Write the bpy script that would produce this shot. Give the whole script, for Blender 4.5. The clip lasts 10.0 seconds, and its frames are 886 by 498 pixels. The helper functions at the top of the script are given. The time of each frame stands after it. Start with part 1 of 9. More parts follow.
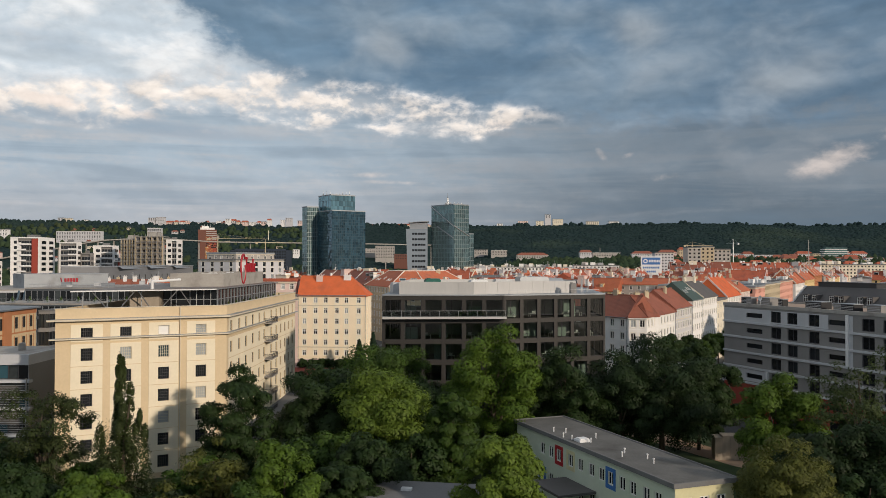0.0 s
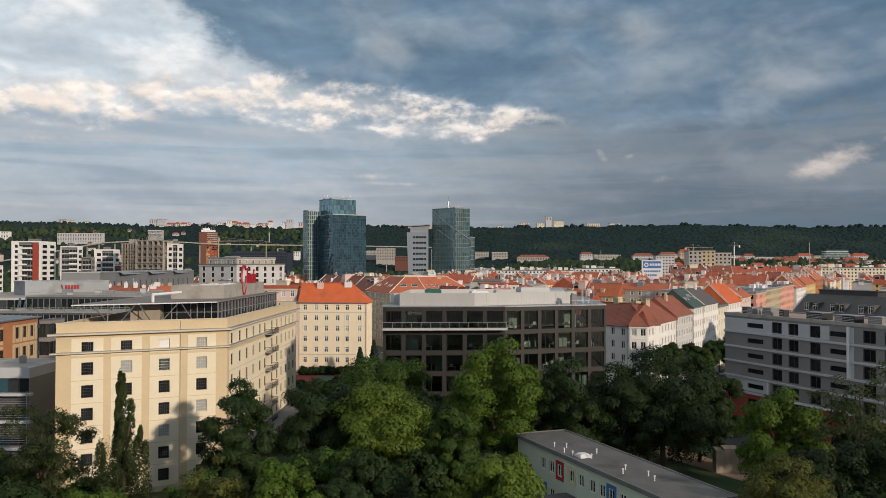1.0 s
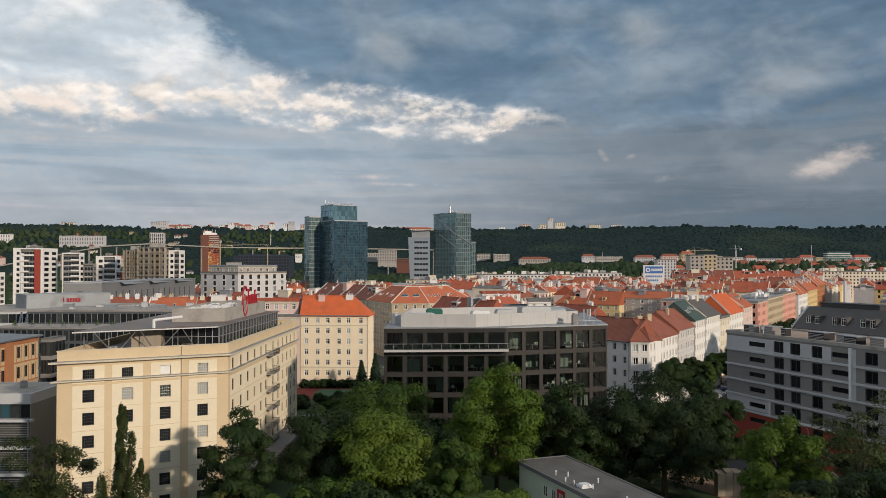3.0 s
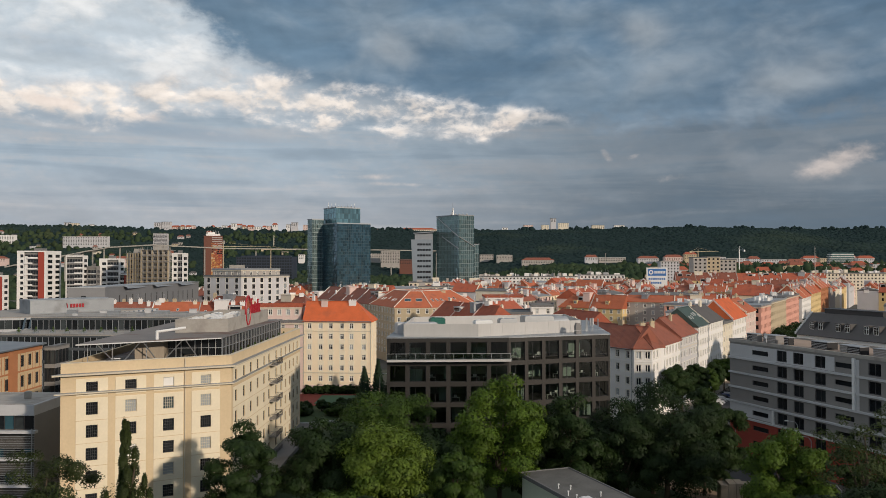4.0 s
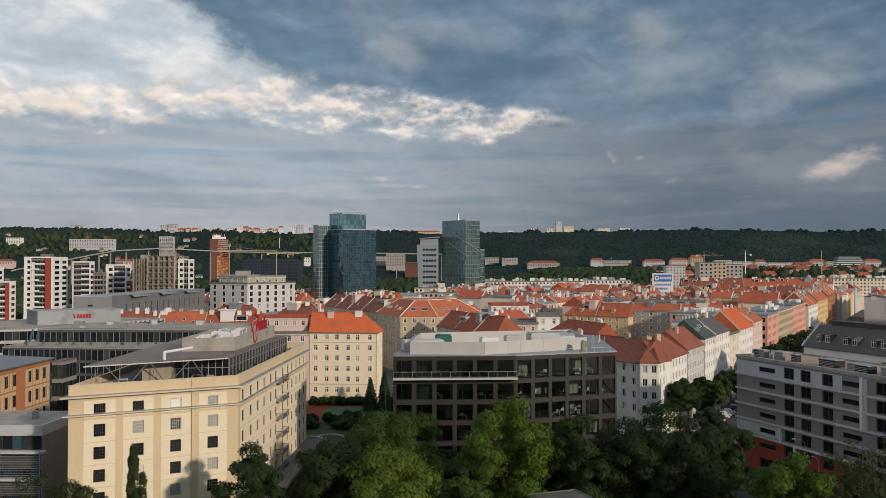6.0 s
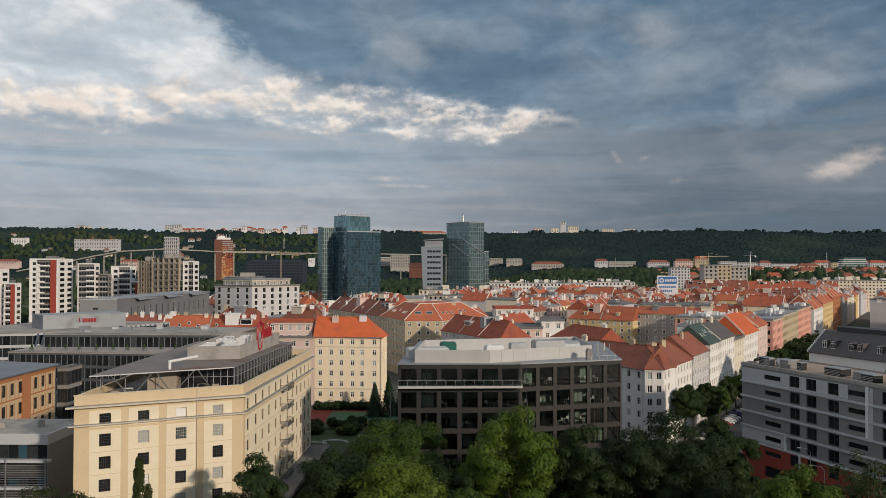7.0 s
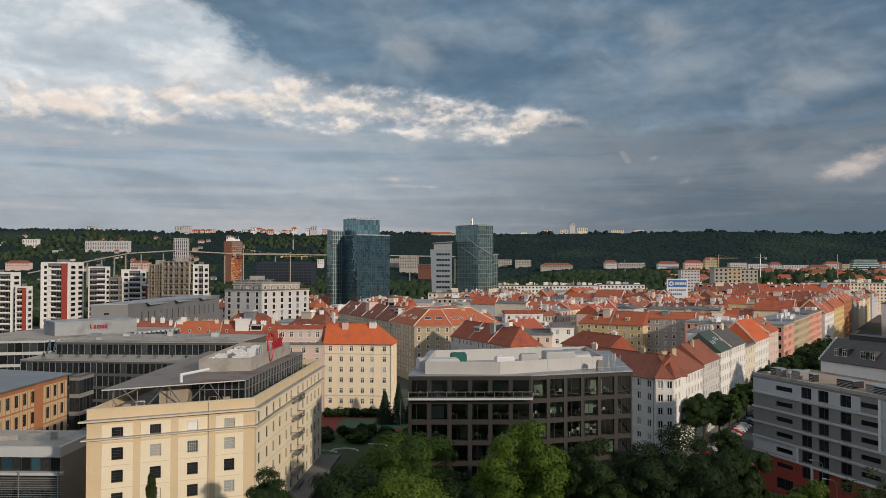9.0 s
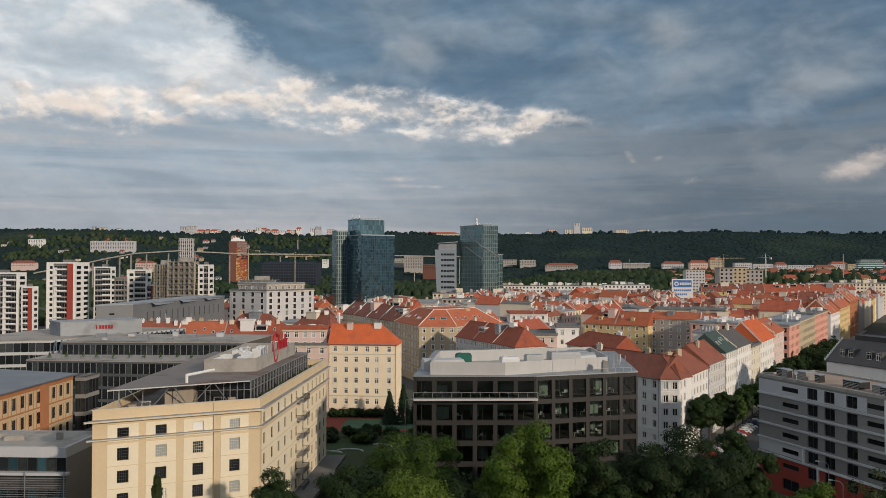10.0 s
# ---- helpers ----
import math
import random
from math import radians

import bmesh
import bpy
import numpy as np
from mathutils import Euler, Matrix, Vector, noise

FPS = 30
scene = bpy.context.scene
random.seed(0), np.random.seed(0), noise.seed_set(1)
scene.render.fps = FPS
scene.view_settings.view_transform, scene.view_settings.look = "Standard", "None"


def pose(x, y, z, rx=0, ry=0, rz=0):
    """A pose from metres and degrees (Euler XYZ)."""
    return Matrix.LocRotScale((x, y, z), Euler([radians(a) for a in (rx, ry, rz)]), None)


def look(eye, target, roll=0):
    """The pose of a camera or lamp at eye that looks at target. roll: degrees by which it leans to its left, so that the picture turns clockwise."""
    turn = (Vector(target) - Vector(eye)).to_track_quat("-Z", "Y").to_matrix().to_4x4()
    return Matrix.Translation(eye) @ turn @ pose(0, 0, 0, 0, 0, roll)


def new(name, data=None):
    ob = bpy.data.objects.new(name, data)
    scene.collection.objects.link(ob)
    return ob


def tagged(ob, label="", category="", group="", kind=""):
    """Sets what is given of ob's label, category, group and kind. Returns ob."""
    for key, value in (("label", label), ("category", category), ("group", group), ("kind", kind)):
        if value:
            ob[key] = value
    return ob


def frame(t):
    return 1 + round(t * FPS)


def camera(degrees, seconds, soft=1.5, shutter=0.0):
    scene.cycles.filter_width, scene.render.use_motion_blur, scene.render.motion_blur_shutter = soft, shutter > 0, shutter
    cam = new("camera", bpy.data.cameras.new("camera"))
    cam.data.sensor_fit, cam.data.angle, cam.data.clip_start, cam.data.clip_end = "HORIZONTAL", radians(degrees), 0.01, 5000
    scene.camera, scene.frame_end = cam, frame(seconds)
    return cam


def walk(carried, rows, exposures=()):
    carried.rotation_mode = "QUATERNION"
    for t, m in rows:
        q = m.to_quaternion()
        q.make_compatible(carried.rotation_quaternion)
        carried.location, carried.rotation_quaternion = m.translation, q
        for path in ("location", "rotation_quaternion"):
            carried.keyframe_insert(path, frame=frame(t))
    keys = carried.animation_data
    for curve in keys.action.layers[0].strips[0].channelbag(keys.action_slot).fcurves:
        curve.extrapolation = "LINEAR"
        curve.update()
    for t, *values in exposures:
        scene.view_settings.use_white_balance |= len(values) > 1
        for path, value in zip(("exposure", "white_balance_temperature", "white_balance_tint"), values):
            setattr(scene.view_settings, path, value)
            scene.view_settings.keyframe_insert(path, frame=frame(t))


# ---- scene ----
cam = camera(56.0, 10.0, soft=0.65)
PATH = [
    (0, (0.128, 1.06, 32.627), (0.128, 3.06, 32.657), 0.1),
    (0.5, (0.105, 1.151, 33.491), (0.105, 3.151, 33.523), 0.1),
    (1, (0.147, 1.073, 34.473), (0.145, 3.073, 34.506), 0.1),
    (1.5, (0.173, 1.06, 35.408), (0.171, 3.06, 35.441), 0.1),
    (2, (0.196, 1.104, 36.338), (0.192, 3.104, 36.371), 0.0),
    (2.5, (0.219, 1.146, 37.313), (0.215, 3.146, 37.347), 0.0),
    (4, (0.282, 1.009, 40.121), (0.269, 3.008, 40.155), 0.0),
    (4.5, (0.287, 0.945, 40.875), (0.272, 2.944, 40.91), 0.0),
    (5, (0.268, 0.945, 41.649), (0.249, 2.944, 41.685), 0.0),
    (5.5, (0.176, 0.89, 42.375), (0.154, 2.89, 42.413), 0.0),
    (7, (-0.039, 0.883, 44.644), (-0.075, 2.883, 44.682), 0.1),
    (7.5, (-0.107, 0.921, 45.339), (-0.148, 2.92, 45.378), 0.1),
    (8, (-0.23, 0.876, 45.981), (-0.276, 2.875, 46.02), 0.1),
    (8.5, (-0.336, 0.857, 46.43), (-0.387, 2.856, 46.469), 0.1),
    (9, (-0.347, 0.832, 46.699), (-0.404, 2.831, 46.738), 0.1),
    (9.5, (-0.408, 0.829, 46.792), (-0.471, 2.828, 46.831), 0.1),
    (10, (-0.421, 0.875, 46.804), (-0.489, 2.874, 46.843), 0.1),
]
walk(cam, [(t, look(eye, target, roll)) for t, eye, target, roll in PATH], exposures=((0, 0.06), (3, 0.0), (6, -0.10), (10, -0.12)))

# ---- light: a low evening sun behind the camera's right shoulder, under broken cloud ----
SUN_AZ, SUN_EL = 45.0, 18.0          # degrees towards -y from +x; height
sun_dir = Vector((math.cos(radians(SUN_AZ)) * math.cos(radians(SUN_EL)), -math.sin(radians(SUN_AZ)) * math.cos(radians(SUN_EL)), math.sin(radians(SUN_EL))))
lamp = bpy.data.lights.new("sun", "SUN")
lamp.energy, lamp.angle, lamp.color = 2.9, radians(2.0), (1.0, 0.85, 0.69)
sun = new("sun", lamp)
sun.matrix_world = look(sun_dir * 400, (0, 0, 0))

world = bpy.data.worlds.new("evening_sky")
scene.world = world
world.use_nodes = True
wt = world.node_tree
wt.nodes.clear()


def wn(kind, *ins, operation=""):
    """A world node; ins are values or sockets in order."""
    n = wt.nodes.new(kind)
    if operation:
        n.operation = operation
    for i, v in enumerate(ins):
        if v is None:
            continue
        if isinstance(v, bpy.types.NodeSocket):
            wt.links.new(v, n.inputs[i])
        else:
            n.inputs[i].default_value = v
    return n


def wm(op, a, b=None, c=None):
    return wn("ShaderNodeMath", a, b, c, operation=op).outputs[0]


def wmix(fac, a, b):
    n = wt.nodes.new("ShaderNodeMix")
    n.data_type = "RGBA"
    n.clamp_factor = True
    for sock, v in ((n.inputs[0], fac), (n.inputs[6], a), (n.inputs[7], b)):
        if isinstance(v, bpy.types.NodeSocket):
            wt.links.new(v, sock)
        else:
            sock.default_value = v if not isinstance(v, tuple) else (*v, 1.0)
    return n.outputs[2]


def wstep(v, lo, hi):
    n = wn("ShaderNodeMapRange", v, lo, hi, 0.0, 1.0)
    n.interpolation_type = "SMOOTHSTEP"
    return n.outputs[0]


tc = wt.nodes.new("ShaderNodeTexCoord")
sep = wn("ShaderNodeSeparateXYZ", tc.outputs["Generated"])
dx, dy, dz = sep.outputs
az = wm("ARCTAN2", dx, dy)                      # 0 straight ahead, positive to the right
el = wm("ARCSINE", dz)
# cloud sheets thin out towards the horizon: coordinates on a flat layer overhead
lift = wm("ADD", wm("MAXIMUM", dz, 0.0), 0.11)
px, py = wm("DIVIDE", dx, lift), wm("DIVIDE", dy, lift)
flat = wn("ShaderNodeCombineXYZ", px, py, 0.0).outputs[0]
A, E = wm("MULTIPLY", az, 57.2958), wm("MULTIPLY", el, 57.2958)


def angles(sa, se, off=0.0):
    """Coordinates on the sky: azimuth and elevation in degrees, scaled."""
    return wn("ShaderNodeCombineXYZ", wm("MULTIPLY", A, sa), wm("MULTIPLY", E, se), off).outputs[0]


def cloud_noise(vec, scale, detail, rough, distort=0.0):
    n = wn("ShaderNodeTexNoise", vec)
    n.inputs["Scale"].default_value, n.inputs["Detail"].default_value = scale, detail
    n.inputs["Roughness"].default_value, n.inputs["Distortion"].default_value = rough, distort
    return n.outputs[0]


def bank(a0, e0, wa, we, tilt=0.0):
    """A soft bank of cloud round azimuth a0, elevation e0 (degrees), of half-widths wa, we; tilt: slope of its long axis."""
    da = wm("SUBTRACT", az, radians(a0))
    de = wm("SUBTRACT", wm("SUBTRACT", el, radians(e0)), wm("MULTIPLY", da, tilt))
    q = wm("ADD", wm("POWER", wm("DIVIDE", da, radians(wa)), 2.0), wm("POWER", wm("DIVIDE", de, radians(we)), 2.0))
    return wm("EXPONENT", wm("MULTIPLY", q, -1.0))


nish = wt.nodes.new("ShaderNodeTexSky")
nish.sky_type, nish.sun_disc = "NISHITA", False
nish.sun_elevation, nish.sun_rotation = radians(SUN_EL), radians(90 + SUN_AZ)
clear = wn("ShaderNodeVectorMath", nish.outputs[0], (0.10, 0.10, 0.10), operation="MULTIPLY").outputs[0]
def ramp(v, lo, hi, stops):
    """A line through the given heights, for v from lo to hi."""
    f = wn("ShaderNodeMapRange", v, lo, hi, 0.0, 1.0).outputs[0]
    n = wn("ShaderNodeValToRGB", f)
    el_ = n.color_ramp.elements
    n.color_ramp.interpolation = "B_SPLINE"
    for k, h in enumerate(stops):
        e = el_[k] if k in (0,) else el_.new(0.5)
        e.position = k / (len(stops) - 1)
        e.color = (h, h, h, 1)
    el_.remove(el_[len(el_) - 1]) if len(el_) > len(stops) else None
    return wn("ShaderNodeSeparateColor", n.outputs[0]).outputs[0]


def scaled(n, k):
    return wm("MULTIPLY", wm("SUBTRACT", n, 0.5), k)


lumps = cloud_noise(angles(0.10, 0.20, 3.0), 1.0, 5.0, 0.55, 0.5)
frays = cloud_noise(angles(0.9, 1.7, 5.0), 1.0, 5.0, 0.6, 0.3)
wisps = cloud_noise(angles(1.6, 2.4, 2.0), 1.0, 6.0, 0.62, 0.6)
streaks = cloud_noise(angles(0.055, 0.75, 1.0), 1.0, 5.0, 0.55, 0.5)
# billows: a warped noise, and the same noise a little higher up, for the light that falls on their tops
swirl = wn("ShaderNodeTexNoise", angles(0.16, 0.26, 21.0))
swirl.inputs["Scale"].default_value, swirl.inputs["Detail"].default_value = 1.0, 3.0
drift = wn("ShaderNodeVectorMath", wn("ShaderNodeVectorMath", swirl.outputs["Color"], (0.5, 0.5, 0.5), operation="SUBTRACT").outputs[0], (0.9, 0.9, 0.0), operation="MULTIPLY").outputs[0]


def billow(shift_a, shift_e, sa, se, z, detail, rough):
    v = wn("ShaderNodeCombineXYZ", wm("MULTIPLY", wm("ADD", A, shift_a), sa), wm("MULTIPLY", wm("ADD", E, shift_e), se), z).outputs[0]
    return cloud_noise(wn("ShaderNodeVectorMath", v, drift, operation="ADD").outputs[0], 1.0, detail, rough)


puffs = billow(0, 0, 0.20, 0.36, 9.0, 5.0, 0.47)
relief = wm("SUBTRACT", puffs, billow(0.3, 0.7, 0.20, 0.36, 9.0, 5.0, 0.47))
small = billow(0, 0, 0.55, 0.95, 4.0, 5.0, 0.5)
relief_small = wm("SUBTRACT", small, billow(0.1, 0.28, 0.55, 0.95, 4.0, 5.0, 0.5))


def modelled(col, k1, k2):
    """The colour, lighter where the billows face up to the light and darker below them."""
    g = wm("ADD", 1.0, wm("ADD", wm("MULTIPLY", relief, k1), wm("MULTIPLY", relief_small, k2)))
    n = wn("ShaderNodeVectorMath", col, operation="SCALE")
    wt.links.new(wm("MAXIMUM", g, 0.45), n.inputs["Scale"])
    return n.outputs[0]


# pale layer below the stratus: mauve grey low on the left, slate on the right, in long soft streaks
side = wstep(A, -14.0, 18.0)
low = wmix(side, (0.40, 0.435, 0.48), (0.140, 0.180, 0.222))
middle = wmix(side, (0.385, 0.465, 0.54), (0.180, 0.226, 0.275))
sheet = wmix(wstep(wm("ADD", E, scaled(streaks, 5.0)), 3.0, 7.0), low, middle)
sheet = wmix(wm("MULTIPLY", wstep(wm("ADD", streaks, scaled(frays, 0.25)), 0.46, 0.68), 0.55), sheet, wmix(side, (0.54, 0.53, 0.54), (0.225, 0.255, 0.29)))
sheet = wmix(wm("MULTIPLY", wstep(wm("ADD", streaks, scaled(puffs, 0.3)), 0.50, 0.34), 0.5), sheet, wmix(side, (0.27, 0.345, 0.425), (0.125, 0.175, 0.23)))
# warm grey billows between the stratus and the horizon on the right
sheet = wmix(wm("MULTIPLY", wm("MULTIPLY", wstep(wm("ADD", lumps, scaled(puffs, 0.9)), 0.44, 0.66), wstep(E, 4.2, 6.4)), wm("MULTIPLY", wstep(A, 2.0, 9.0), 0.7)), sheet, (0.25, 0.28, 0.315))
sheet = modelled(sheet, 0.35, 0.10)
# upper left: broken white cloud with blue-grey between
white = wstep(wm("ADD", wm("ADD", puffs, scaled(frays, 0.25)), scaled(lumps, 0.5)), 0.36, 0.66)
sheet = wmix(wm("MULTIPLY", wstep(A, -8.0, -17.0), wstep(wm("ADD", E, scaled(puffs, 3.0)), 9.2, 11.4)), sheet, modelled(wmix(white, (0.56, 0.63, 0.69), (0.83, 0.835, 0.835)), 0.5, 0.35))
# grey bellies in it
belly = wstep(wm("ADD", bank(-25.0, 13.3, 5.0, 1.3, -0.1), wm("ADD", scaled(puffs, 1.4), scaled(small, 0.8))), 0.35, 1.1)
sheet = wmix(wm("MULTIPLY", belly, 0.75), sheet, modelled((0.40, 0.475, 0.55), 0.5, 0.4))
# how high the slate-blue stratus begins
brim = wm("MULTIPLY", ramp(wm("ADD", A, wm("ADD", scaled(puffs, 4.0), wm("ADD", scaled(lumps, 4.0), scaled(frays, 1.8)))), -32.0, 32.0, (1.0, 1.0, 1.0, 0.98, 0.86, 0.70, 0.60, 0.575, 0.54, 0.515, 0.495, 0.485, 0.48, 0.49, 0.48, 0.44, 0.39, 0.36, 0.345, 0.37, 0.40)), 20.0)
rise = wm("ADD", wm("SUBTRACT", E, brim), wm("ADD", scaled(puffs, 3.4), wm("ADD", scaled(small, 2.4), wm("ADD", scaled(wisps, 0.9), scaled(lumps, 1.6)))))
deep = wmix(wstep(wm("ADD", lumps, wm("ADD", scaled(puffs, 0.35), scaled(streaks, 0.35))), 0.30, 0.66), (0.122, 0.200, 0.290), (0.205, 0.282, 0.362))
deep = wmix(wm("MULTIPLY", wstep(A, 10.0, 22.0), 0.55), deep, (0.098, 0.162, 0.240))
deep = wmix(wm("MULTIPLY", bank(-11.5, 14.6, 5.5, 2.4, -0.3), 0.65), deep, (0.165, 0.258, 0.355))
swell = wm("ADD", bank(12.5, 15.4, 2.6, 1.6, -0.2), wm("ADD", bank(-3.5, 14.4, 2.2, 1.5, -0.3), wm("ADD", wm("MULTIPLY", bank(22.5, 11.6, 3.8, 1.4, 0.2), 0.9), wm("MULTIPLY", bank(20, 14.5, 5, 0.9), 0.2))))
paler = wstep(wm("ADD", wm("MULTIPLY", swell, 0.42), wm("ADD", puffs, wm("ADD", scaled(small, 0.15), scaled(lumps, 0.4)))), 0.46, 1.02)
blue = modelled(wmix(paler, deep, (0.31, 0.355, 0.40)), 0.75, 0.15)
slate = wstep(rise, -0.8, 1.3)
sheet = wmix(slate, sheet, blue)
# lit cumulus in a band under the brim, from the left to the middle
line = wm("MULTIPLY", ramp(A, -30.0, 10.0, (0.50, 0.515, 0.53, 0.55, 0.555, 0.50, 0.475, 0.475, 0.44)), 20.0)
thick = wm("MULTIPLY", ramp(A, -30.0, 10.0, (0.55, 0.6, 0.7, 0.85, 0.95, 0.9, 0.65, 0.42, 0.22)), 2.0)
off = wm("DIVIDE", wm("ADD", wm("SUBTRACT", E, line), wm("ADD", scaled(lumps, 2.4), scaled(puffs, 1.5))), thick)
core_ = wm("MULTIPLY", wm("EXPONENT", wm("MULTIPLY", wm("MULTIPLY", off, off), -1.0)), wstep(A, 10.5, 7.5))
band = wm("ADD", core_, wm("ADD", scaled(puffs, 3.0), wm("ADD", scaled(small, 1.8), scaled(wisps, 0.35))))
torn = wm("ADD", 0.35, wm("MULTIPLY", wstep(wm("ADD", small, scaled(wisps, 0.5)), 0.36, 0.60), 0.65))
cover = wm("MULTIPLY", wm("MULTIPLY", wm("MULTIPLY", wstep(band, 0.05, 0.9), torn), wstep(core_, 0.03, 0.45)), wstep(A, 10.2, 4.5))
glow = wmix(wstep(wm("ADD", band, scaled(small, 1.2)), 0.55, 1.45), (0.60, 0.605, 0.62), (0.88, 0.79, 0.71))
sheet = wmix(wm("MULTIPLY", cover, 0.88), sheet, modelled(glow, 0.9, 0.9))
# sunlit edges of single puffs
edge = wm("MULTIPLY", bank(25.4, 6.5, 2.8, 1.05, 0.2), 0.95)
for a0, e0, wa, we, tl, k in ((28.6, 7.9, 1.4, 0.65, 0.3, 0.8), (10.7, 7.25, 0.55, 0.5, -0.7, 0.6), (12.5, 7.1, 0.5, 0.3, 0.3, 0.5), (15.5, 5.6, 2.6, 0.35, 0.05, 0.5), (16.5, 8.7, 2.0, 0.3, -0.1, 0.5), (7.6, 9.1, 0.7, 0.35, -0.3, 0.5), (4.0, 9.3, 1.8, 0.45, -0.12, 0.62),
                              (-6, 5.9, 4.5, 0.28, 0.02, 0.55), (-3, 5.4, 4.5, 0.22, -0.02, 0.5), (-27, 7.6, 6, 0.4, -0.05, 0.55), (-17, 8.6, 4, 0.25, -0.06, 0.55), (-25.5, 10.0, 2.6, 0.5, -0.12, 0.85), (-19.5, 9.4, 1.8, 0.45, -0.1, 0.8)):
    edge = wm("MAXIMUM", edge, wm("MULTIPLY", bank(a0, e0, wa, we, tl), k))
edge = wm("MULTIPLY", wstep(edge, 0.05, 0.5), wstep(wm("ADD", edge, wm("ADD", scaled(puffs, 1.0), wm("ADD", scaled(small, 1.2), scaled(wisps, 0.5)))), 0.25, 1.15))
sheet = wmix(wm("MULTIPLY", edge, 0.62), sheet, modelled((0.76, 0.65, 0.585), 0.5, 0.6))
# blue-grey shade under the band
shade = wstep(wm("ADD", bank(-20, 8.7, 12, 0.65, -0.08), wm("ADD", scaled(streaks, 0.6), scaled(frays, 0.4))), 0.35, 1.0)
sheet = wmix(wm("MULTIPLY", shade, 0.6), sheet, (0.285, 0.365, 0.45))
# overhead the sheet opens here and there to clear sky
big = cloud_noise(flat, 0.55, 3.0, 0.5, 0.3)
gap = wm("MULTIPLY", wstep(big, 0.50, 0.62), wstep(E, 24.0, 48.0))
over = wmix(wstep(E, 18.0, 34.0), sheet, wmix(wstep(puffs, 0.35, 0.65), (0.33, 0.385, 0.45), (0.62, 0.63, 0.64)))
sky_col = wmix(gap, over, clear)
bg = wn("ShaderNodeBackground", sky_col, 1.0)
out = wt.nodes.new("ShaderNodeOutputWorld")
wt.links.new(bg.outputs[0], out.inputs[0])

# ---- materials ----
def mat(name, color, rough=0.8, vary=0.18, scale=0.6, fine=14.0, bump=0.0, metal=0.0, spec=0.3, rand=0.0, alt=None, altscale=0.15, altlo=0.52, althi=0.7, island=0.0, stretch=(1, 1, 1), transl=0.0):
    """A procedural surface: base colour, stains at a coarse and grain at a fine scale, alt: a second colour in patches,
    rand: change from object to object, island: change from piece to piece."""
    m = bpy.data.materials.new(name)
    m.use_nodes = True
    t = m.node_tree
    b = t.nodes["Principled BSDF"]
    b.inputs["Roughness"].default_value, b.inputs["Metallic"].default_value = rough, metal
    b.inputs["Specular IOR Level"].default_value = spec
    co = t.nodes.new("ShaderNodeTexCoord")
    mp = t.nodes.new("ShaderNodeMapping")
    mp.inputs["Scale"].default_value = stretch
    t.links.new(co.outputs["Object"], mp.inputs[0])

    def noise_at(s, d=4.0):
        n = t.nodes.new("ShaderNodeTexNoise")
        n.inputs["Scale"].default_value, n.inputs["Detail"].default_value = s, d
        t.links.new(mp.outputs[0], n.inputs["Vector"])
        return n.outputs[0]

    def mth(op, a, b2, c=None):
        n = t.nodes.new("ShaderNodeMath")
        n.operation = op
        for i, v in enumerate((a, b2, c)):
            if v is None:
                continue
            if isinstance(v, bpy.types.NodeSocket):
                t.links.new(v, n.inputs[i])
            else:
                n.inputs[i].default_value = v
        return n.outputs[0]

    def mixc(f, a, c, blend="MIX"):
        n = t.nodes.new("ShaderNodeMix")
        n.data_type, n.blend_type = "RGBA", blend
        for s, v in ((n.inputs[0], f), (n.inputs[6], a), (n.inputs[7], c)):
            if isinstance(v, bpy.types.NodeSocket):
                t.links.new(v, s)
            else:
                s.default_value = (*v, 1.0) if isinstance(v, tuple) else v
        return n.outputs[2]
    coarse, grain = noise_at(scale), noise_at(fine, 5.0)
    col = color
    if alt:
        r = t.nodes.new("ShaderNodeMapRange")
        r.inputs[1].default_value, r.inputs[2].default_value = altlo, althi
        t.links.new(noise_at(altscale, 5.0), r.inputs[0])
        col = mixc(r.outputs[0], color, alt)
    amount = mth("ADD", mth("MULTIPLY", mth("SUBTRACT", coarse, 0.5), 2.4 * vary), mth("MULTIPLY", mth("SUBTRACT", grain, 0.5), 1.6 * vary))
    if rand:
        info = t.nodes.new("ShaderNodeObjectInfo")
        amount = mth("ADD", amount, mth("MULTIPLY", mth("SUBTRACT", info.outputs["Random"], 0.5), 2 * rand))
    if island:
        geo = t.nodes.new("ShaderNodeNewGeometry")
        amount = mth("ADD", amount, mth("MULTIPLY", mth("SUBTRACT", geo.outputs["Random Per Island"], 0.5), 2 * island))
    gain = mth("ADD", amount, 1.0)
    v = t.nodes.new("ShaderNodeVectorMath")
    v.operation = "SCALE"
    if isinstance(col, tuple):
        v.inputs[0].default_value = col
    else:
        t.links.new(col, v.inputs[0])
    t.links.new(gain, v.inputs["Scale"])
    t.links.new(v.outputs[0], b.inputs["Base Color"])
    if bump:
        bp = t.nodes.new("ShaderNodeBump")
        bp.inputs["Strength"].default_value, bp.inputs["Distance"].default_value = 0.6, bump
        t.links.new(grain, bp.inputs["Height"])
        t.links.new(bp.outputs[0], b.inputs["Normal"])
    if transl:
        tr = t.nodes.new("ShaderNodeBsdfTranslucent")
        t.links.new(v.outputs[0], tr.inputs[0])
        mx = t.nodes.new("ShaderNodeMixShader")
        mx.inputs[0].default_value = transl
        t.links.new(b.outputs[0], mx.inputs[1])
        t.links.new(tr.outputs[0], mx.inputs[2])
        t.links.new(mx.outputs[0], t.nodes["Material Output"].inputs[0])
    return m


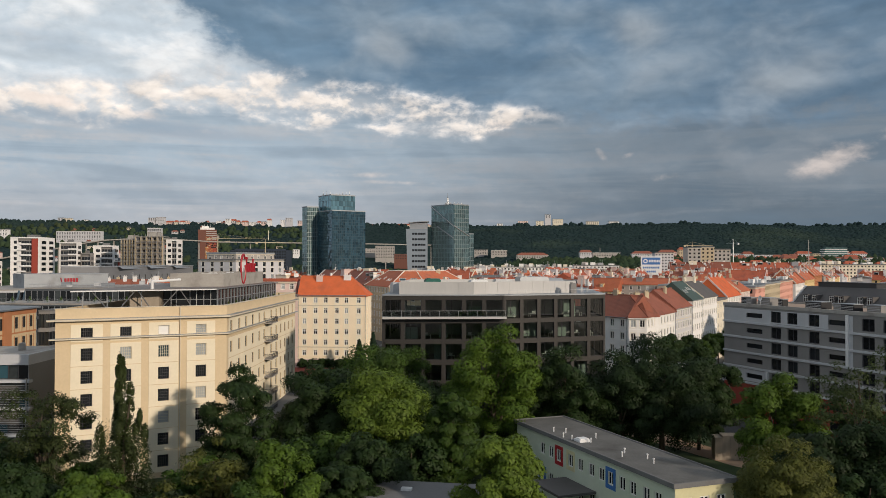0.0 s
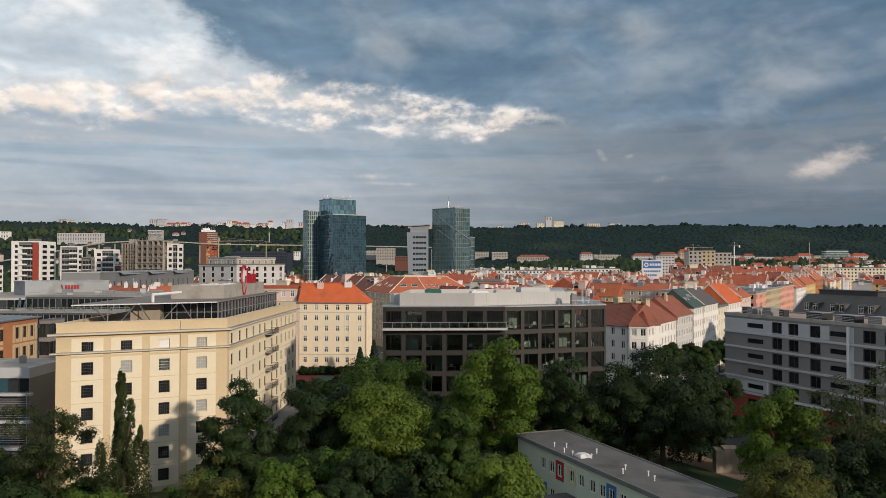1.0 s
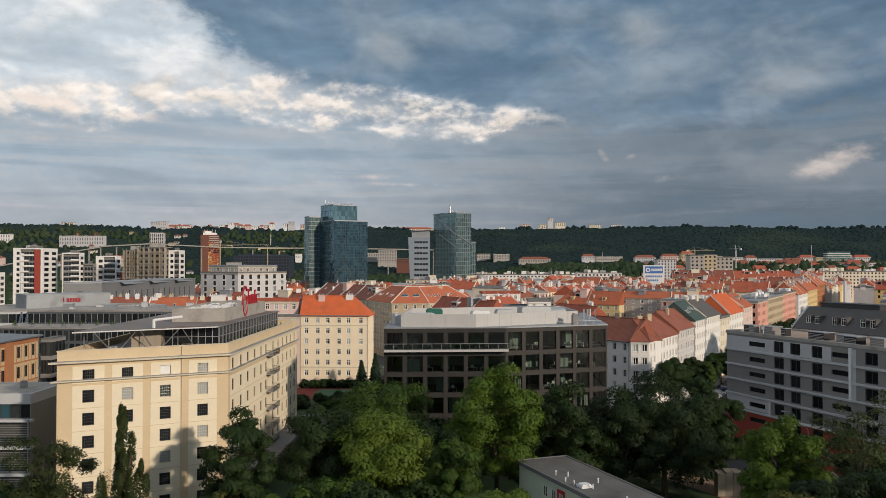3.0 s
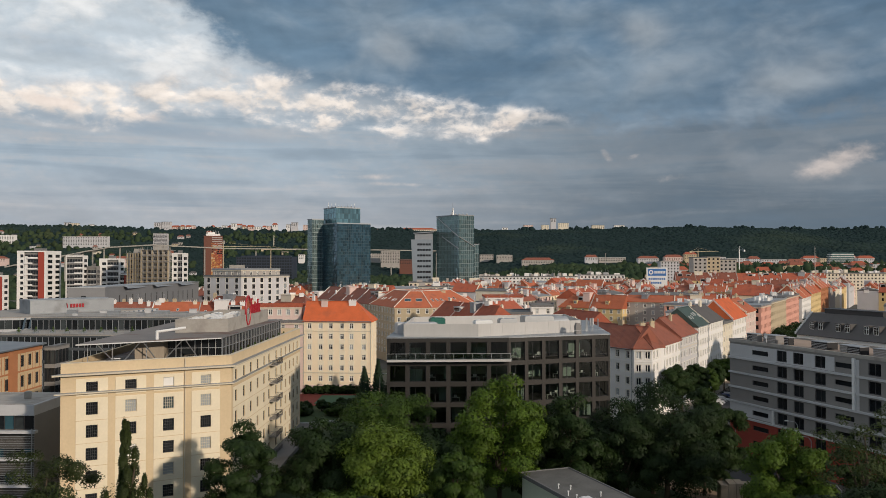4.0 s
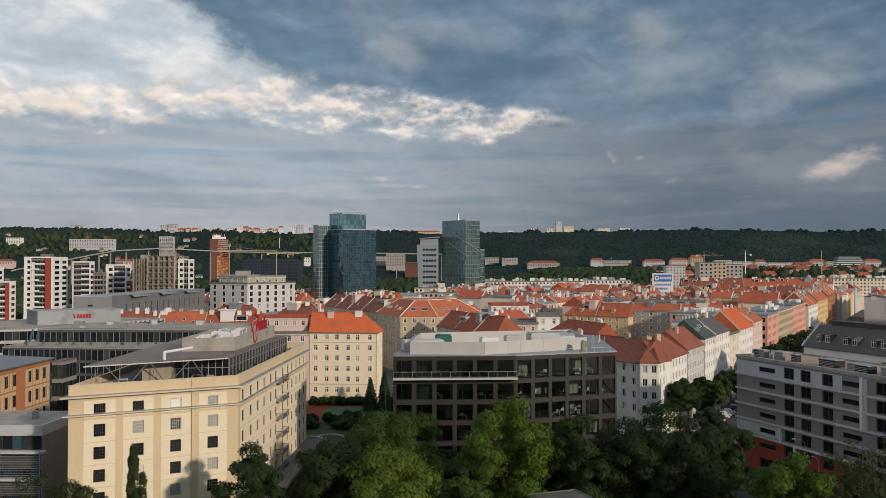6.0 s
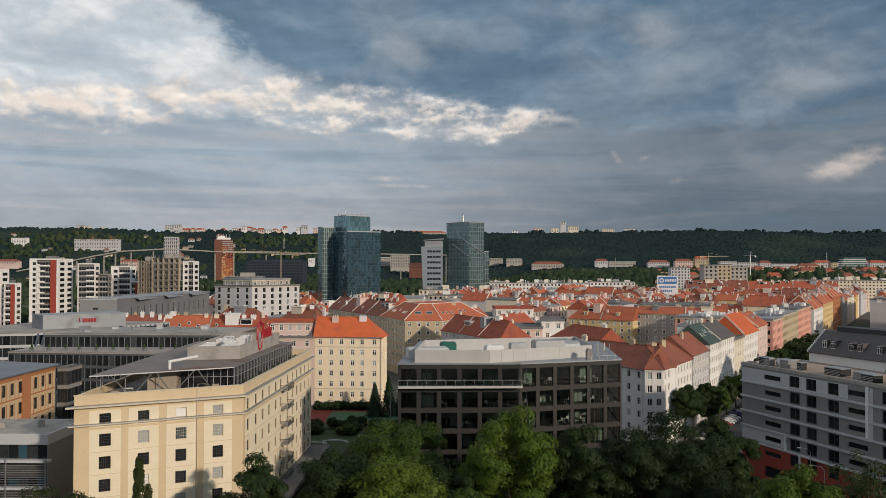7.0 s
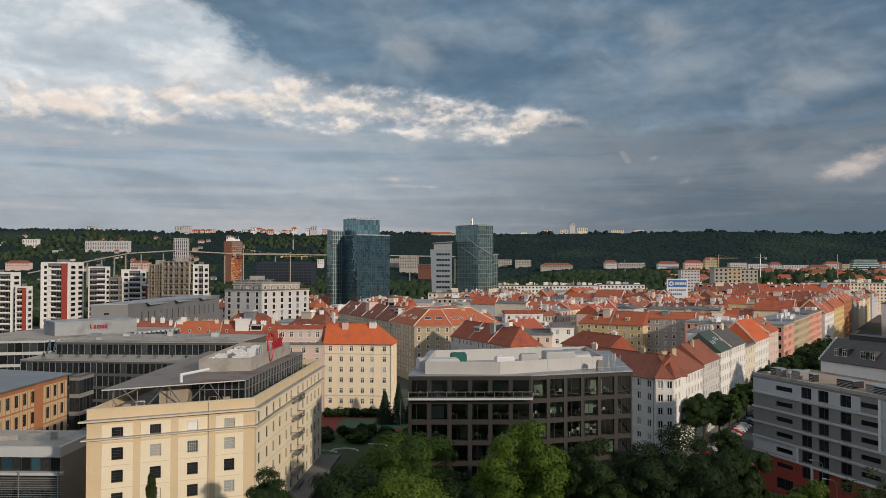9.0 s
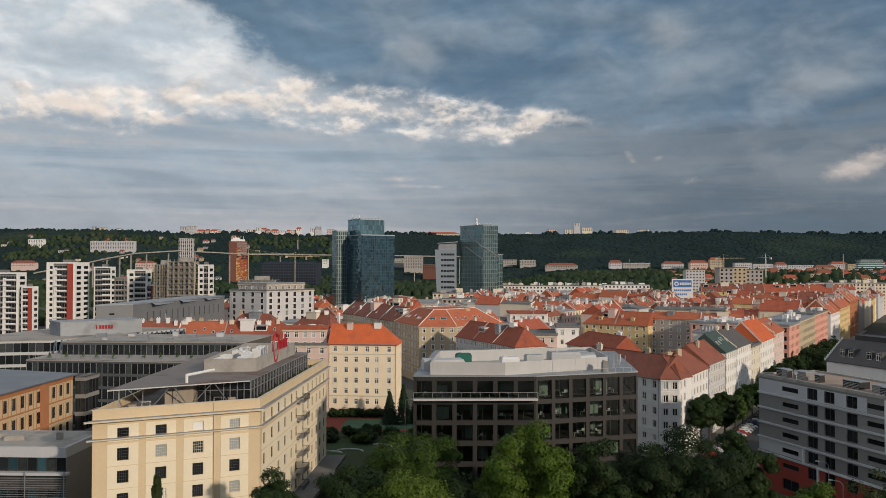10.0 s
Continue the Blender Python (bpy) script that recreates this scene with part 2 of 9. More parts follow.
def tile_mat(name, color, alt, rand=0.12):
    """Roof tiles: rows of tile along the slope, patched and weathered."""
    m = mat(name, color, 0.75, 0.16, 0.5, 6.0, 0.0, spec=0.25, rand=rand, alt=alt, altscale=0.35)
    t = m.node_tree
    co = t.nodes.new("ShaderNodeTexCoord")
    w = t.nodes.new("ShaderNodeTexWave")
    w.wave_type, w.bands_direction = "BANDS", "Z"
    w.inputs["Scale"].default_value, w.inputs["Distortion"].default_value = 1.6, 0.3
    t.links.new(co.outputs["Object"], w.inputs[0])
    bp = t.nodes.new("ShaderNodeBump")
    bp.inputs["Strength"].default_value, bp.inputs["Distance"].default_value = 0.5, 0.06
    t.links.new(w.outputs[1], bp.inputs["Height"])
    t.links.new(bp.outputs[0], t.nodes["Principled BSDF"].inputs["Normal"])
    return m


def clear_glass(name, tint, keep):
    """Window glass one can see through: tinted, with a mirror-like skin."""
    m = bpy.data.materials.new(name)
    m.use_nodes = True
    t = m.node_tree
    t.nodes.remove(t.nodes["Principled BSDF"])
    tr, gl, fr, mx = (t.nodes.new(k) for k in ("ShaderNodeBsdfTransparent", "ShaderNodeBsdfGlossy", "ShaderNodeFresnel", "ShaderNodeMixShader"))
    tr.inputs[0].default_value = (*tint, 1)
    gl.inputs["Roughness"].default_value = 0.03
    fr.inputs[0].default_value = 1.5
    ad = t.nodes.new("ShaderNodeMath")
    ad.operation, ad.inputs[1].default_value = "ADD", keep
    t.links.new(fr.outputs[0], ad.inputs[0])
    t.links.new(ad.outputs[0], mx.inputs[0])
    t.links.new(tr.outputs[0], mx.inputs[1])
    t.links.new(gl.outputs[0], mx.inputs[2])
    t.links.new(mx.outputs[0], t.nodes["Material Output"].inputs[0])
    return m


M = {}
M["cream"] = mat("cream_render", (0.645, 0.51, 0.33), 0.9, 0.10, 0.25, 3.0)
M["cream_pale"] = mat("pale_cream_render", (0.78, 0.69, 0.52), 0.9, 0.08, 0.4, 3.0)
M["cream_house"] = mat("yellow_cream_render", (0.88, 0.74, 0.54), 0.9, 0.08, 0.3, 3.0)
M["white_wall"] = mat("white_render", (0.79, 0.77, 0.745), 0.9, 0.08, 0.3, 3.0)
M["grey_white"] = mat("grey_white_render", (0.55, 0.54, 0.55), 0.9, 0.08, 0.3, 3.0)
M["ivory"] = mat("ivory_render", (0.72, 0.65, 0.52), 0.9, 0.08, 0.3, 3.0)
M["pink"] = mat("pink_render", (0.70, 0.36, 0.28), 0.9, 0.10, 0.3, 3.0)
M["pale_pink"] = mat("pale_pink_render", (0.68, 0.52, 0.47), 0.9, 0.10, 0.3, 3.0)
M["ochre"] = mat("ochre_render", (0.66, 0.50, 0.25), 0.9, 0.10, 0.3, 3.0)
M["tan"] = mat("tan_render", (0.50, 0.41, 0.28), 0.9, 0.10, 0.3, 3.0)
M["grey_wall"] = mat("grey_render", (0.40, 0.37, 0.34), 0.9, 0.10, 0.3, 3.0)
M["stone"] = mat("pale_stone_trim", (0.62, 0.55, 0.43), 0.85, 0.12, 0.5, 4.0)
M["concrete"] = mat("concrete", (0.36, 0.34, 0.31), 0.9, 0.14, 0.4, 3.0, 0.01, alt=(0.24, 0.22, 0.20), altscale=0.3)
M["bronze"] = mat("dark_bronze_cladding", (0.043, 0.040, 0.037), 0.55, 0.12, 0.3, 3.0, metal=0.3)
M["steel"] = mat("galvanised_steel", (0.42, 0.43, 0.44), 0.45, 0.10, 0.5, 6.0, metal=0.7)
M["white_metal"] = mat("white_painted_metal", (0.72, 0.72, 0.71), 0.45, 0.06, 0.5, 6.0)
M["screen"] = mat("pale_metal_roof_screen", (0.48, 0.47, 0.455), 0.55, 0.08, 0.3, 2.0, stretch=(1, 1, 0.2))
M["zinc"] = mat("zinc_sheet_roof", (0.30, 0.32, 0.34), 0.5, 0.14, 0.25, 3.0, metal=0.35, alt=(0.22, 0.23, 0.24), altscale=0.2)
M["felt"] = mat("roofing_felt", (0.165, 0.165, 0.165), 0.9, 0.16, 0.25, 3.0, alt=(0.13, 0.125, 0.12), altscale=0.12)
M["brown_roof"] = mat("brown_metal_deck", (0.19, 0.165, 0.15), 0.6, 0.22, 0.25, 3.0, alt=(0.15, 0.082, 0.060), altscale=0.16, altlo=0.56, althi=0.68)
M["slate"] = mat("dark_grey_slates", (0.105, 0.098, 0.095), 0.7, 0.14, 0.4, 6.0)
M["green_roof"] = mat("green_sheet_roof", (0.055, 0.085, 0.075), 0.6, 0.10, 0.4, 4.0)
M["tile"] = tile_mat("orange_roof_tiles", (0.43, 0.128, 0.064), (0.33, 0.115, 0.070))
M["tile_bright"] = tile_mat("bright_orange_tiles", (0.55, 0.125, 0.045), (0.45, 0.115, 0.05))
M["trim"] = mat("pale_stucco_trim", (0.76, 0.72, 0.64), 0.85, 0.10, 0.4, 4.0)
M["trim_cream"] = mat("cream_stucco_trim", (0.84, 0.76, 0.60), 0.85, 0.08, 0.4, 4.0)
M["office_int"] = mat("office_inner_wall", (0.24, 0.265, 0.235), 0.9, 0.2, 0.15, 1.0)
M["felt_dark"] = mat("weathered_roofing_felt", (0.125, 0.122, 0.115), 0.9, 0.26, 0.35, 3.0, alt=(0.082, 0.078, 0.072), altscale=0.22)
M["felt_pale"] = mat("pale_gravel_roof", (0.36, 0.335, 0.305), 0.9, 0.16, 0.2, 3.0, alt=(0.20, 0.19, 0.175), altscale=0.1)
M["gravel_tan"] = mat("tan_roof_gravel", (0.36, 0.27, 0.21), 0.95, 0.16, 0.2, 3.0, alt=(0.24, 0.19, 0.16), altscale=0.12)
M["fin_blue"] = mat("blue_grey_fins", (0.13, 0.19, 0.25), 0.5, 0.10, 0.3, 3.0, metal=0.2)
M["partition"] = mat("grey_green_partition", (0.30, 0.36, 0.31), 0.8, 0.12, 0.2, 2.0)
M["band_grey"] = mat("slate_grey_floor_band", (0.085, 0.094, 0.102), 0.6, 0.10, 0.3, 3.0)
M["glass_dim"] = mat("window_glass_with_rooms_behind", (0.034, 0.040, 0.042), 0.10, 0.5, 0.5, 1.6, spec=0.5, rand=0.7)
M["roof_blue"] = mat("blue_grey_sheet_roof", (0.155, 0.18, 0.205), 0.5, 0.12, 0.2, 2.0, metal=0.2, alt=(0.20, 0.215, 0.23), altscale=0.15)
M["brick_cream"] = mat("sandy_rendered_panels", (0.55, 0.42, 0.26), 0.9, 0.10, 0.4, 4.0)
M["tile_red"] = tile_mat("red_roof_tiles", (0.39, 0.105, 0.058), (0.29, 0.088, 0.056))
M["tile_brown"] = tile_mat("brown_red_roof_tiles", (0.27, 0.095, 0.062), (0.19, 0.080, 0.060))
M["glass"] = mat("window_glass", (0.016, 0.019, 0.022), 0.06, 0.25, 0.3, 1.0, spec=0.5, rand=0.5)
M["glass_blue"] = mat("blue_curtain_glass", (0.030, 0.075, 0.095), 0.10, 0.25, 0.2, 1.0, spec=0.8, rand=0.5, metal=0.2)
M["glass_green"] = mat("green_curtain_glass", (0.10, 0.155, 0.15), 0.12, 0.25, 0.2, 1.0, spec=0.8, rand=0.45, metal=0.2)
M["see_glass"] = clear_glass("clear_office_glass", (0.66, 0.72, 0.69), 0.05)
M["blind"] = mat("white_pane", (0.78, 0.77, 0.74), 0.7, 0.05)
M["blind_grey"] = mat("grey_blind", (0.33, 0.36, 0.37), 0.5, 0.10)
M["frame_white"] = mat("white_window_frame", (0.74, 0.73, 0.70), 0.6, 0.05)
M["frame_dark"] = mat("dark_window_frame", (0.045, 0.045, 0.048), 0.5, 0.08)
M["frame_cream"] = mat("cream_window_bars", (0.55, 0.50, 0.40), 0.6, 0.06)
M["grey_clad"] = mat("grey_facade_render", (0.245, 0.235, 0.225), 0.85, 0.08, 0.3, 3.0)
M["pale_clad"] = mat("pale_grey_facade_render", (0.50, 0.505, 0.515), 0.85, 0.08, 0.3, 3.0)
M["red_clad"] = mat("red_facade_render", (0.34, 0.065, 0.045), 0.85, 0.10, 0.3, 3.0)
M["brick_dark"] = mat("red_brown_brick", (0.17, 0.075, 0.055), 0.9, 0.14, 0.5, 8.0)
M["tower_frame"] = mat("pale_green_grey_frame", (0.27, 0.32, 0.32), 0.4, 0.08, 0.3, 3.0, metal=0.4)
for key, c in (("yellow", (0.50, 0.32, 0.12)), ("orange", (0.42, 0.165, 0.065)), ("red", (0.28, 0.085, 0.05)), ("pale", (0.48, 0.38, 0.26))):
    M["mural_" + key] = mat("mural_paint_" + key, c, 0.85, 0.22, 0.15, 1.0)
M["scaffold_board"] = mat("weathered_scaffold_boards", (0.42, 0.33, 0.20), 0.9, 0.18, 0.3, 4.0)
M["navy_clad"] = mat("dark_navy_cladding", (0.035, 0.045, 0.065), 0.5, 0.12, 0.2, 2.0)
M["tower_bars"] = mat("dark_teal_glazing_bars", (0.05, 0.075, 0.085), 0.4, 0.08, 0.3, 3.0, metal=0.3)
M["clad_dark"] = mat("grey_sheet_cladding", (0.20, 0.205, 0.215), 0.6, 0.10, 0.15, 3.0, metal=0.2)
M["annexe"] = mat("blue_grey_slab_cladding", (0.25, 0.29, 0.33), 0.7, 0.08, 0.3, 3.0)
M["brick"] = mat("orange_brick", (0.42, 0.18, 0.085), 0.9, 0.14, 0.5, 8.0)
M["mint"] = mat("pale_mint_render", (0.56, 0.62, 0.50), 0.9, 0.08, 0.4, 3.0)
M["yellow"] = mat("yellow_render", (0.60, 0.56, 0.34), 0.9, 0.08, 0.4, 3.0)
M["blue_paint"] = mat("blue_paint", (0.05, 0.16, 0.42), 0.6, 0.06)
M["red_paint"] = mat("red_paint", (0.42, 0.03, 0.035), 0.5, 0.06)
M["asphalt"] = mat("asphalt", (0.055, 0.055, 0.058), 0.9, 0.16, 0.3, 6.0, 0.01)
M["paving"] = mat("concrete_paving", (0.26, 0.24, 0.21), 0.9, 0.14, 0.4, 5.0)
M["sand"] = mat("sandy_path", (0.36, 0.25, 0.17), 0.95, 0.14, 0.4, 5.0)
M["grass"] = mat("mown_grass", (0.036, 0.062, 0.022), 0.95, 0.30, 0.12, 8.0, 0.03, alt=(0.05, 0.055, 0.026), altscale=0.05)
M["ground"] = mat("city_ground", (0.085, 0.082, 0.075), 0.95, 0.30, 0.02, 1.5, alt=(0.055, 0.075, 0.03), altscale=0.012)
M["court_red"] = mat("red_sports_surface", (0.23, 0.05, 0.038), 0.9, 0.08, 0.2, 4.0)
M["court_green"] = mat("green_sports_surface", (0.06, 0.13, 0.075), 0.9, 0.08, 0.2, 4.0)
M["timber"] = mat("weathered_boards", (0.33, 0.28, 0.22), 0.85, 0.18, 0.6, 9.0, stretch=(3, 3, 0.4))
M["sign_red"] = mat("red_sign_lettering", (0.36, 0.02, 0.03), 0.4, 0.05)
M["bark"] = mat("bark", (0.085, 0.065, 0.048), 0.95, 0.25, 1.5, 12.0, 0.03)
# dark base colour stands for the dimness of rooms behind the glass
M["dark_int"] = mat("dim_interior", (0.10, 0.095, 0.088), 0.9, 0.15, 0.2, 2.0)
M["desk"] = mat("pale_desk", (0.72, 0.71, 0.68), 0.6, 0.06)
M["teal"] = mat("teal_tank", (0.015, 0.11, 0.085), 0.5, 0.08)
M["black"] = mat("black_plastic", (0.02, 0.02, 0.022), 0.5, 0.1)
# leaf colours by tone; dark and deep are darkened to stand for shade
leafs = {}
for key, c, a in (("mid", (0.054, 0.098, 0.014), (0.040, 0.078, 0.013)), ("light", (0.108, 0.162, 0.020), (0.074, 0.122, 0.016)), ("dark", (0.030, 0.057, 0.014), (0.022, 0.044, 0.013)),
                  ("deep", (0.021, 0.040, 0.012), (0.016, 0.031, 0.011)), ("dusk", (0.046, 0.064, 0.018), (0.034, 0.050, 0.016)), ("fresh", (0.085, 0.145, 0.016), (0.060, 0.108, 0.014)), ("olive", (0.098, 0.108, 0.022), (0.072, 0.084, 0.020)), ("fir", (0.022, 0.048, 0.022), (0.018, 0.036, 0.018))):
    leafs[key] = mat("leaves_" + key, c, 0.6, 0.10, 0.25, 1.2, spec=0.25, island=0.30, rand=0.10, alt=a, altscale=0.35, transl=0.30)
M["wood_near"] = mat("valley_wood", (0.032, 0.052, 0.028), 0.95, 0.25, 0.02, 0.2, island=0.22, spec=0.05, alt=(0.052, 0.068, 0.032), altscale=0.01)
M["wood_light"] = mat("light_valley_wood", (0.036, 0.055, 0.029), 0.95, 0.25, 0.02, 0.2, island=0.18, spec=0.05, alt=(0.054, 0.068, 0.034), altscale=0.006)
# blue cast and darkness stand for haze and cloud shade on the hill
M["wood_far"] = mat("haze_tinted_wood", (0.018, 0.033, 0.033), 0.95, 0.2, 0.01, 0.08, island=0.10, spec=0.05, alt=(0.034, 0.052, 0.040), altscale=0.0035)


# ---- geometry helpers ----
class MB:
    """Collects boxes, prisms and faces into one mesh."""

    def __init__(self):
        self.v, self.f, self.m = [], [], []

    def face(self, pts, m=0):
        i = len(self.v)
        self.v += [tuple(p) for p in pts]
        self.f.append(tuple(range(i, i + len(pts))))
        self.m.append(m)

    def hexa(self, c, m=0):
        """A box from its 8 corners: 4 below, 4 above, counterclockwise."""
        i = len(self.v)
        self.v += [tuple(p) for p in c]
        for q in ((3, 2, 1, 0), (4, 5, 6, 7), (0, 1, 5, 4), (1, 2, 6, 5), (2, 3, 7, 6), (3, 0, 4, 7)):
            self.f.append(tuple(i + k for k in q))
            self.m.append(m)

    def box(self, x0, x1, y0, y1, z0, z1, m=0):
        self.hexa([(x0, y0, z0), (x1, y0, z0), (x1, y1, z0), (x0, y1, z0), (x0, y0, z1), (x1, y0, z1), (x1, y1, z1), (x0, y1, z1)], m)

    def obox(self, mx, x0, x1, y0, y1, z0, z1, m=0):
        """A box in the frame mx."""
        self.hexa([mx @ Vector(p) for p in ((x0, y0, z0), (x1, y0, z0), (x1, y1, z0), (x0, y1, z0), (x0, y0, z1), (x1, y0, z1), (x1, y1, z1), (x0, y1, z1))], m)

    def prism(self, poly, z0, z1, m=0, cap=True, base=False, mtop=None):
        n, i = len(poly), len(self.v)
        self.v += [(p[0], p[1], z0) for p in poly] + [(p[0], p[1], z1) for p in poly]
        for k in range(n):
            j = (k + 1) % n
            self.f.append((i + k, i + j, i + n + j, i + n + k))
            self.m.append(m)
        if cap:
            self.f.append(tuple(i + n + k for k in range(n)))
            self.m.append(m if mtop is None else mtop)
        if base:
            self.f.append(tuple(i + k for k in reversed(range(n))))
            self.m.append(m)

    def tube(self, a, b, r0, r1=None, n=8, m=0):
        a, b = Vector(a), Vector(b)
        r1 = r0 if r1 is None else r1
        d = (b - a).normalized()
        u = d.orthogonal().normalized()
        w = d.cross(u)
        i = len(self.v)
        for c, r in ((a, r0), (b, r1)):
            self.v += [tuple(c + r * (math.cos(k * math.tau / n) * u + math.sin(k * math.tau / n) * w)) for k in range(n)]
        for k in range(n):
            j = (k + 1) % n
            self.f.append((i + k, i + j, i + n + j, i + n + k))
            self.m.append(m)
        self.f += [tuple(i + k for k in reversed(range(n))), tuple(i + n + k for k in range(n))]
        self.m += [m, m]

    def mesh(self, name, *mats):
        me = bpy.data.meshes.new(name)
        me.from_pydata(self.v, [], self.f)
        for k in mats:
            me.materials.append(M[k] if isinstance(k, str) else k)
        if len(mats) > 1:
            me.polygons.foreach_set("material_index", self.m)
        me.update()
        return me


def part(name, mesh, parent, label=""):
    """One mesh object under a thing or a part. mesh: a mesh, or (MB, materials...)."""
    if isinstance(mesh, tuple):
        mesh = mesh[0].mesh(name, *mesh[1:])
    ob = new(name, mesh)
    ob.parent = parent
    return tagged(ob, label=label)


def thing(name, label, category, at=(0, 0, 0), group="", kind="", turn=0.0):
    ob = new(name)
    ob.empty_display_size = 0.5
    ob.matrix_basis = pose(*at, 0, 0, turn)
    return tagged(ob, label, category, group, kind)


def single(name, mesh, label, category, group="", kind="", m=None):
    """A thing that is one mesh."""
    if isinstance(mesh, tuple):
        mesh = mesh[0].mesh(name, *mesh[1:])
    ob = new(name, mesh)
    if m:
        ob.matrix_basis = m
    return tagged(ob, label, category, group, kind)


def on_wall(p0, p1, z=0.0):
    """The frame of a wall seen from outside: x from p0 to p1 (left to right), y inwards, z up; and its length."""
    d = Vector((p1[0] - p0[0], p1[1] - p0[1]))
    n = d.length
    d /= n
    return Matrix(((d.x, -d.y, 0, p0[0]), (d.y, d.x, 0, p0[1]), (0, 0, 1, z), (0, 0, 0, 1))), n


def wall_face(mb, mx, length, z0, z1, holes, deep=0.25, m=0, glazed=None):
    """A wall with openings that go through its skin: holes (u0, u1, z0, z1), with reveals of that depth."""
    zs = sorted({z0, z1, *(h[2] for h in holes), *(h[3] for h in holes)})
    for a, b in zip(zs, zs[1:]):
        if b - a < 1e-4:
            continue
        row = sorted((h[0], h[1]) for h in holes if h[2] <= a + 1e-4 and h[3] >= b - 1e-4)
        u = 0.0
        for h0, h1 in row:
            if h0 > u + 1e-4:
                mb.face([mx @ Vector(p) for p in ((u, 0, a), (h0, 0, a), (h0, 0, b), (u, 0, b))], m)
            u = h1
        if u < length - 1e-4:
            mb.face([mx @ Vector(p) for p in ((u, 0, a), (length, 0, a), (length, 0, b), (u, 0, b))], m)
    for u0, u1, a, b in holes:
        for q in (((u0, 0, a), (u0, 0, b), (u0, deep, b), (u0, deep, a)), ((u1, 0, b), (u1, 0, a), (u1, deep, a), (u1, deep, b)),
                  ((u1, 0, a), (u0, 0, a), (u0, deep, a), (u1, deep, a)), ((u0, 0, b), (u1, 0, b), (u1, deep, b), (u0, deep, b))):
            mb.face([mx @ Vector(p) for p in q], m)
        if glazed is not None:
            mb.face([mx @ Vector(p) for p in ((u0, deep, a), (u1, deep, a), (u1, deep, b), (u0, deep, b))], glazed)


def welded(me):
    """The mesh with its touching corners joined."""
    bm = bmesh.new()
    bm.from_mesh(me)
    bmesh.ops.remove_doubles(bm, verts=bm.verts, dist=0.0005)
    bm.to_mesh(me)
    bm.free()
    return me


WINDOWS = {}


def window_meshes(style, w, h):
    """Frame and pane of a window, from its lower left corner on the outside; y inwards."""
    key = (style, round(w, 2), round(h, 2))
    if key in WINDOWS:
        return WINDOWS[key]
    fr, pa = MB(), MB()
    t = {"office": 0.06, "fixed": 0.06, "grid": 0.07}.get(style, 0.13)
    b = 0.05 if style in ("grid", "office") else 0.16
    xs, zs = [(t, w - t)], [(t, h - t)]
    if style == "grid":                               # industrial, many small panes
        xs = [(t + k * (w - 2 * t) / 5 + (b / 2 if k else 0), t + (k + 1) * (w - 2 * t) / 5 - (b / 2 if k < 4 else 0)) for k in range(5)]
        zs = [(t + k * (h - 2 * t) / 4 + (b / 2 if k else 0), t + (k + 1) * (h - 2 * t) / 4 - (b / 2 if k < 3 else 0)) for k in range(4)]
    elif style in ("tenement", "casement"):           # two casements, the first under a transom light
        xs = [(t, w / 2 - b / 2), (w / 2 + b / 2, w - t)]
        if style == "tenement":
            zs = [(t, h * 0.64), (h * 0.64 + 0.14, h - t)]
    elif style == "office":
        xs = [(t, w * 0.36 - b / 2), (w * 0.36 + b / 2, w - t)]
    wall_face(fr, Matrix.Identity(4), w, 0, h, [(x0, x1, z0, z1) for x0, x1 in xs for z0, z1 in zs], 0.08)
    pa.face(((t, 0.06, t), (w - t, 0.06, t), (w - t, 0.06, h - t), (t, 0.06, h - t)))
    WINDOWS[key] = (welded(fr.mesh("window_frame")), pa.mesh("pane"))
    return WINDOWS[key]


FINISHED = {}


def finished(mesh, material):
    """The mesh in a material, shared by all who ask for the same."""
    key = (mesh.name, material)
    if key not in FINISHED:
        me = mesh.copy()
        me.materials.append(M[material])
        FINISHED[key] = me
    return FINISHED[key]


def put_window(parent, mx, u, z, w, h, style="tenement", frame_mat="frame_white", pane_mat="glass", inset=0.12, split=True):
    fr, pa = window_meshes(style, w, h)
    ob = part("window", finished(fr, frame_mat), parent)
    ob.matrix_local = mx @ Matrix.Translation((u, inset, z))
    pane = part("pane", finished(pa, pane_mat), ob)
    return ob


SIMPLE = {}


def small_window(parent, mx, u, z, w, h, style="casement", frame_mat="frame_white", pane_mat="glass", inset=0.10):
    """A window of a house far off: frame and glass in one mesh."""
    key = (style, round(w, 2), round(h, 2), frame_mat, pane_mat)
    if key not in SIMPLE:
        b, t = MB(), 0.11
        wall_face(b, Matrix.Identity(4), w, 0, h, [(x0, x1, z0, z1) for x0, x1 in ((t, w / 2 - 0.07), (w / 2 + 0.07, w - t)) for z0, z1 in (((t, h * 0.64), (h * 0.64 + 0.12, h - t)) if style == "tenement" else ((t, h - t),))], 0.06, 0, 1)
        SIMPLE[key] = welded(b.mesh("window", frame_mat, pane_mat))
    ob = part("window", SIMPLE[key], parent)
    ob.matrix_local = mx @ Matrix.Translation((u, inset, z))
    return ob


def grow(poly, d):
    """The polygon (counterclockwise) with every edge moved outwards by d."""
    n, res = len(poly), []
    for i in range(n):
        a, b, c = Vector(poly[i - 1][:2]), Vector(poly[i][:2]), Vector(poly[(i + 1) % n][:2])
        e, f = (b - a).normalized(), (c - b).normalized()
        n1, n2 = Vector((e.y, -e.x)), Vector((f.y, -f.x))
        k = (n1 + n2) / max(0.35, 1 + n1.dot(n2))
        res.append(tuple(b + k * d))
    return res


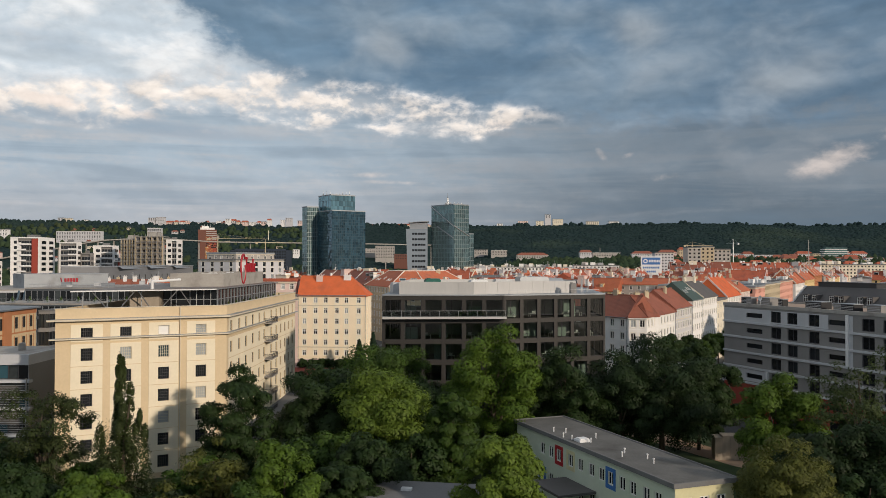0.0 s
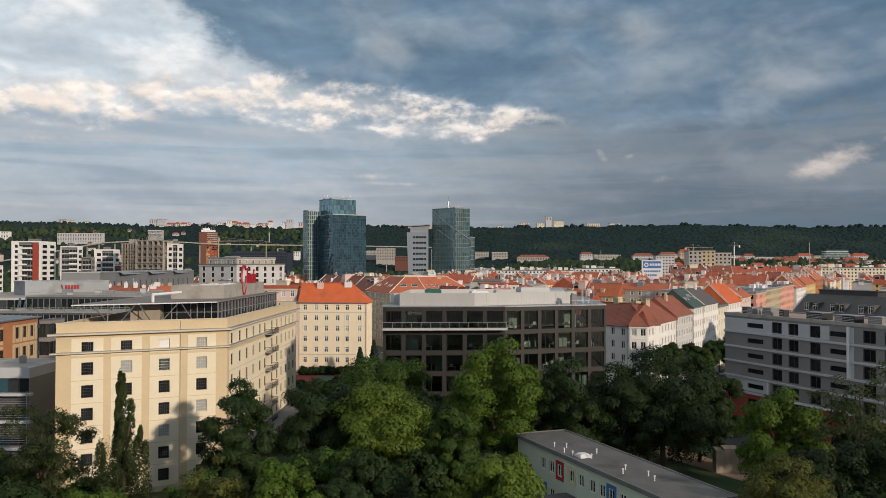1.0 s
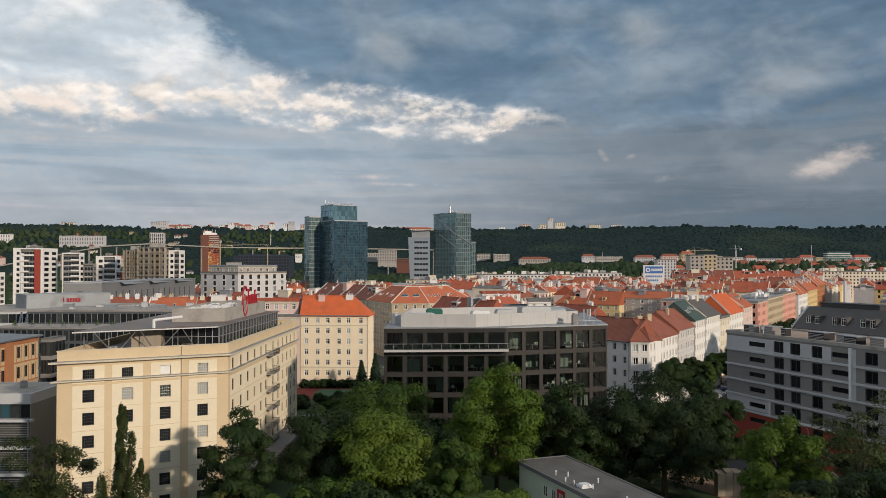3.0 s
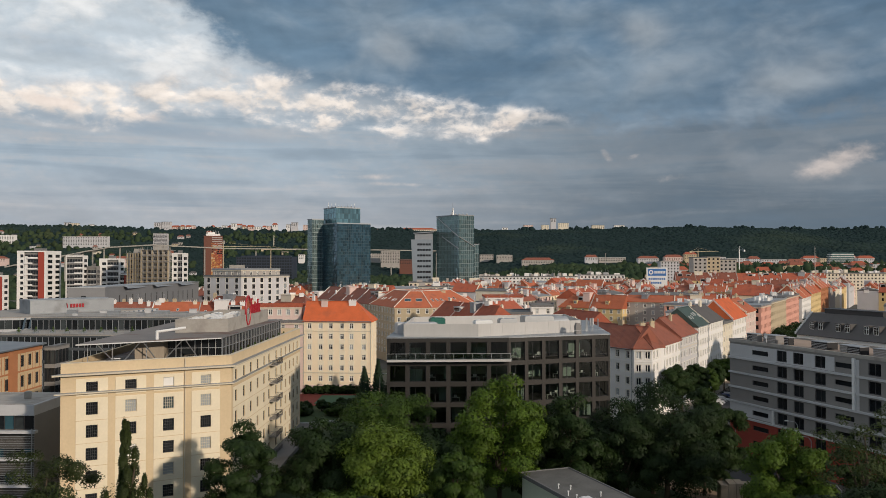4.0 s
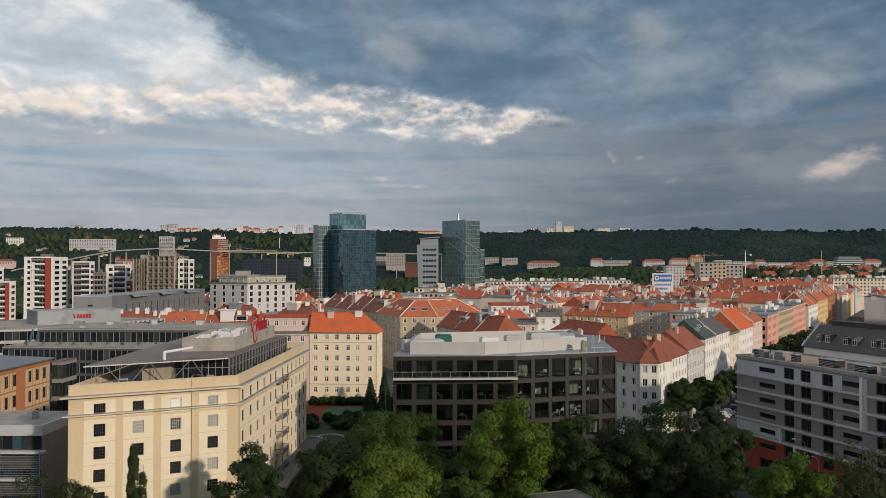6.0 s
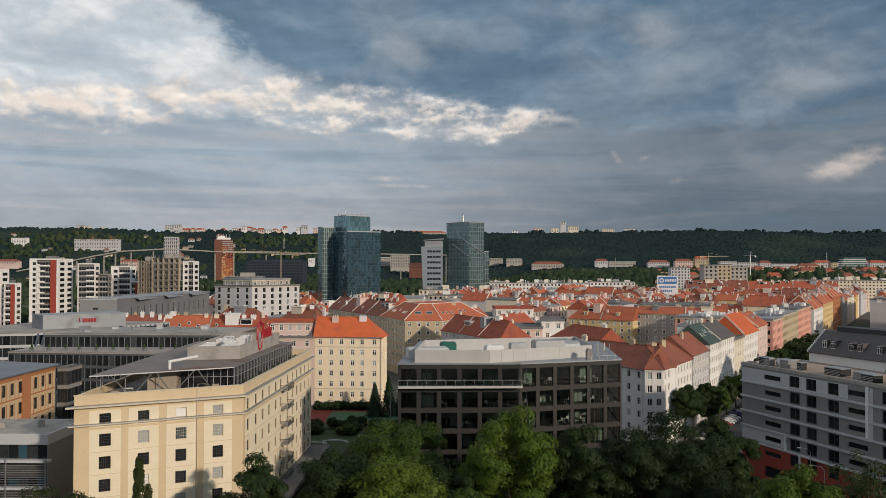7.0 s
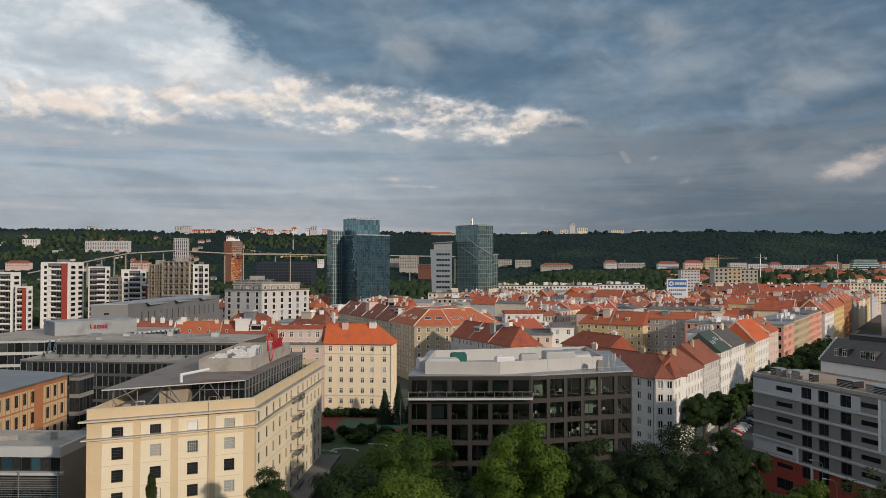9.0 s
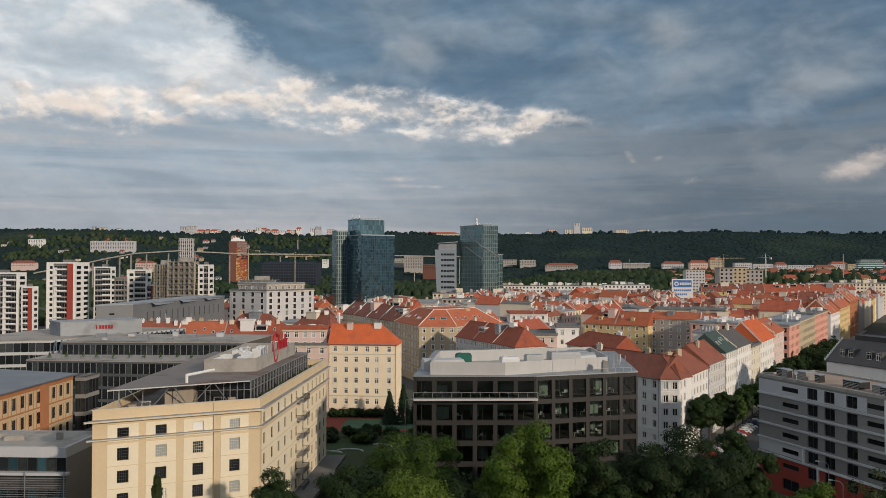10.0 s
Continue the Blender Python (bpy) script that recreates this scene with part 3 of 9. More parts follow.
# ---- foliage helpers ----
def quick_mesh(name, verts, faces, material, smooth=False, normals=None):
    """A mesh from arrays; normals: the direction in which each corner faces."""
    me = bpy.data.meshes.new(name)
    nv, nf = len(verts), len(faces)
    me.vertices.add(nv)
    me.vertices.foreach_set("co", np.ascontiguousarray(verts, dtype=np.float32).ravel())
    k = faces.shape[1]
    me.loops.add(nf * k)
    me.loops.foreach_set("vertex_index", np.ascontiguousarray(faces, dtype=np.int32).ravel())
    me.polygons.add(nf)
    me.polygons.foreach_set("loop_start", np.arange(0, nf * k, k, dtype=np.int32))
    me.materials.append(material)
    if smooth:
        me.polygons.foreach_set("use_smooth", np.ones(nf, dtype=bool))
    me.update(calc_edges=True)
    me.validate()
    if normals is not None:
        me.normals_split_custom_set_from_vertices(np.ascontiguousarray(normals, dtype=np.float32))
    return me


def leaf_quads(rng, centres, outward, size):
    """A leaf spray at each centre, turned mostly outwards: a three-cornered tuft; and the direction in which its corners face."""
    n = len(centres)
    nrm = outward + rng.normal(0, 0.5, (n, 3)) + np.array((0, 0, 0.35))
    nrm /= np.linalg.norm(nrm, axis=1, keepdims=True)
    ref = rng.normal(0, 1, (n, 3))
    a = np.cross(nrm, ref)
    a /= np.linalg.norm(a, axis=1, keepdims=True)
    b = np.cross(nrm, a)
    s = size * rng.uniform(0.6, 1.35, (n, 1))
    v = np.stack((centres - a * s, centres - b * s * 0.75 + nrm * s * 0.1, centres + a * s * 0.8 + b * s * 0.5 - nrm * s * 0.2), 1).reshape(-1, 3)
    soft = outward + 0.6 * nrm + np.array((0, 0, 0.15))
    soft /= np.linalg.norm(soft, axis=1, keepdims=True)
    return v, np.arange(3 * n).reshape(-1, 3), np.repeat(soft, 3, axis=0)


def crown_mesh(rng, r, h, z0, kind, material, dense=1.0, leaf=0.34):
    """A crown of leaf sprays in lobes between the heights z0 and z0 + h."""
    cs, outs = [], []
    zc = z0 + h / 2
    n = {"round": 72, "ragged": 60, "poplar": 60, "fir": 1}[kind]
    lobes = []
    if kind == "fir":
        m = int(2600 * dense)
        f = rng.uniform(0.02, 1, m) ** 0.6
        tier = (np.mod(f * 11, 1.0)) * 0.35 + 0.65
        a = rng.uniform(0, math.tau, m)
        rad = r * f * tier * rng.uniform(0.55, 1.0, m)
        p = np.stack((rad * np.cos(a), rad * np.sin(a), z0 + h * (1 - f) - 0.15 * rad), 1)
        o = np.stack((np.cos(a), np.sin(a), np.full(m, 0.4)), 1)
        v, q, nn = leaf_quads(rng, p, o, leaf * 0.8)
        return quick_mesh("crown", v, q, material, True, nn), [(0, 0, z0 + h * 0.9, 0.3)]
    for i in range(n):
        d = rng.normal(0, 1, 3)
        d /= np.linalg.norm(d)
        if kind == "poplar":
            # upright sprays round a main and two lower leaders
            zz = i / n * 0.97 + rng.uniform(0, 0.03)
            lead = (0.0, 0.0, 1.0) if i % 5 < 3 or zz > 0.8 else (0.62, 0.8, 0.80) if i % 2 else (-0.62, 2.6, 0.66)
            wide = r * max(0.10, 1.0 - 0.90 * abs(zz - 0.25) / 0.75) * rng.uniform(0.45, 1.1)
            a = i * 2.4 + rng.uniform(0, 1.2)
            off = rng.uniform(0.25, 0.95) * (0.55 if lead[0] else 0.8)
            c = np.array((math.cos(a) * wide * off + lead[0] * r * (0.5 + 0.3 * zz), math.sin(a) * wide * off + 0.2 * lead[0] * r, z0 + h * zz * 0.95 * lead[2]))
            lr = max(0.24, wide * rng.uniform(0.20, 0.36)) * np.array((1, 1, rng.uniform(2.4, 4.2)))
        else:
            k = rng.uniform(0.66, 0.92) if i > n // 4 else rng.uniform(0.1, 0.6)
            wob = rng.uniform(0.88, 1.08) if kind == "round" else rng.uniform(0.6, 1.25)
            low = 1.0 if d[2] > 0 else 1.12
            c = np.array((d[0] * r * k * wob * low, d[1] * r * k * wob * low, zc + d[2] * h / 2 * k * wob))
            lr = r * rng.uniform(0.17, 0.30) * np.array((1, 1, 0.74)) * (0.75 if kind == "ragged" else 1.0)
        lobes.append((*c, float(lr[0])))
        m = int((720 if kind != "ragged" else 340) * dense * (0.5 if i <= n // 4 and kind == "round" else 1.0) * (float(lr[0]) / (0.22 * r)) ** 1.5 if kind != "poplar" else 430 * dense)
        e = rng.normal(0, 1, (m, 3))
        e /= np.linalg.norm(e, axis=1, keepdims=True)
        e = e[(e[:, 2] > -0.1) | (rng.uniform(0, 1, m) < 0.28)]
        q = c + e * lr * (1.10 - 0.50 * rng.uniform(0, 1, (len(e), 1)) ** 2) * (1 + 0.16 * np.sin(e[:, :1] * 9 + i) * np.cos(e[:, 1:2] * 8))
        cs.append(q)
        outs.append(e)
    C, O = np.concatenate(cs), np.concatenate(outs)
    whole = (C - np.array((0, 0, zc - 0.15 * h))) / np.array((r, r, h / 2))
    v, q, nn = leaf_quads(rng, C, O + 0.35 * whole, leaf * 0.76)
    return quick_mesh("crown", v, q, material, True, nn), lobes


def trunk_mesh(rng, top, lobes, r0):
    b = MB()
    bends = [Vector((rng.normal(0, 0.04) * top * f, rng.normal(0, 0.04) * top * f, top * f)) for f in (0, 0.3, 0.6, 0.9)]
    bends[0] = Vector((0, 0, -0.2))
    for k in range(3):
        b.tube(bends[k], bends[k + 1], r0 * (1 - 0.28 * k), r0 * (1 - 0.28 * (k + 1)), 8)
    for c in lobes[:14]:
        f = min(0.85, max(0.25, (c[2] - top * 0.3) / top))
        base = bends[1].lerp(bends[2], min(1, max(0, (f - 0.3) / 0.3)))
        end = Vector(c[:3])
        midp = base.lerp(end, 0.5) + Vector((0, 0, 0.25))
        b.tube(base, midp, r0 * 0.34, r0 * 0.22, 6)
        b.tube(midp, end, r0 * 0.22, r0 * 0.07, 5)
    return b.mesh("trunk", "bark")


rnd = random.Random(7)

# ---- ground ----
gm = MB()
gm.face(((-4500, -900, 0), (4500, -900, 0), (4500, 4600, 0), (-4500, 4600, 0)))
single("ground", (gm, "ground"), "bare city ground between the houses", "ground", kind="structure")


def flat_sheet(name, pts, z, material, label, category):
    b = MB()
    b.prism(pts, 0.0, z, 0)
    return single(name, (b, material), label, category, kind="structure")


flat_sheet("lawn", [(-62, 60), (90, 60), (62, 150), (44, 205), (-10, 250), (-60, 240), (-30, 150), (-60, 118)], 0.03, "grass", "mown park grass under the trees", "grass")


# ---- the cream warehouse with the glass penthouse ----
def cream_block():
    A, B, F, G = (-55.1, 119.9), (-33.7, 131.6), (-32.6, 186.0), (-58.5, 186.0)
    top = 25.7
    t = thing("warehouse", "cream rendered former warehouse with cornices and gridded windows", "building", (-44, 150, 0))
    inv = t.matrix_basis.inverted()
    wall = MB()
    rows = [(21.55, 23.25)] + [(21.4 - 3.3 * k - 3.25, 21.4 - 3.3 * k - 1.45) for k in range(6)]
    fx, fl = on_wall(A, B)
    front = [(u, u + 1.58, a, b) for u in (3.38, 8.72, 14.12, 19.66) for a, b in rows]
    wall_face(wall, inv @ fx, fl, 0, top, front, 0.3)
    sx, sl = on_wall(B, F)
    cols = (2.0, 6.8, 11.2, 15.8, 20.6, 24.4, 30.2, 34.6, 38.6, 42.6, 46.4, 50.4)
    side = [(u, u + 1.25, a, b) for u in cols for a, b in rows]
    wall_face(wall, inv @ sx, sl, 0, top, side, 0.3)
    for p, q in ((F, G), (G, A)):
        wx, wl = on_wall(p, q)
        wall_face(wall, inv @ wx, wl, 0, top, [])
    loc = lambda pts: [tuple((inv @ Vector((*p, 0)))[:2]) for p in pts]
    inner = grow(loc([A, B, F, G]), -0.45)
    outer = loc([A, B, F, G])
    for k in range(4):
        j = (k + 1) % 4
        wall.face([(*outer[k], top), (*outer[j], top), (*inner[j], top), (*inner[k], top)])
        wall.face([(*inner[k], top - 1.1), (*inner[k], top), (*inner[j], top), (*inner[j], top - 1.1)][::-1])
    part("wall", (wall, "cream"), t, "cream rendered wall")
    deck = MB()
    deck.prism(inner, 24.2, 24.6)
    part("roof_terrace", (deck, "brown_roof"), t, "brown roof terrace behind a parapet")
    # cornices and parapet cap
    for name, z0, z1, out_by in (("cornice", 23.95, 24.25, 0.75), ("cornice", 21.28, 21.52, 0.55), ("parapet_cap", 25.7, 25.8, 0.08)):
        c = MB()
        o, i2 = grow(outer, out_by), grow(outer, -0.02 if name == "cornice" else -0.5)
        for k in range(3):
            c.hexa([(*o[k], z0), (*o[k + 1], z0), (*i2[k + 1], z0), (*i2[k], z0), (*o[k], z1), (*o[k + 1], z1), (*i2[k + 1], z1), (*i2[k], z1)])
        part(name, (c, "stone"), t, "projecting stone cornice" if name == "cornice" else "")
        if name == "cornice":
            c = MB()
            o = grow(outer, out_by + 0.04)
            for k in range(3):
                c.hexa([(*o[k], z1 - 0.05), (*o[k + 1], z1 - 0.05), (*i2[k + 1], z1 - 0.02), (*i2[k], z1 - 0.02), (*o[k], z1 + 0.0), (*o[k + 1], z1 + 0.0), (*i2[k + 1], z1 + 0.025), (*i2[k], z1 + 0.025)])
            part("flashing", (c, "zinc"), t, "grey sheet metal flashing on the cornice")
    # pale panels round the windows, a little proud
    pf = MB()
    pf.box(-1.35, -0.02, -0.05, 0.02, -0.75, 2.45)
    pf.box(1.60, 2.95, -0.05, 0.02, -0.75, 2.45)
    pf.box(-0.02, 1.60, -0.05, 0.02, -0.75, -0.02)
    pf.box(-0.02, 1.60, -0.05, 0.02, 1.82, 2.45)
    panel = pf.mesh("panel", "cream_pale")
    # the white pane at (2, 0) stands for glare reflected in the glass
    pane_tones = {(2, 0): "blind", (3, 0): "blind_grey", (1, 1): "blind_grey", (3, 1): "blind_grey", (2, 1): "glass_blue", (2, 4): "blind_grey", (3, 3): "blind_grey", (1, 3): "blind"}
    for ci, u in enumerate((3.38, 8.72, 14.12, 19.66)):
        for ri, (a, b) in enumerate(rows):
            put_window(t, inv @ fx, u, a, 1.58, b - a, "fixed" if (ci, ri) == (2, 0) else "grid", "frame_dark" if (ci, ri) not in pane_tones else "frame_cream", pane_tones.get((ci, ri), "glass"), 0.14)
            if ri > 0:
                part("panel", panel, t).matrix_local = inv @ fx @ Matrix.Translation((u, 0, a))
            else:
                ob = part("panel", panel, t)
                ob.matrix_local = inv @ fx @ Matrix.Translation((u, 0, a - 0.05)) @ Matrix.Diagonal((1, 1, 0.78, 1))
    for u in cols:
        for ri, (a, b) in enumerate(rows):
            put_window(t, inv @ sx, u, a, 1.25, b - a, "grid", "frame_dark", "glass", 0.14)
    # pale render in bands along the side, one a storey
    for ri, (a, b) in enumerate(rows):
        pb = MB()
        z0, z1 = (a - 0.02, b + 0.5) if ri == 0 else (a - 0.75, b + 0.62)
        wall_face(pb, inv @ sx @ Matrix.Translation((0.9, -0.04, 0)), sl - 1.6, z0, z1, [(u - 0.9, u + 0.35, a, b) for u in cols], 0.045)
        part("side_panel", (pb, "cream_pale"), t, "band of pale cream render")
    # rainwater pipe on the front
    pipe = MB()
    pipe.tube(inv @ fx @ Vector((17.3, -0.12, 0)), inv @ fx @ Vector((17.3, -0.12, 25.6)), 0.07)
    part("downpipe", (pipe, "stone"), t, "painted rainwater downpipe")
    # balconies on the street side
    bal = MB()
    bal.box(0, 5.0, -1.5, 0.0, 0, 0.18)
    rail = MB()
    for x in (0.03, 5.0 - 0.03):
        rail.box(x - 0.03, x + 0.03, -1.48, -0.02, 1.02, 1.08)
    rail.box(0, 5.0, -1.5, -1.44, 1.02, 1.08)
    for k in range(21):
        rail.box(0.02 + k * 0.248, 0.05 + k * 0.248, -1.48, -1.45, 0.18, 1.04)
    for k in range(7):
        for x in (0.02, 4.97):
            rail.box(x - 0.015, x + 0.015, -1.45 + k * 0.2, -1.42 + k * 0.2, 0.18, 1.04)
    bme, rme = bal.mesh("balcony", "concrete"), rail.mesh("railing", "frame_dark")
    for k in range(6):
        o = part("balcony", bme, t, "small concrete balcony with iron railing")
        o.matrix_local = inv @ sx @ Matrix.Translation((25.0, 0, rows[k][0] - 0.6))
        part("railing", rme, o)
    # loading canopy along the side
    cn = MB()
    cn.obox(inv @ sx, 1, 54, -4.6, -0.02, 4.3, 4.7)
    cn.obox(inv @ sx, 1, 54, -4.6, -4.4, 4.7, 5.0)
    part("canopy", (cn, "felt"), t, "long felted canopy over the loading bays")
    # penthouse
    p = thing("penthouse", "glazed rooftop storey under a thin overhanging grey roof", "penthouse", (-44, 150, 24.6))
    pin = p.matrix_basis.inverted()
    tip, near, far, back = (-54.2, 122.6), (-36.0, 134.2), (-34.9, 178.0), (-55.5, 178.0)
    pl = lambda pts: [tuple((pin @ Vector((*q, 24.6)))[:2]) for q in pts]
    roof = MB()
    rp = pl([tip, near, far, back])
    roof.prism(rp, 3.45, 3.62, 0, True, True, 1)
    part("roof_slab", (roof, "steel", "brown_roof"), p, "thin grey roof slab with a pale edge")
    gl = MB()
    body = [(-47.0, 134.5), (-36.4, 136.2), (-35.3, 177.5), (-55.0, 177.5), (-53.8, 146.0)]
    for k in range(5):
        wx, wl = on_wall(body[k], body[(k + 1) % 5])
        n = max(2, int(wl / 1.9))
        for i in range(n):
            pane = MB()
            pane.face(((0.06, 0, 0.1), (wl / n - 0.06, 0, 0.1), (wl / n - 0.06, 0, 3.4), (0.06, 0, 3.4)))
            o = part("pane", (pane, "glass"), p)
            o.matrix_local = pin @ wx @ Matrix.Translation((i * wl / n, 0.05, 24.6))
            gl.obox(pin @ wx, i * wl / n - 0.06, i * wl / n + 0.06, -0.12, 0.12, 24.6, 28.05)
        gl.obox(pin @ wx, 0, wl, -0.06, 0.1, 26.4, 26.5)
    part("mullions", (gl, "steel"), p, "steel glazing bars")
    core = MB()
    core.prism(pl([(-48.5, 130.5), (-44.6, 132.5), (-44.9, 137), (-48.8, 137)]), 0, 3.4)
    part("core", (core, "timber"), p, "timber-clad core under the roof")
    fx2, fl2 = on_wall(tip, near)
    for u0, u1 in ((3, 6.2), (9.2, 6.8), (9.6, 12.4), (15.6, 13.0), (16.0, 18.8)):
        stb = MB()
        stb.tube(pin @ fx2 @ Vector((u0, 0.5, 28.1)), pin @ fx2 @ Vector((u1, 2.6, 24.6)), 0.09)
        part("strut", (stb, "steel"), p, "raking steel strut")
    for u in (2.0, 5.5, 10.5, 15.0, 19.0, 21.3):
        stb = MB()
        stb.tube(pin @ fx2 @ Vector((u, 2.2, 28.1)), pin @ fx2 @ Vector((u, 2.2, 24.6)), 0.07)
        part("post", (stb, "steel"), p)
    # tables, chairs and planters on the terrace under the roof
    for u, y, k in ((6.5, 5.0, 0), (11.0, 4.2, 1), (14.0, 6.0, 0), (4.2, 3.6, 2), (17.5, 4.0, 1), (19.5, 3.2, 2)):
        tb = MB()
        if k == 2:
            tb.box(-0.6, 0.6, -0.35, 0.35, 0, 0.7)
        else:
            tb.box(-0.7, 0.7, -0.4, 0.4, 0.70, 0.76)
            for lx in (-0.62, 0.56):
                for ly in (-0.34, 0.28):
                    tb.box(lx, lx + 0.06, ly, ly + 0.06, 0, 0.70)
        single("planter" if k == 2 else "terrace_table", (tb, "timber" if k else "white_metal"), "wooden planter on the roof terrace" if k == 2 else "small table on the roof terrace", "planter" if k == 2 else "table", m=fx2 @ Matrix.Translation((u, y, 24.6)))
    # planters with shrubs on the terrace along the side
    for k in range(9):
        pb = MB()
        pb.box(-0.5, 0.5, -0.25, 0.25, 0, 0.55)
        pb.box(-0.44, 0.44, -0.19, 0.19, 0.55, 0.60)
        pt = thing("planter", "long planter with a shrub on the roof terrace", "planter", group="planters on the terrace")
        pt.matrix_basis = sx @ Matrix.Translation((4.5 + k * 4.7, 1.0, 24.6)) @ pose(0, 0, 0, 0, 0, 4 * (k % 3))
        part("box", (pb, "brick_dark" if k % 3 else "timber"), pt)
        cr, _ = crown_mesh(np.random.default_rng(k + 70), 0.55, 1.1, 0.45, "fir", leafs["mid" if k % 2 else "olive"], 0.05, 0.2)
        part("shrub", cr, pt)
    # roof plant enclosure
    e = thing("plant_enclosure", "concrete screen wall round rooftop air handling units", "roof plant", (-44, 158, 28.22))
    ein = e.matrix_basis.inverted()
    wl = MB()
    ring = [(-46.5, 143.5), (-37.9, 145.5), (-37.2, 174.0), (-47.5, 174.0)]
    for k in range(4):
        wx, n = on_wall(ring[k], ring[(k + 1) % 4])
        wl.obox(ein @ wx, 0, n, 0, 0.3, 28.22, 30.5)
    part("screen_wall", (wl, "concrete"), e)
    for k in range(10):
        b = MB()
        b.box(-0.9, 0.9, -1.1, 1.1, 0, 1.9)
        b.tube((-0.3, 0, 1.9), (-0.3, 0, 2.0), 0.35, n=10)
        b.tube((0.45, 0.4, 1.9), (0.45, 0.4, 2.0), 0.3, n=10)
        o = part("air_handler", (b, "white_metal"), e, "white air handling unit")
        o.matrix_local = Matrix.Translation((rnd.uniform(-2.2, 4.8), -12.5 + k * 2.75, 0.1))
    d = MB()
    d.tube((-45.2, 131.0, 28.2), (-45.2, 131.0, 29.5), 0.24, n=10)
    d.tube((-45.3, 131.0, 29.4), (-42.6, 136.6, 29.6), 0.22, n=10)
    single("roof_duct", (d, "white_metal"), "white bent ventilation duct on the roof", "duct")
    sg = thing("rooftop_sign", "red rooftop sign of curved strokes on a steel frame", "sign", (-37.6, 158.5, 28.3), turn=88)
    ring_b = MB()
    def rim(k, j):
        """A point of the bent tube: k along it, j round it."""
        a, c, r = (0.12 + 0.92 * k / 30) * math.tau, j * math.tau / 6, 0.2
        return ((1.6 + r * math.cos(c)) * math.cos(a), r * math.sin(c), 2.9 + (2.7 + r * math.cos(c)) * math.sin(a))
    for k in range(30):
        for j in range(6):
            ring_b.face([rim(k, j), rim(k + 1, j), rim(k + 1, j + 1), rim(k, j + 1)])
    part("emblem", welded(ring_b.mesh("emblem", "sign_red")), sg)
    x = 2.2
    for k, h in enumerate((2.9, 1.7, 1.8, 1.8, 2.6, 1.7)):
        lb = MB()
        lb.box(x, x + 0.28, -0.12, 0.12, 2.2, 2.2 + h)
        lb.box(x + 0.28, x + 0.85, -0.12, 0.12, 2.2 + h - 0.3, 2.2 + h)
        lb.box(x + 0.28, x + 0.85, -0.12, 0.12, 2.2, 2.45)
        part("letter_bar", (lb, "sign_red"), sg)
        x += 1.15
    fr = MB()
    for x in (-1.2, 1.2, 3.2, 5.4, 7.6, 9.0):
        fr.tube((x, 0.25, 0), (x, 0.25, 3.0), 0.06, n=6)
    fr.tube((-1.2, 0.25, 2.3), (9, 0.25, 2.3), 0.06, n=6)
    part("frame", (fr, "steel"), sg)


cream_block()


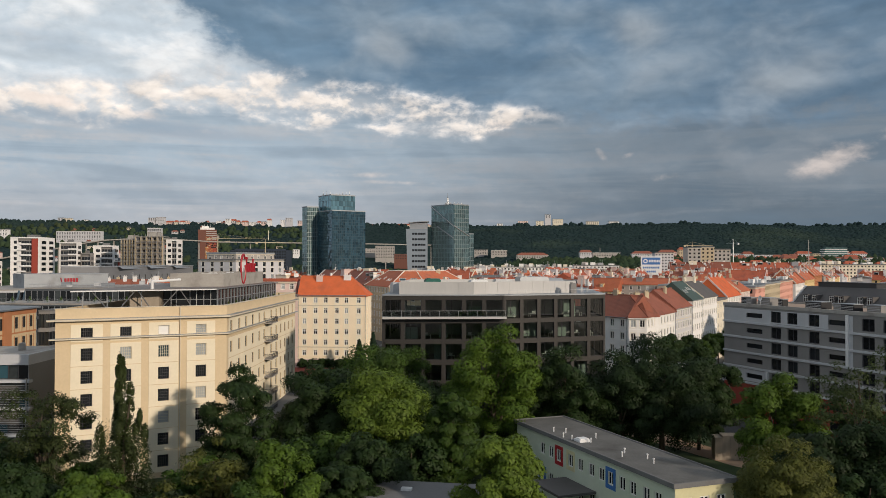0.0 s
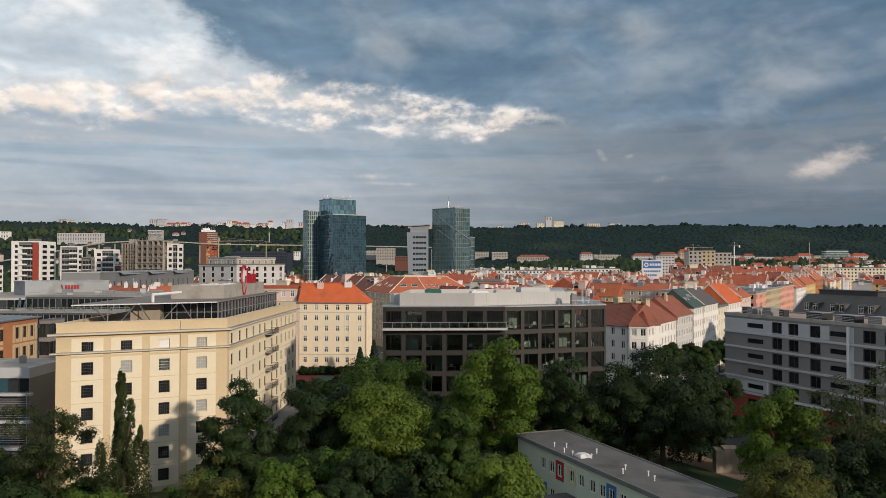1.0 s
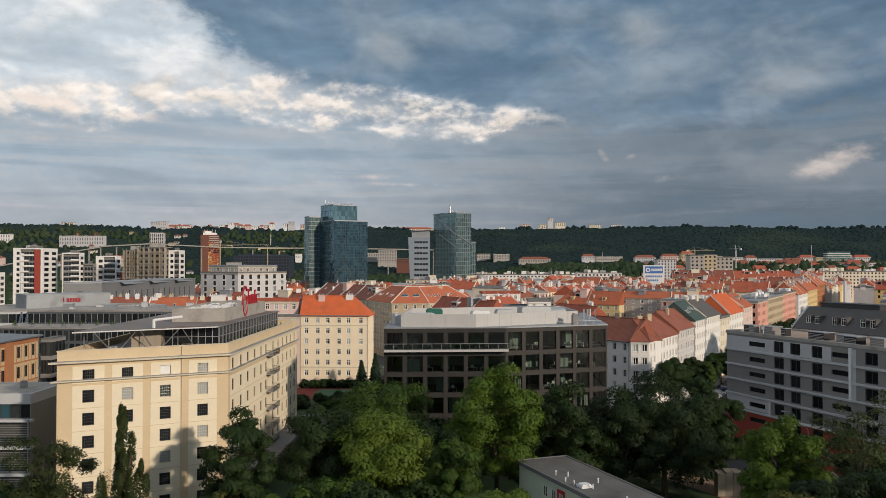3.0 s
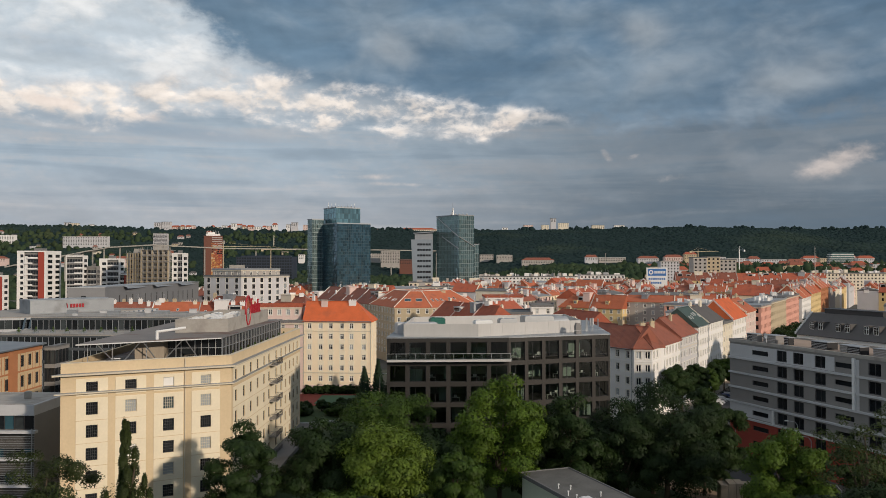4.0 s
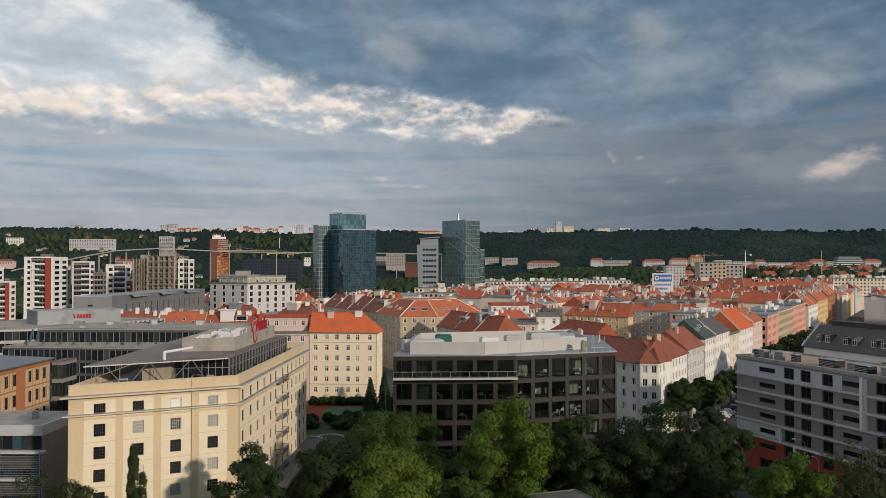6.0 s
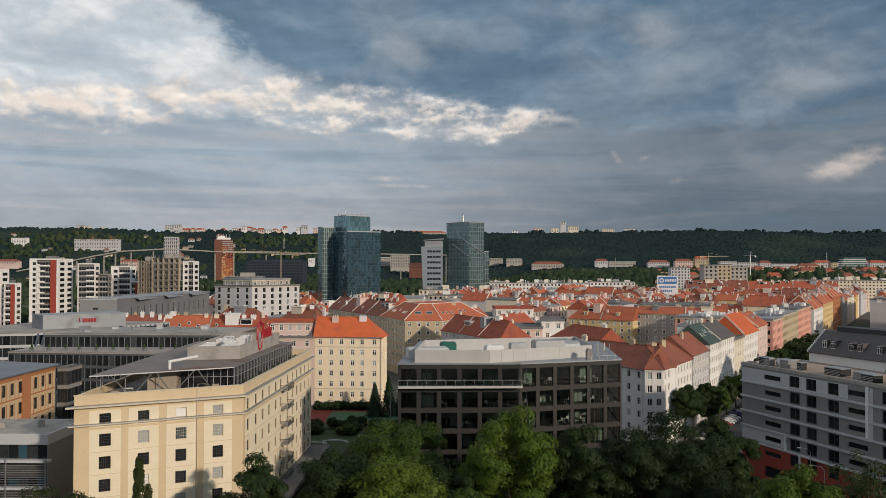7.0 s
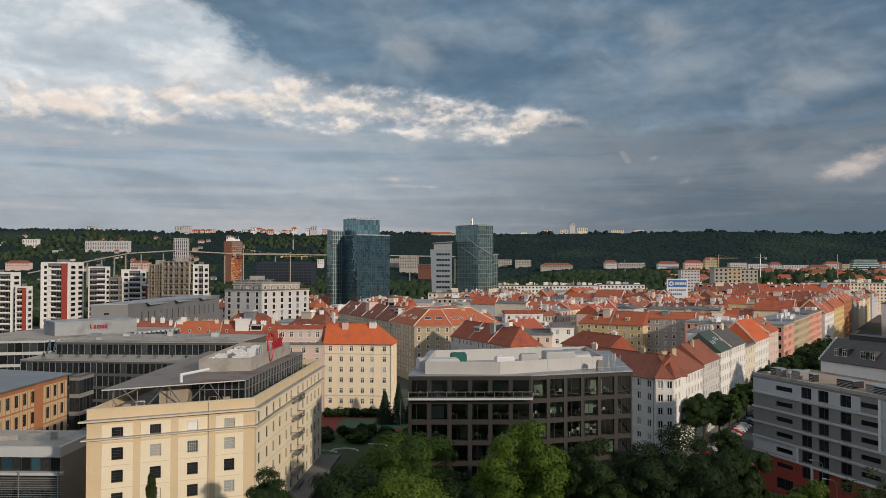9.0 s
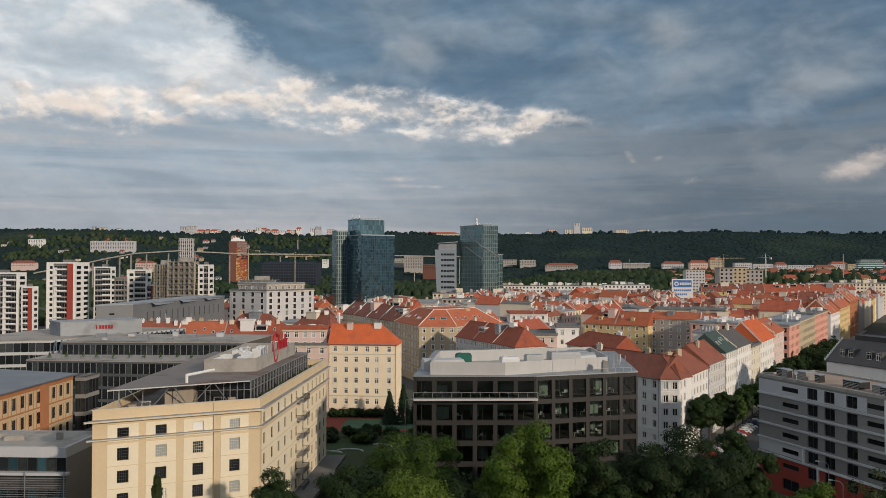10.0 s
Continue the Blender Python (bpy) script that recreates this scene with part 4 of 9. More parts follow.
# ---- the dark bronze office ----
def dark_office():
    P = [(-11.0, 154.0), (11.5, 155.2), (31.5, 162.6), (33.5, 200.0), (-9.0, 200.0)]
    top = 26.3
    t = thing("office_block", "dark bronze-clad office block with full-height glass bays", "office building", (10, 175, 0))
    inv = t.matrix_basis.inverted()
    levels = [22.0 - 3.8 * k for k in range(6)]             # floor levels below the top storey
    loc = lambda pts: [tuple((inv @ Vector((*p, 0)))[:2]) for p in pts]
    L = loc(P)
    frame_b = MB()
    for k in range(5):
        wx, wl = on_wall(P[k], P[(k + 1) % 5])
        bays = 6 if k < 2 else 10
        m = inv @ wx
        bw = wl / bays
        for i in range(bays + 1):
            frame_b.obox(m, max(0, i * bw - 0.36), min(wl, i * bw + 0.36), -0.02, 0.55, 0, top - 0.05)
        for z in levels + [top]:
            frame_b.obox(m, 0, wl, 0.0, 0.5, z - 0.75, z + 0.10)
        if k in (0, 1, 4):
            for i in range(bays):
                for z in [top] + levels[:-1]:
                    z0, z1 = z - 3.8 + 0.12, z - 0.76
                    put_window(t, m, i * bw + 0.38, z0, bw - 0.76, z1 - z0, "office", "frame_dark", "see_glass", 0.28)
    part("facade_frame", (frame_b, "bronze"), t, "dark bronze grid of piers and floor bands")
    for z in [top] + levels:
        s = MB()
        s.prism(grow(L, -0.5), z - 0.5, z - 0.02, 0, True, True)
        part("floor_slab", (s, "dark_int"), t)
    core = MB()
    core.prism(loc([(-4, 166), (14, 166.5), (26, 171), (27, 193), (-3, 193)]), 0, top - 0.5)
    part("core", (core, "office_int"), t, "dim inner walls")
    roof = MB()
    roof.prism(grow(L, 0.12), top, top + 0.22)
    part("roof_edge", (roof, "zinc"), t, "zinc roof edge")
    slab = MB()
    b0, b1 = grow(L, 1.5), grow(L, -0.3)
    b0[0], b1[0] = (L[0][0] + 0.1, b0[0][1]), (L[0][0] + 0.1, b1[0][1])
    slab.hexa([(*b0[0], 22.14), (*b0[1], 22.14), (*b1[1], 22.14), (*b1[0], 22.14), (*b0[0], 22.55), (*b0[1], 22.55), (*b1[1], 22.55), (*b1[0], 22.55)])
    part("balcony_slab", (slab, "screen"), t, "long pale balcony edge")
    rl = MB()
    gl = MB()
    wx, wl = on_wall(grow(P, 1.45)[0], grow(P, 1.45)[1])
    for i in range(14):
        rl.obox(inv @ wx, 1.6 + i * (wl - 1.8) / 13, 1.66 + i * (wl - 1.8) / 13, 0, 0.06, 22.55, 23.6)
    rl.obox(inv @ wx, 1.6, wl, 0, 0.07, 23.58, 23.66)
    gl.obox(inv @ wx, 1.6, wl, 0.02, 0.04, 22.6, 23.55)
    part("railing", (rl, "steel"), t)
    part("glass_balustrade", (gl, "see_glass"), t)
    # desks and shelves seen through the glass
    for z in [22.02] + levels[1:5]:
        for k in (0, 1):
            wx, wl = on_wall(P[k], P[k + 1])
            u = 1.5
            while u < wl - 2.5:
                if rnd.random() < 0.6:
                    w = rnd.uniform(1.2, 2.0)
                    d = MB()
                    y = rnd.uniform(1.4, 3.4)
                    d.box(0, w, 0, 0.8, 0.70, 0.76)
                    for lx in (0.03, w - 0.09):
                        d.box(lx, lx + 0.06, 0.05, 0.11, 0, 0.7)
                        d.box(lx, lx + 0.06, 0.7, 0.76, 0, 0.7)
                    d.box(w * 0.3, w * 0.7, 0.1, 0.14, 0.85, 1.25)
                    d.box(w * 0.48, w * 0.52, 0.1, 0.14, 0.76, 0.85)
                    single("desk", (d, "desk"), "pale office desk with a screen", "desk", "desks in the office", m=wx @ Matrix.Translation((u, y, z)))
                u += rnd.uniform(1.8, 3.2)
    # round columns and partitions behind the panes
    col_b = MB()
    col_b.tube((0, 0, 0), (0, 0, 3.1), 0.2, n=10)
    col_me = col_b.mesh("inner_column", "desk")
    for z in [22.02] + levels[1:5]:
        for k in (0, 1):
            wx, wl = on_wall(P[k], P[k + 1])
            for i in range(3):
                part("inner_column", col_me, t).matrix_local = inv @ wx @ Matrix.Translation((wl * (i + 0.55) / 3, 1.5, z))
            for i in range(2):
                pb = MB()
                w = rnd.uniform(1.5, 3.5)
                pb.box(0, w, 0, 0.1, 0, rnd.choice((2.2, 3.1, 3.1)))
                part("partition", (pb, "partition"), t).matrix_local = inv @ wx @ Matrix.Translation((rnd.uniform(0.5, wl - 4), rnd.uniform(2.2, 5.5), z))
    # roof screen and plant
    r = thing("roof_screen", "pale metal screen round the rooftop plant", "roof plant", (8, 170, 26.52))
    rin = r.matrix_basis.inverted()
    Q = [(-8.0, 155.6), (5.8, 155.4), (26.6, 166.5), (26.0, 186.0), (-7.0, 176.0)]
    rw = MB()
    for k in range(5):
        wx, wl = on_wall(Q[k], Q[(k + 1) % 5])
        rw.obox(rin @ wx, 0, wl, 0, 0.18, 26.52, 28.85)
        pm = MB()
        n = int(wl / 2.4)
        for i in range(n + 1):
            pm.obox(rin @ wx, i * wl / n - 0.02, i * wl / n + 0.02, -0.03, 0.02, 26.6, 28.87)
        part("panel_joint", (pm, "screen"), r)
    part("screen_panel", (rw, "screen"), r)
    for x0, y0, w, d, h, mt, lb, nm in ((-2.0, 168, 3.0, 2.2, 2.7, "teal", "teal plastic water tank", "water_tank"), (-6, 164, 8, 4, 2.0, "pale_clad", "pale plant room", "plant_room"),
                                        (18, 168.5, 6.0, 3.5, 3.1, "steel", "galvanised ventilation unit", "ventilation_unit"), (7, 164, 3.5, 2.5, 2.5, "white_metal", "white cooling unit", "cooling_unit"),
                                        (12, 167.5, 3.5, 2.2, 2.6, "steel", "galvanised duct box", "duct_box"), (21.5, 174, 3.5, 3.5, 2.8, "zinc", "grey plant box", "plant_box"), (25.2, 161.9, 1.1, 1.0, 2.0, "grey_clad", "small grey cabinet", "cabinet")):
        b = MB()
        b.box(-w / 2, w / 2, -d / 2, d / 2, 0, h - 0.25)
        b.box(-w / 2 + 0.15, w / 2 - 0.15, -d / 2 + 0.15, d / 2 - 0.15, h - 0.25, h)
        b.tube((-w / 4, 0, h - 0.05), (-w / 4, 0, h + 0.12), 0.3, n=10)
        single(nm, (b, mt), lb + " on the office roof", "roof plant", m=pose(x0, y0, 26.52, 0, 0, 12))
    b = MB()
    for k in range(12):
        a0, a1 = math.pi * k / 12, math.pi * (k + 1) / 12
        b.face([(5 * s, 1.2 * math.cos(a), 1.2 * math.sin(a)) for s, a in ((-0.5, a0), (0.5, a0), (0.5, a1), (-0.5, a1))])
    b.box(-2.5, 2.5, -1.2, 1.2, -1.6, 0)
    single("barrel_duct", (b, "steel"), "rounded galvanised duct on the office roof", "roof plant", m=pose(22.0, 170.0, 28.15, 0, 0, 30))
    for k in range(7):
        b = MB()
        b.tube((0, 0, 0), (0.25, 0.1, 2.6), 0.05, n=6)
        b.box(0.15, 0.38, 0.02, 0.2, 1.3, 2.7)
        single("antenna", (b, "steel"), "slim rooftop phone antenna panel", "antenna", "antennas on the office roof", m=pose(27.2 + 0.6 * k * 0.7, 165.5 + 1.1 * (k % 3), 26.52, 0, 0, 40 * k))
    rb = MB()
    wx, wl = on_wall(P[1], P[2])
    for i in range(12):
        rb.obox(wx, 1 + i * 1.75, 1.05 + i * 1.75, 0.4, 0.45, 26.5, 27.3)
    rb.obox(wx, 1, 1 + 11 * 1.75, 0.4, 0.45, 27.25, 27.3)
    single("roof_railing", (rb, "steel"), "thin steel railing on the roof edge", "railing")


dark_office()


# ---- houses with pitched roofs ----
def eaves_rows(z_eave, floors, storey, first=0.75, h=1.75):
    """Sill and head of each window row, from the eaves down."""
    return [(z_eave - first - k * storey - h, z_eave - first - k * storey) for k in range(floors)]


def stucco(parent, mx, us, rows, w, length, material="trim", strips=False):
    """Mouldings round the windows of a front, with sills; strips: pale upright strips behind each column of windows."""
    b = MB()
    for u in us:
        for z0, z1 in rows:
            b.obox(mx, u - 0.17, u, -0.05, 0.0, z0 - 0.1, z1 + 0.17)
            b.obox(mx, u + w, u + w + 0.17, -0.05, 0.0, z0 - 0.1, z1 + 0.17)
            b.obox(mx, u, u + w, -0.05, 0.0, z1 + 0.002, z1 + 0.17)
            b.obox(mx, u - 0.24, u + w + 0.24, -0.14, 0.0, z0 - 0.2, z0 - 0.1)
        if strips:
            for (a0, a1), (c0, c1) in zip(rows, rows[1:]):
                b.obox(mx, u - 0.35, u + w + 0.35, -0.03, 0.0, c1 + 0.2, a0 - 0.22)
    if us and rows:
        tagged(part("stucco_trim", (b, material), parent, "pale stucco mouldings round the windows"), kind="stuff")


def chimney(parent, at, w, d, h, material="tan", turn=0.0):
    b = MB()
    b.box(-w / 2, w / 2, -d / 2, d / 2, -2.5, h)
    b.box(-w / 2 - 0.08, w / 2 + 0.08, -d / 2 - 0.08, d / 2 + 0.08, h, h + 0.18)
    n = max(1, int(w / 0.6))
    for i in range(n):
        x = (i + 0.5) * w / n - w / 2
        b.tube((x, 0, h + 0.18), (x, 0, h + 0.65), 0.14, n=6)
    ob = part("chimney", (b, material), parent, "rendered chimney stack")
    ob.matrix_local = Matrix.Translation(at) @ pose(0, 0, 0, 0, 0, turn)
    return ob


def skylight(parent, at, mx3, lean, w=0.9, h=1.3):
    key = ("skylight", w, h)
    if key not in SIMPLE:
        b = MB()
        for x0, x1, y0, y1 in ((0, w, 0, 0.07), (0, w, h - 0.07, h), (0, 0.07, 0, h), (w - 0.07, w, 0, h)):
            b.box(x0, x1, y0, y1, -0.05, 0.12)
        b.face(((0.1, 0.1, 0.07), (w - 0.1, 0.1, 0.07), (w - 0.1, h - 0.1, 0.07), (0.1, h - 0.1, 0.07)), 1)
        SIMPLE[key] = b.mesh("skylight", "frame_white", "glass_blue")
    ob = part("skylight", SIMPLE[key], parent)
    ob.matrix_local = Matrix.Translation(at) @ mx3 @ Matrix.Rotation(lean, 4, "X")
    return ob


def row_house(p0, p1, depth, eave, ridge, wall="ivory", roof="tile", floors=5, storey=3.3, cols=None, hip0=0.0, hip1=0.0, near=False, sides=(True, True), label="", wsize=(1.15, 1.75),
              chimneys=2, lights=0, cornice=True, style="tenement", base=0.0, far=False, frame_mat="frame_white", category="house", name="house", dormers=0, first=0.75, strips=False, trim="trim"):
    """A house with its eaves front from p0 to p1 (left to right from outside), a ridge along it, and hipped or gabled ends."""
    wx, L = on_wall(p0, p1, base)
    turn = math.degrees(math.atan2(p1[1] - p0[1], p1[0] - p0[0]))
    t = thing(name, label or "rendered town house with a tiled pitched roof", category, (p0[0], p0[1], base), turn=turn)
    E, R = eave - base, ridge - base
    I = Matrix.Identity(4)
    cols = cols if cols is not None else max(2, int(L / 3.0))
    us = cols if isinstance(cols, (list, tuple)) else [(i + 0.5) * L / cols - wsize[0] / 2 for i in range(cols)]
    rows = [r for r in eaves_rows(E, floors, storey, first, wsize[1]) if r[0] > 0.3]
    w = MB()
    wall_face(w, I, L, 0, E, [(u, u + wsize[0], a, b) for u in us for a, b in rows], 0.2, 0, 1 if far else None)
    put = put_window if near == "full" else small_window
    if not far:
        stucco(t, I, us, rows, wsize[0], L, trim, strips)
    for u in ([] if far else us):
        for a, b in rows:
            pane = "glass" if rnd.random() > 0.12 else "blind_grey"
            put(t, I, u, a, wsize[0], b - a, style, frame_mat, pane)
    for k, (q0, q1, on) in enumerate((((L, 0), (L, depth), sides[1]), ((0, depth), (0, 0), sides[0]))):
        sx, sl = on_wall(q0, q1)
        n = max(1, int(sl / 3.6)) if on else 0
        su = [(i + 0.5) * sl / n - wsize[0] / 2 for i in range(n)] if n else []
        wall_face(w, sx, sl, 0, E, [(u, u + wsize[0], a, b) for u in su for a, b in rows], 0.2)
        stucco(t, sx, su, rows, wsize[0], sl, trim, strips)
        for u in su:
            for a, b in rows:
                put(t, sx, u, a, wsize[0], b - a, style, frame_mat, "glass")
    bx, bl = on_wall((L, depth), (0, depth))
    wall_face(w, bx, bl, 0, E, [])
    if hip0 < 0.1:
        w.face(((0, 0, E), (0, depth / 2, R - 0.15), (0, depth, E)))
    if hip1 < 0.1:
        w.face(((L, 0, E), (L, depth, E), (L, depth / 2, R - 0.15)))
    part("wall", (w, wall, "glass") if far else (w, wall), t)
    # roof with overhang and thickness
    o, th = 0.45, 0.22
    sl = (R - E) / (depth / 2)
    ez = E - o * sl
    a0, a1 = (-o if hip0 >= 0.1 else -0.12), (L + o if hip1 >= 0.1 else L + 0.12)
    r0, r1 = Vector((max(hip0, -0.12) if hip0 >= 0.1 else -0.12, depth / 2, R)), Vector((L - hip1 if hip1 >= 0.1 else L + 0.12, depth / 2, R))
    c = [Vector((a0, -o, ez)), Vector((a1, -o, ez)), Vector((a1, depth + o, ez)), Vector((a0, depth + o, ez))]
    up = Vector((0, 0, th))
    rb = MB()
    rb.face([c[0] + up, c[1] + up, r1 + up, r0 + up])
    rb.face([c[2] + up, c[3] + up, r0 + up, r1 + up])
    rb.face([c[1] + up, c[2] + up, r1 + up])
    rb.face([c[3] + up, c[0] + up, r0 + up])
    for i in range(4):
        j = (i + 1) % 4
        rb.face([c[i], c[j], c[j] + up, c[i] + up])
    rb.face([c[3], c[2], c[1], c[0]])
    part("roof", (rb, roof), t, "pitched roof of " + M[roof].name.replace("_", " "))
    rc = MB()
    rc.tube(r0 + up, r1 + up, 0.16, n=6)
    part("ridge_cap", (rc, roof), t)
    mids = [(L * k / int(L / 15), 0.0) for k in range(1, int(L / 15))] if L > 29 and not near else []
    fw = MB()
    for u, hip in [(0.0, hip0)] + mids:
        if hip < 0.1 and not near:                      # fire walls stand up between the roofs
            for y0, z0, y1, z1 in ((-0.3, ez + th, depth / 2, R + th), (depth / 2, R + th, depth + 0.3, ez + th)):
                fw.hexa([(u - 0.2, y0, z0 - 0.4), (u + 0.2, y0, z0 - 0.4), (u + 0.2, y1, z1 - 0.4), (u - 0.2, y1, z1 - 0.4), (u - 0.2, y0, z0 + 0.32), (u + 0.2, y0, z0 + 0.32), (u + 0.2, y1, z1 + 0.32), (u - 0.2, y1, z1 + 0.32)])
    if fw.f:
        tagged(part("fire_wall", (fw, rnd.choice(("ivory", "concrete", "pale_pink", "white_wall"))), t), kind="stuff")
    if cornice:
        cb = MB()
        cb.box(0, L, -0.32, 0.0, E - 0.45, E - 0.15)
        cb.box(0, L, -0.12, 0.0, E - floors * storey * 0.72, E - floors * storey * 0.72 + 0.25)
        if near:
            for z0, dz in ((rows[0][0] - 0.85, 0.22), (rows[-1][1] + 0.75, 0.3)):
                cb.box(0, L, -0.14, -0.003, z0, z0 + dz)
        part("cornice", (cb, "stone" if wall != "white_wall" else "white_wall"), t)
        if near:
            gp = MB()
            for u in (0.25, L - 0.25):
                gp.tube((u, -0.12, 0), (u, -0.12, E - 0.4), 0.06, n=6)
            gp.box(0, L, -0.62, -0.45, E - 0.28, E - 0.14)
            part("gutter", (gp, "zinc"), t, "zinc gutter and downpipes")
    for k in range(chimneys):
        u = L * (k + 0.5 + rnd.uniform(-0.25, 0.25)) / chimneys
        y = depth / 2 + rnd.uniform(-1.5, 1.5)
        chimney(t, (u, y, R - abs(y - depth / 2) * sl), rnd.uniform(1.0, 2.4), 0.65, rnd.uniform(0.9, 1.7), rnd.choice(("tan", "pale_pink", "white_wall", "ivory", "white_wall")))
    for k in range(lights):
        u = L * (k + 0.5) / lights + rnd.uniform(-0.5, 0.5)
        y = depth * rnd.choice((0.16, 0.18, 0.24))
        skylight(t, (u, y, E + y * sl + th), I, math.atan(sl))
    for k in range(dormers):
        u = L * (k + 0.5) / dormers
        db = MB()
        y0 = depth * 0.12
        db.box(u - 0.9, u + 0.9, y0, depth * 0.42, E + y0 * sl - 0.1, E + y0 * sl + 1.75)
        db.box(u - 1.1, u + 1.1, y0 - 0.2, depth * 0.44, E + y0 * sl + 1.75, E + y0 * sl + 1.9)
        o2 = part("dormer", (db, wall), t, "boxed roof dormer")
        small_window(t, I, u - 0.6, E + y0 * sl + 0.35, 1.2, 1.2, "casement", "frame_white", "glass", y0 - 0.06)
    return t


def poly_house(P, eave, rise, inset, wall="ivory", roof="tile", floors=5, storey=3.3, bay=3.0, faces=(0,), near=False, label="", wsize=(1.15, 1.75), name="house", category="house", style="tenement", chimneys=(), top="felt", first=0.75, flat=False, frame_mat="frame_white", far=False, bays=None, lights=None):
    """A house on any ground plan (counterclockwise), with a roof sloping in from all eaves to a small flat top."""
    cx, cy = sum(p[0] for p in P) / len(P), sum(p[1] for p in P) / len(P)
    t = thing(name, label or "rendered corner house with a tiled roof", category, (cx, cy, 0))
    L = [(p[0] - cx, p[1] - cy) for p in P]
    w = MB()
    rows = [r for r in eaves_rows(eave, floors, storey, first, wsize[1]) if r[0] > 0.3]
    put = put_window if near == "full" else small_window
    for k in range(len(L)):
        wx, wl = on_wall(L[k], L[(k + 1) % len(L)])
        pitch = (bays or {}).get(k, bay)
        n = max(1, int(wl / pitch)) if k in faces or k in (bays or {}) else 0
        us = [(i + 0.5) * wl / n - wsize[0] / 2 for i in range(n)] if n else []
        wall_face(w, wx, wl, 0, eave, [(u, u + wsize[0], a, b) for u in us for a, b in rows], 0.2, 0, 1 if far else None)
        if not far:
            stucco(t, wx, us, rows, wsize[0], wl)
        for u in ([] if far else us):
            for a, b in rows:
                put(t, wx, u, a, wsize[0], b - a, style, frame_mat, "glass" if rnd.random() > 0.1 else "blind_grey")
    part("wall", (w, wall, "glass") if far else (w, wall), t)
    rb = MB()
    n = len(L)
    if flat:
        rb.prism(grow(L, 0.25), eave, eave + 0.35)
        par, inn = grow(L, 0.25), grow(L, -0.1)
        for k in range(n):
            j = (k + 1) % n
            rb.hexa([(*par[k], eave + .35), (*par[j], eave + .35), (*inn[j], eave + .35), (*inn[k], eave + .35), (*par[k], eave + .8), (*par[j], eave + .8), (*inn[j], eave + .8), (*inn[k], eave + .8)])
    else:
        o, i2 = grow(L, 0.45), grow(L, -inset)
        for k in range(n):
            j = (k + 1) % n
            rb.face([(*o[k], eave), (*o[j], eave), (*i2[j], eave + rise), (*i2[k], eave + rise)])
            rb.face([(*o[k], eave - 0.2), (*o[j], eave - 0.2), (*o[j], eave), (*o[k], eave)])
        rb.face([(*p, eave - 0.2) for p in reversed(o)])
        rb.face([(*p, eave + rise) for p in i2])
        hb = MB()
        for k in range(n):
            hb.tube((*o[k], eave + 0.02), (*i2[k], eave + rise + 0.02), 0.17, n=6)
            hb.tube((*i2[k], eave + rise + 0.02), (*i2[(k + 1) % n], eave + rise + 0.02), 0.15, n=6)
        part("hip_tiles", (hb, "trim" if wall == "tan" else roof), t, "row of hip and ridge tiles")
        for k, us_ in (lights or {}).items():
            wx, wl = on_wall(L[k], L[(k + 1) % n])
            for u, y, w_, h_ in us_:
                skylight(t, wx @ Vector((u, y, eave + (y + 0.45) * rise / (inset + 0.45) + 0.02)), wx.to_3x3().to_4x4(), math.atan2(rise, inset + 0.45), w_, h_)
    part("roof", (rb, roof), t, "roof of " + M[roof].name.replace("_", " "))
    cb = MB()
    c0, c1 = grow(L, 0.3), grow(L, -0.02)
    for k in faces:
        j = (k + 1) % n
        cb.hexa([(*c0[k], eave - .55), (*c0[j], eave - .55), (*c1[j], eave - .55), (*c1[k], eave - .55), (*c0[k], eave - .22), (*c0[j], eave - .22), (*c1[j], eave - .22), (*c1[k], eave - .22)])
    if near and len(rows) > 2:
        c0 = grow(L, 0.12)
        for k in set(faces) | set(bays or {}):
            j = (k + 1) % n
            for z0 in (rows[0][0] - 0.85, rows[-1][1] + 0.75):
                cb.hexa([(*c0[k], z0), (*c0[j], z0), (*c1[j], z0), (*c1[k], z0), (*c0[k], z0 + .25), (*c0[j], z0 + .25), (*c1[j], z0 + .25), (*c1[k], z0 + .25)])
    part("cornice", (cb, "stone" if wall != "white_wall" else "white_wall"), t)
    for x, y, z, wd in chimneys:
        chimney(t, (x - cx, y - cy, z), wd, 0.7, 1.3, "tan", 30)
    return t


# the yellow-cream block with the orange roof
row_house((-45.4, 262.7), (-23.8, 261.2), 10.5, 22.2, 27.7, "cream_house", "tile_bright", 7, 3.28, [1.5, 5.05, 8.25, 11.8, 14.8, 18.7], 0.0, 5.6, "full", (False, True),
          "yellow-cream apartment house with an orange hipped roof", (1.2, 1.7), 2, 0, True, "tenement", first=0.9, strips=True, trim="trim_cream")
# its pink neighbour with a stepped roof terrace
poly_house([(-62, 262.0), (-45.4, 262.6), (-45.4, 274), (-62, 274)], 21.5, 0, 0, "pale_pink", "felt", 6, 3.2, 3.4, (0,), True, "pale pink apartment house with a stepped terrace", flat=True)
poly_house([(-60.5, 265.5), (-46.5, 266.0), (-46.5, 274), (-60.5, 274)], 26.2, 0, 0, "pale_pink", "tile_red", 2, 3.2, 2.8, (0,), False, "set-back pink top storey with a red roof edge", name="top_storey", category="house", flat=True)

# ---- the white corner house and the row along the street ----
C2 = Vector((50.8, 208.3))
sd = Vector((0.4943, 0.8693))
sn = Vector((-0.8693, 0.4943))


def st(u, v=0.0):
    """A place u metres up the street from the white corner, v metres in from the house fronts."""
    return tuple(C2 + sd * u + sn * v)


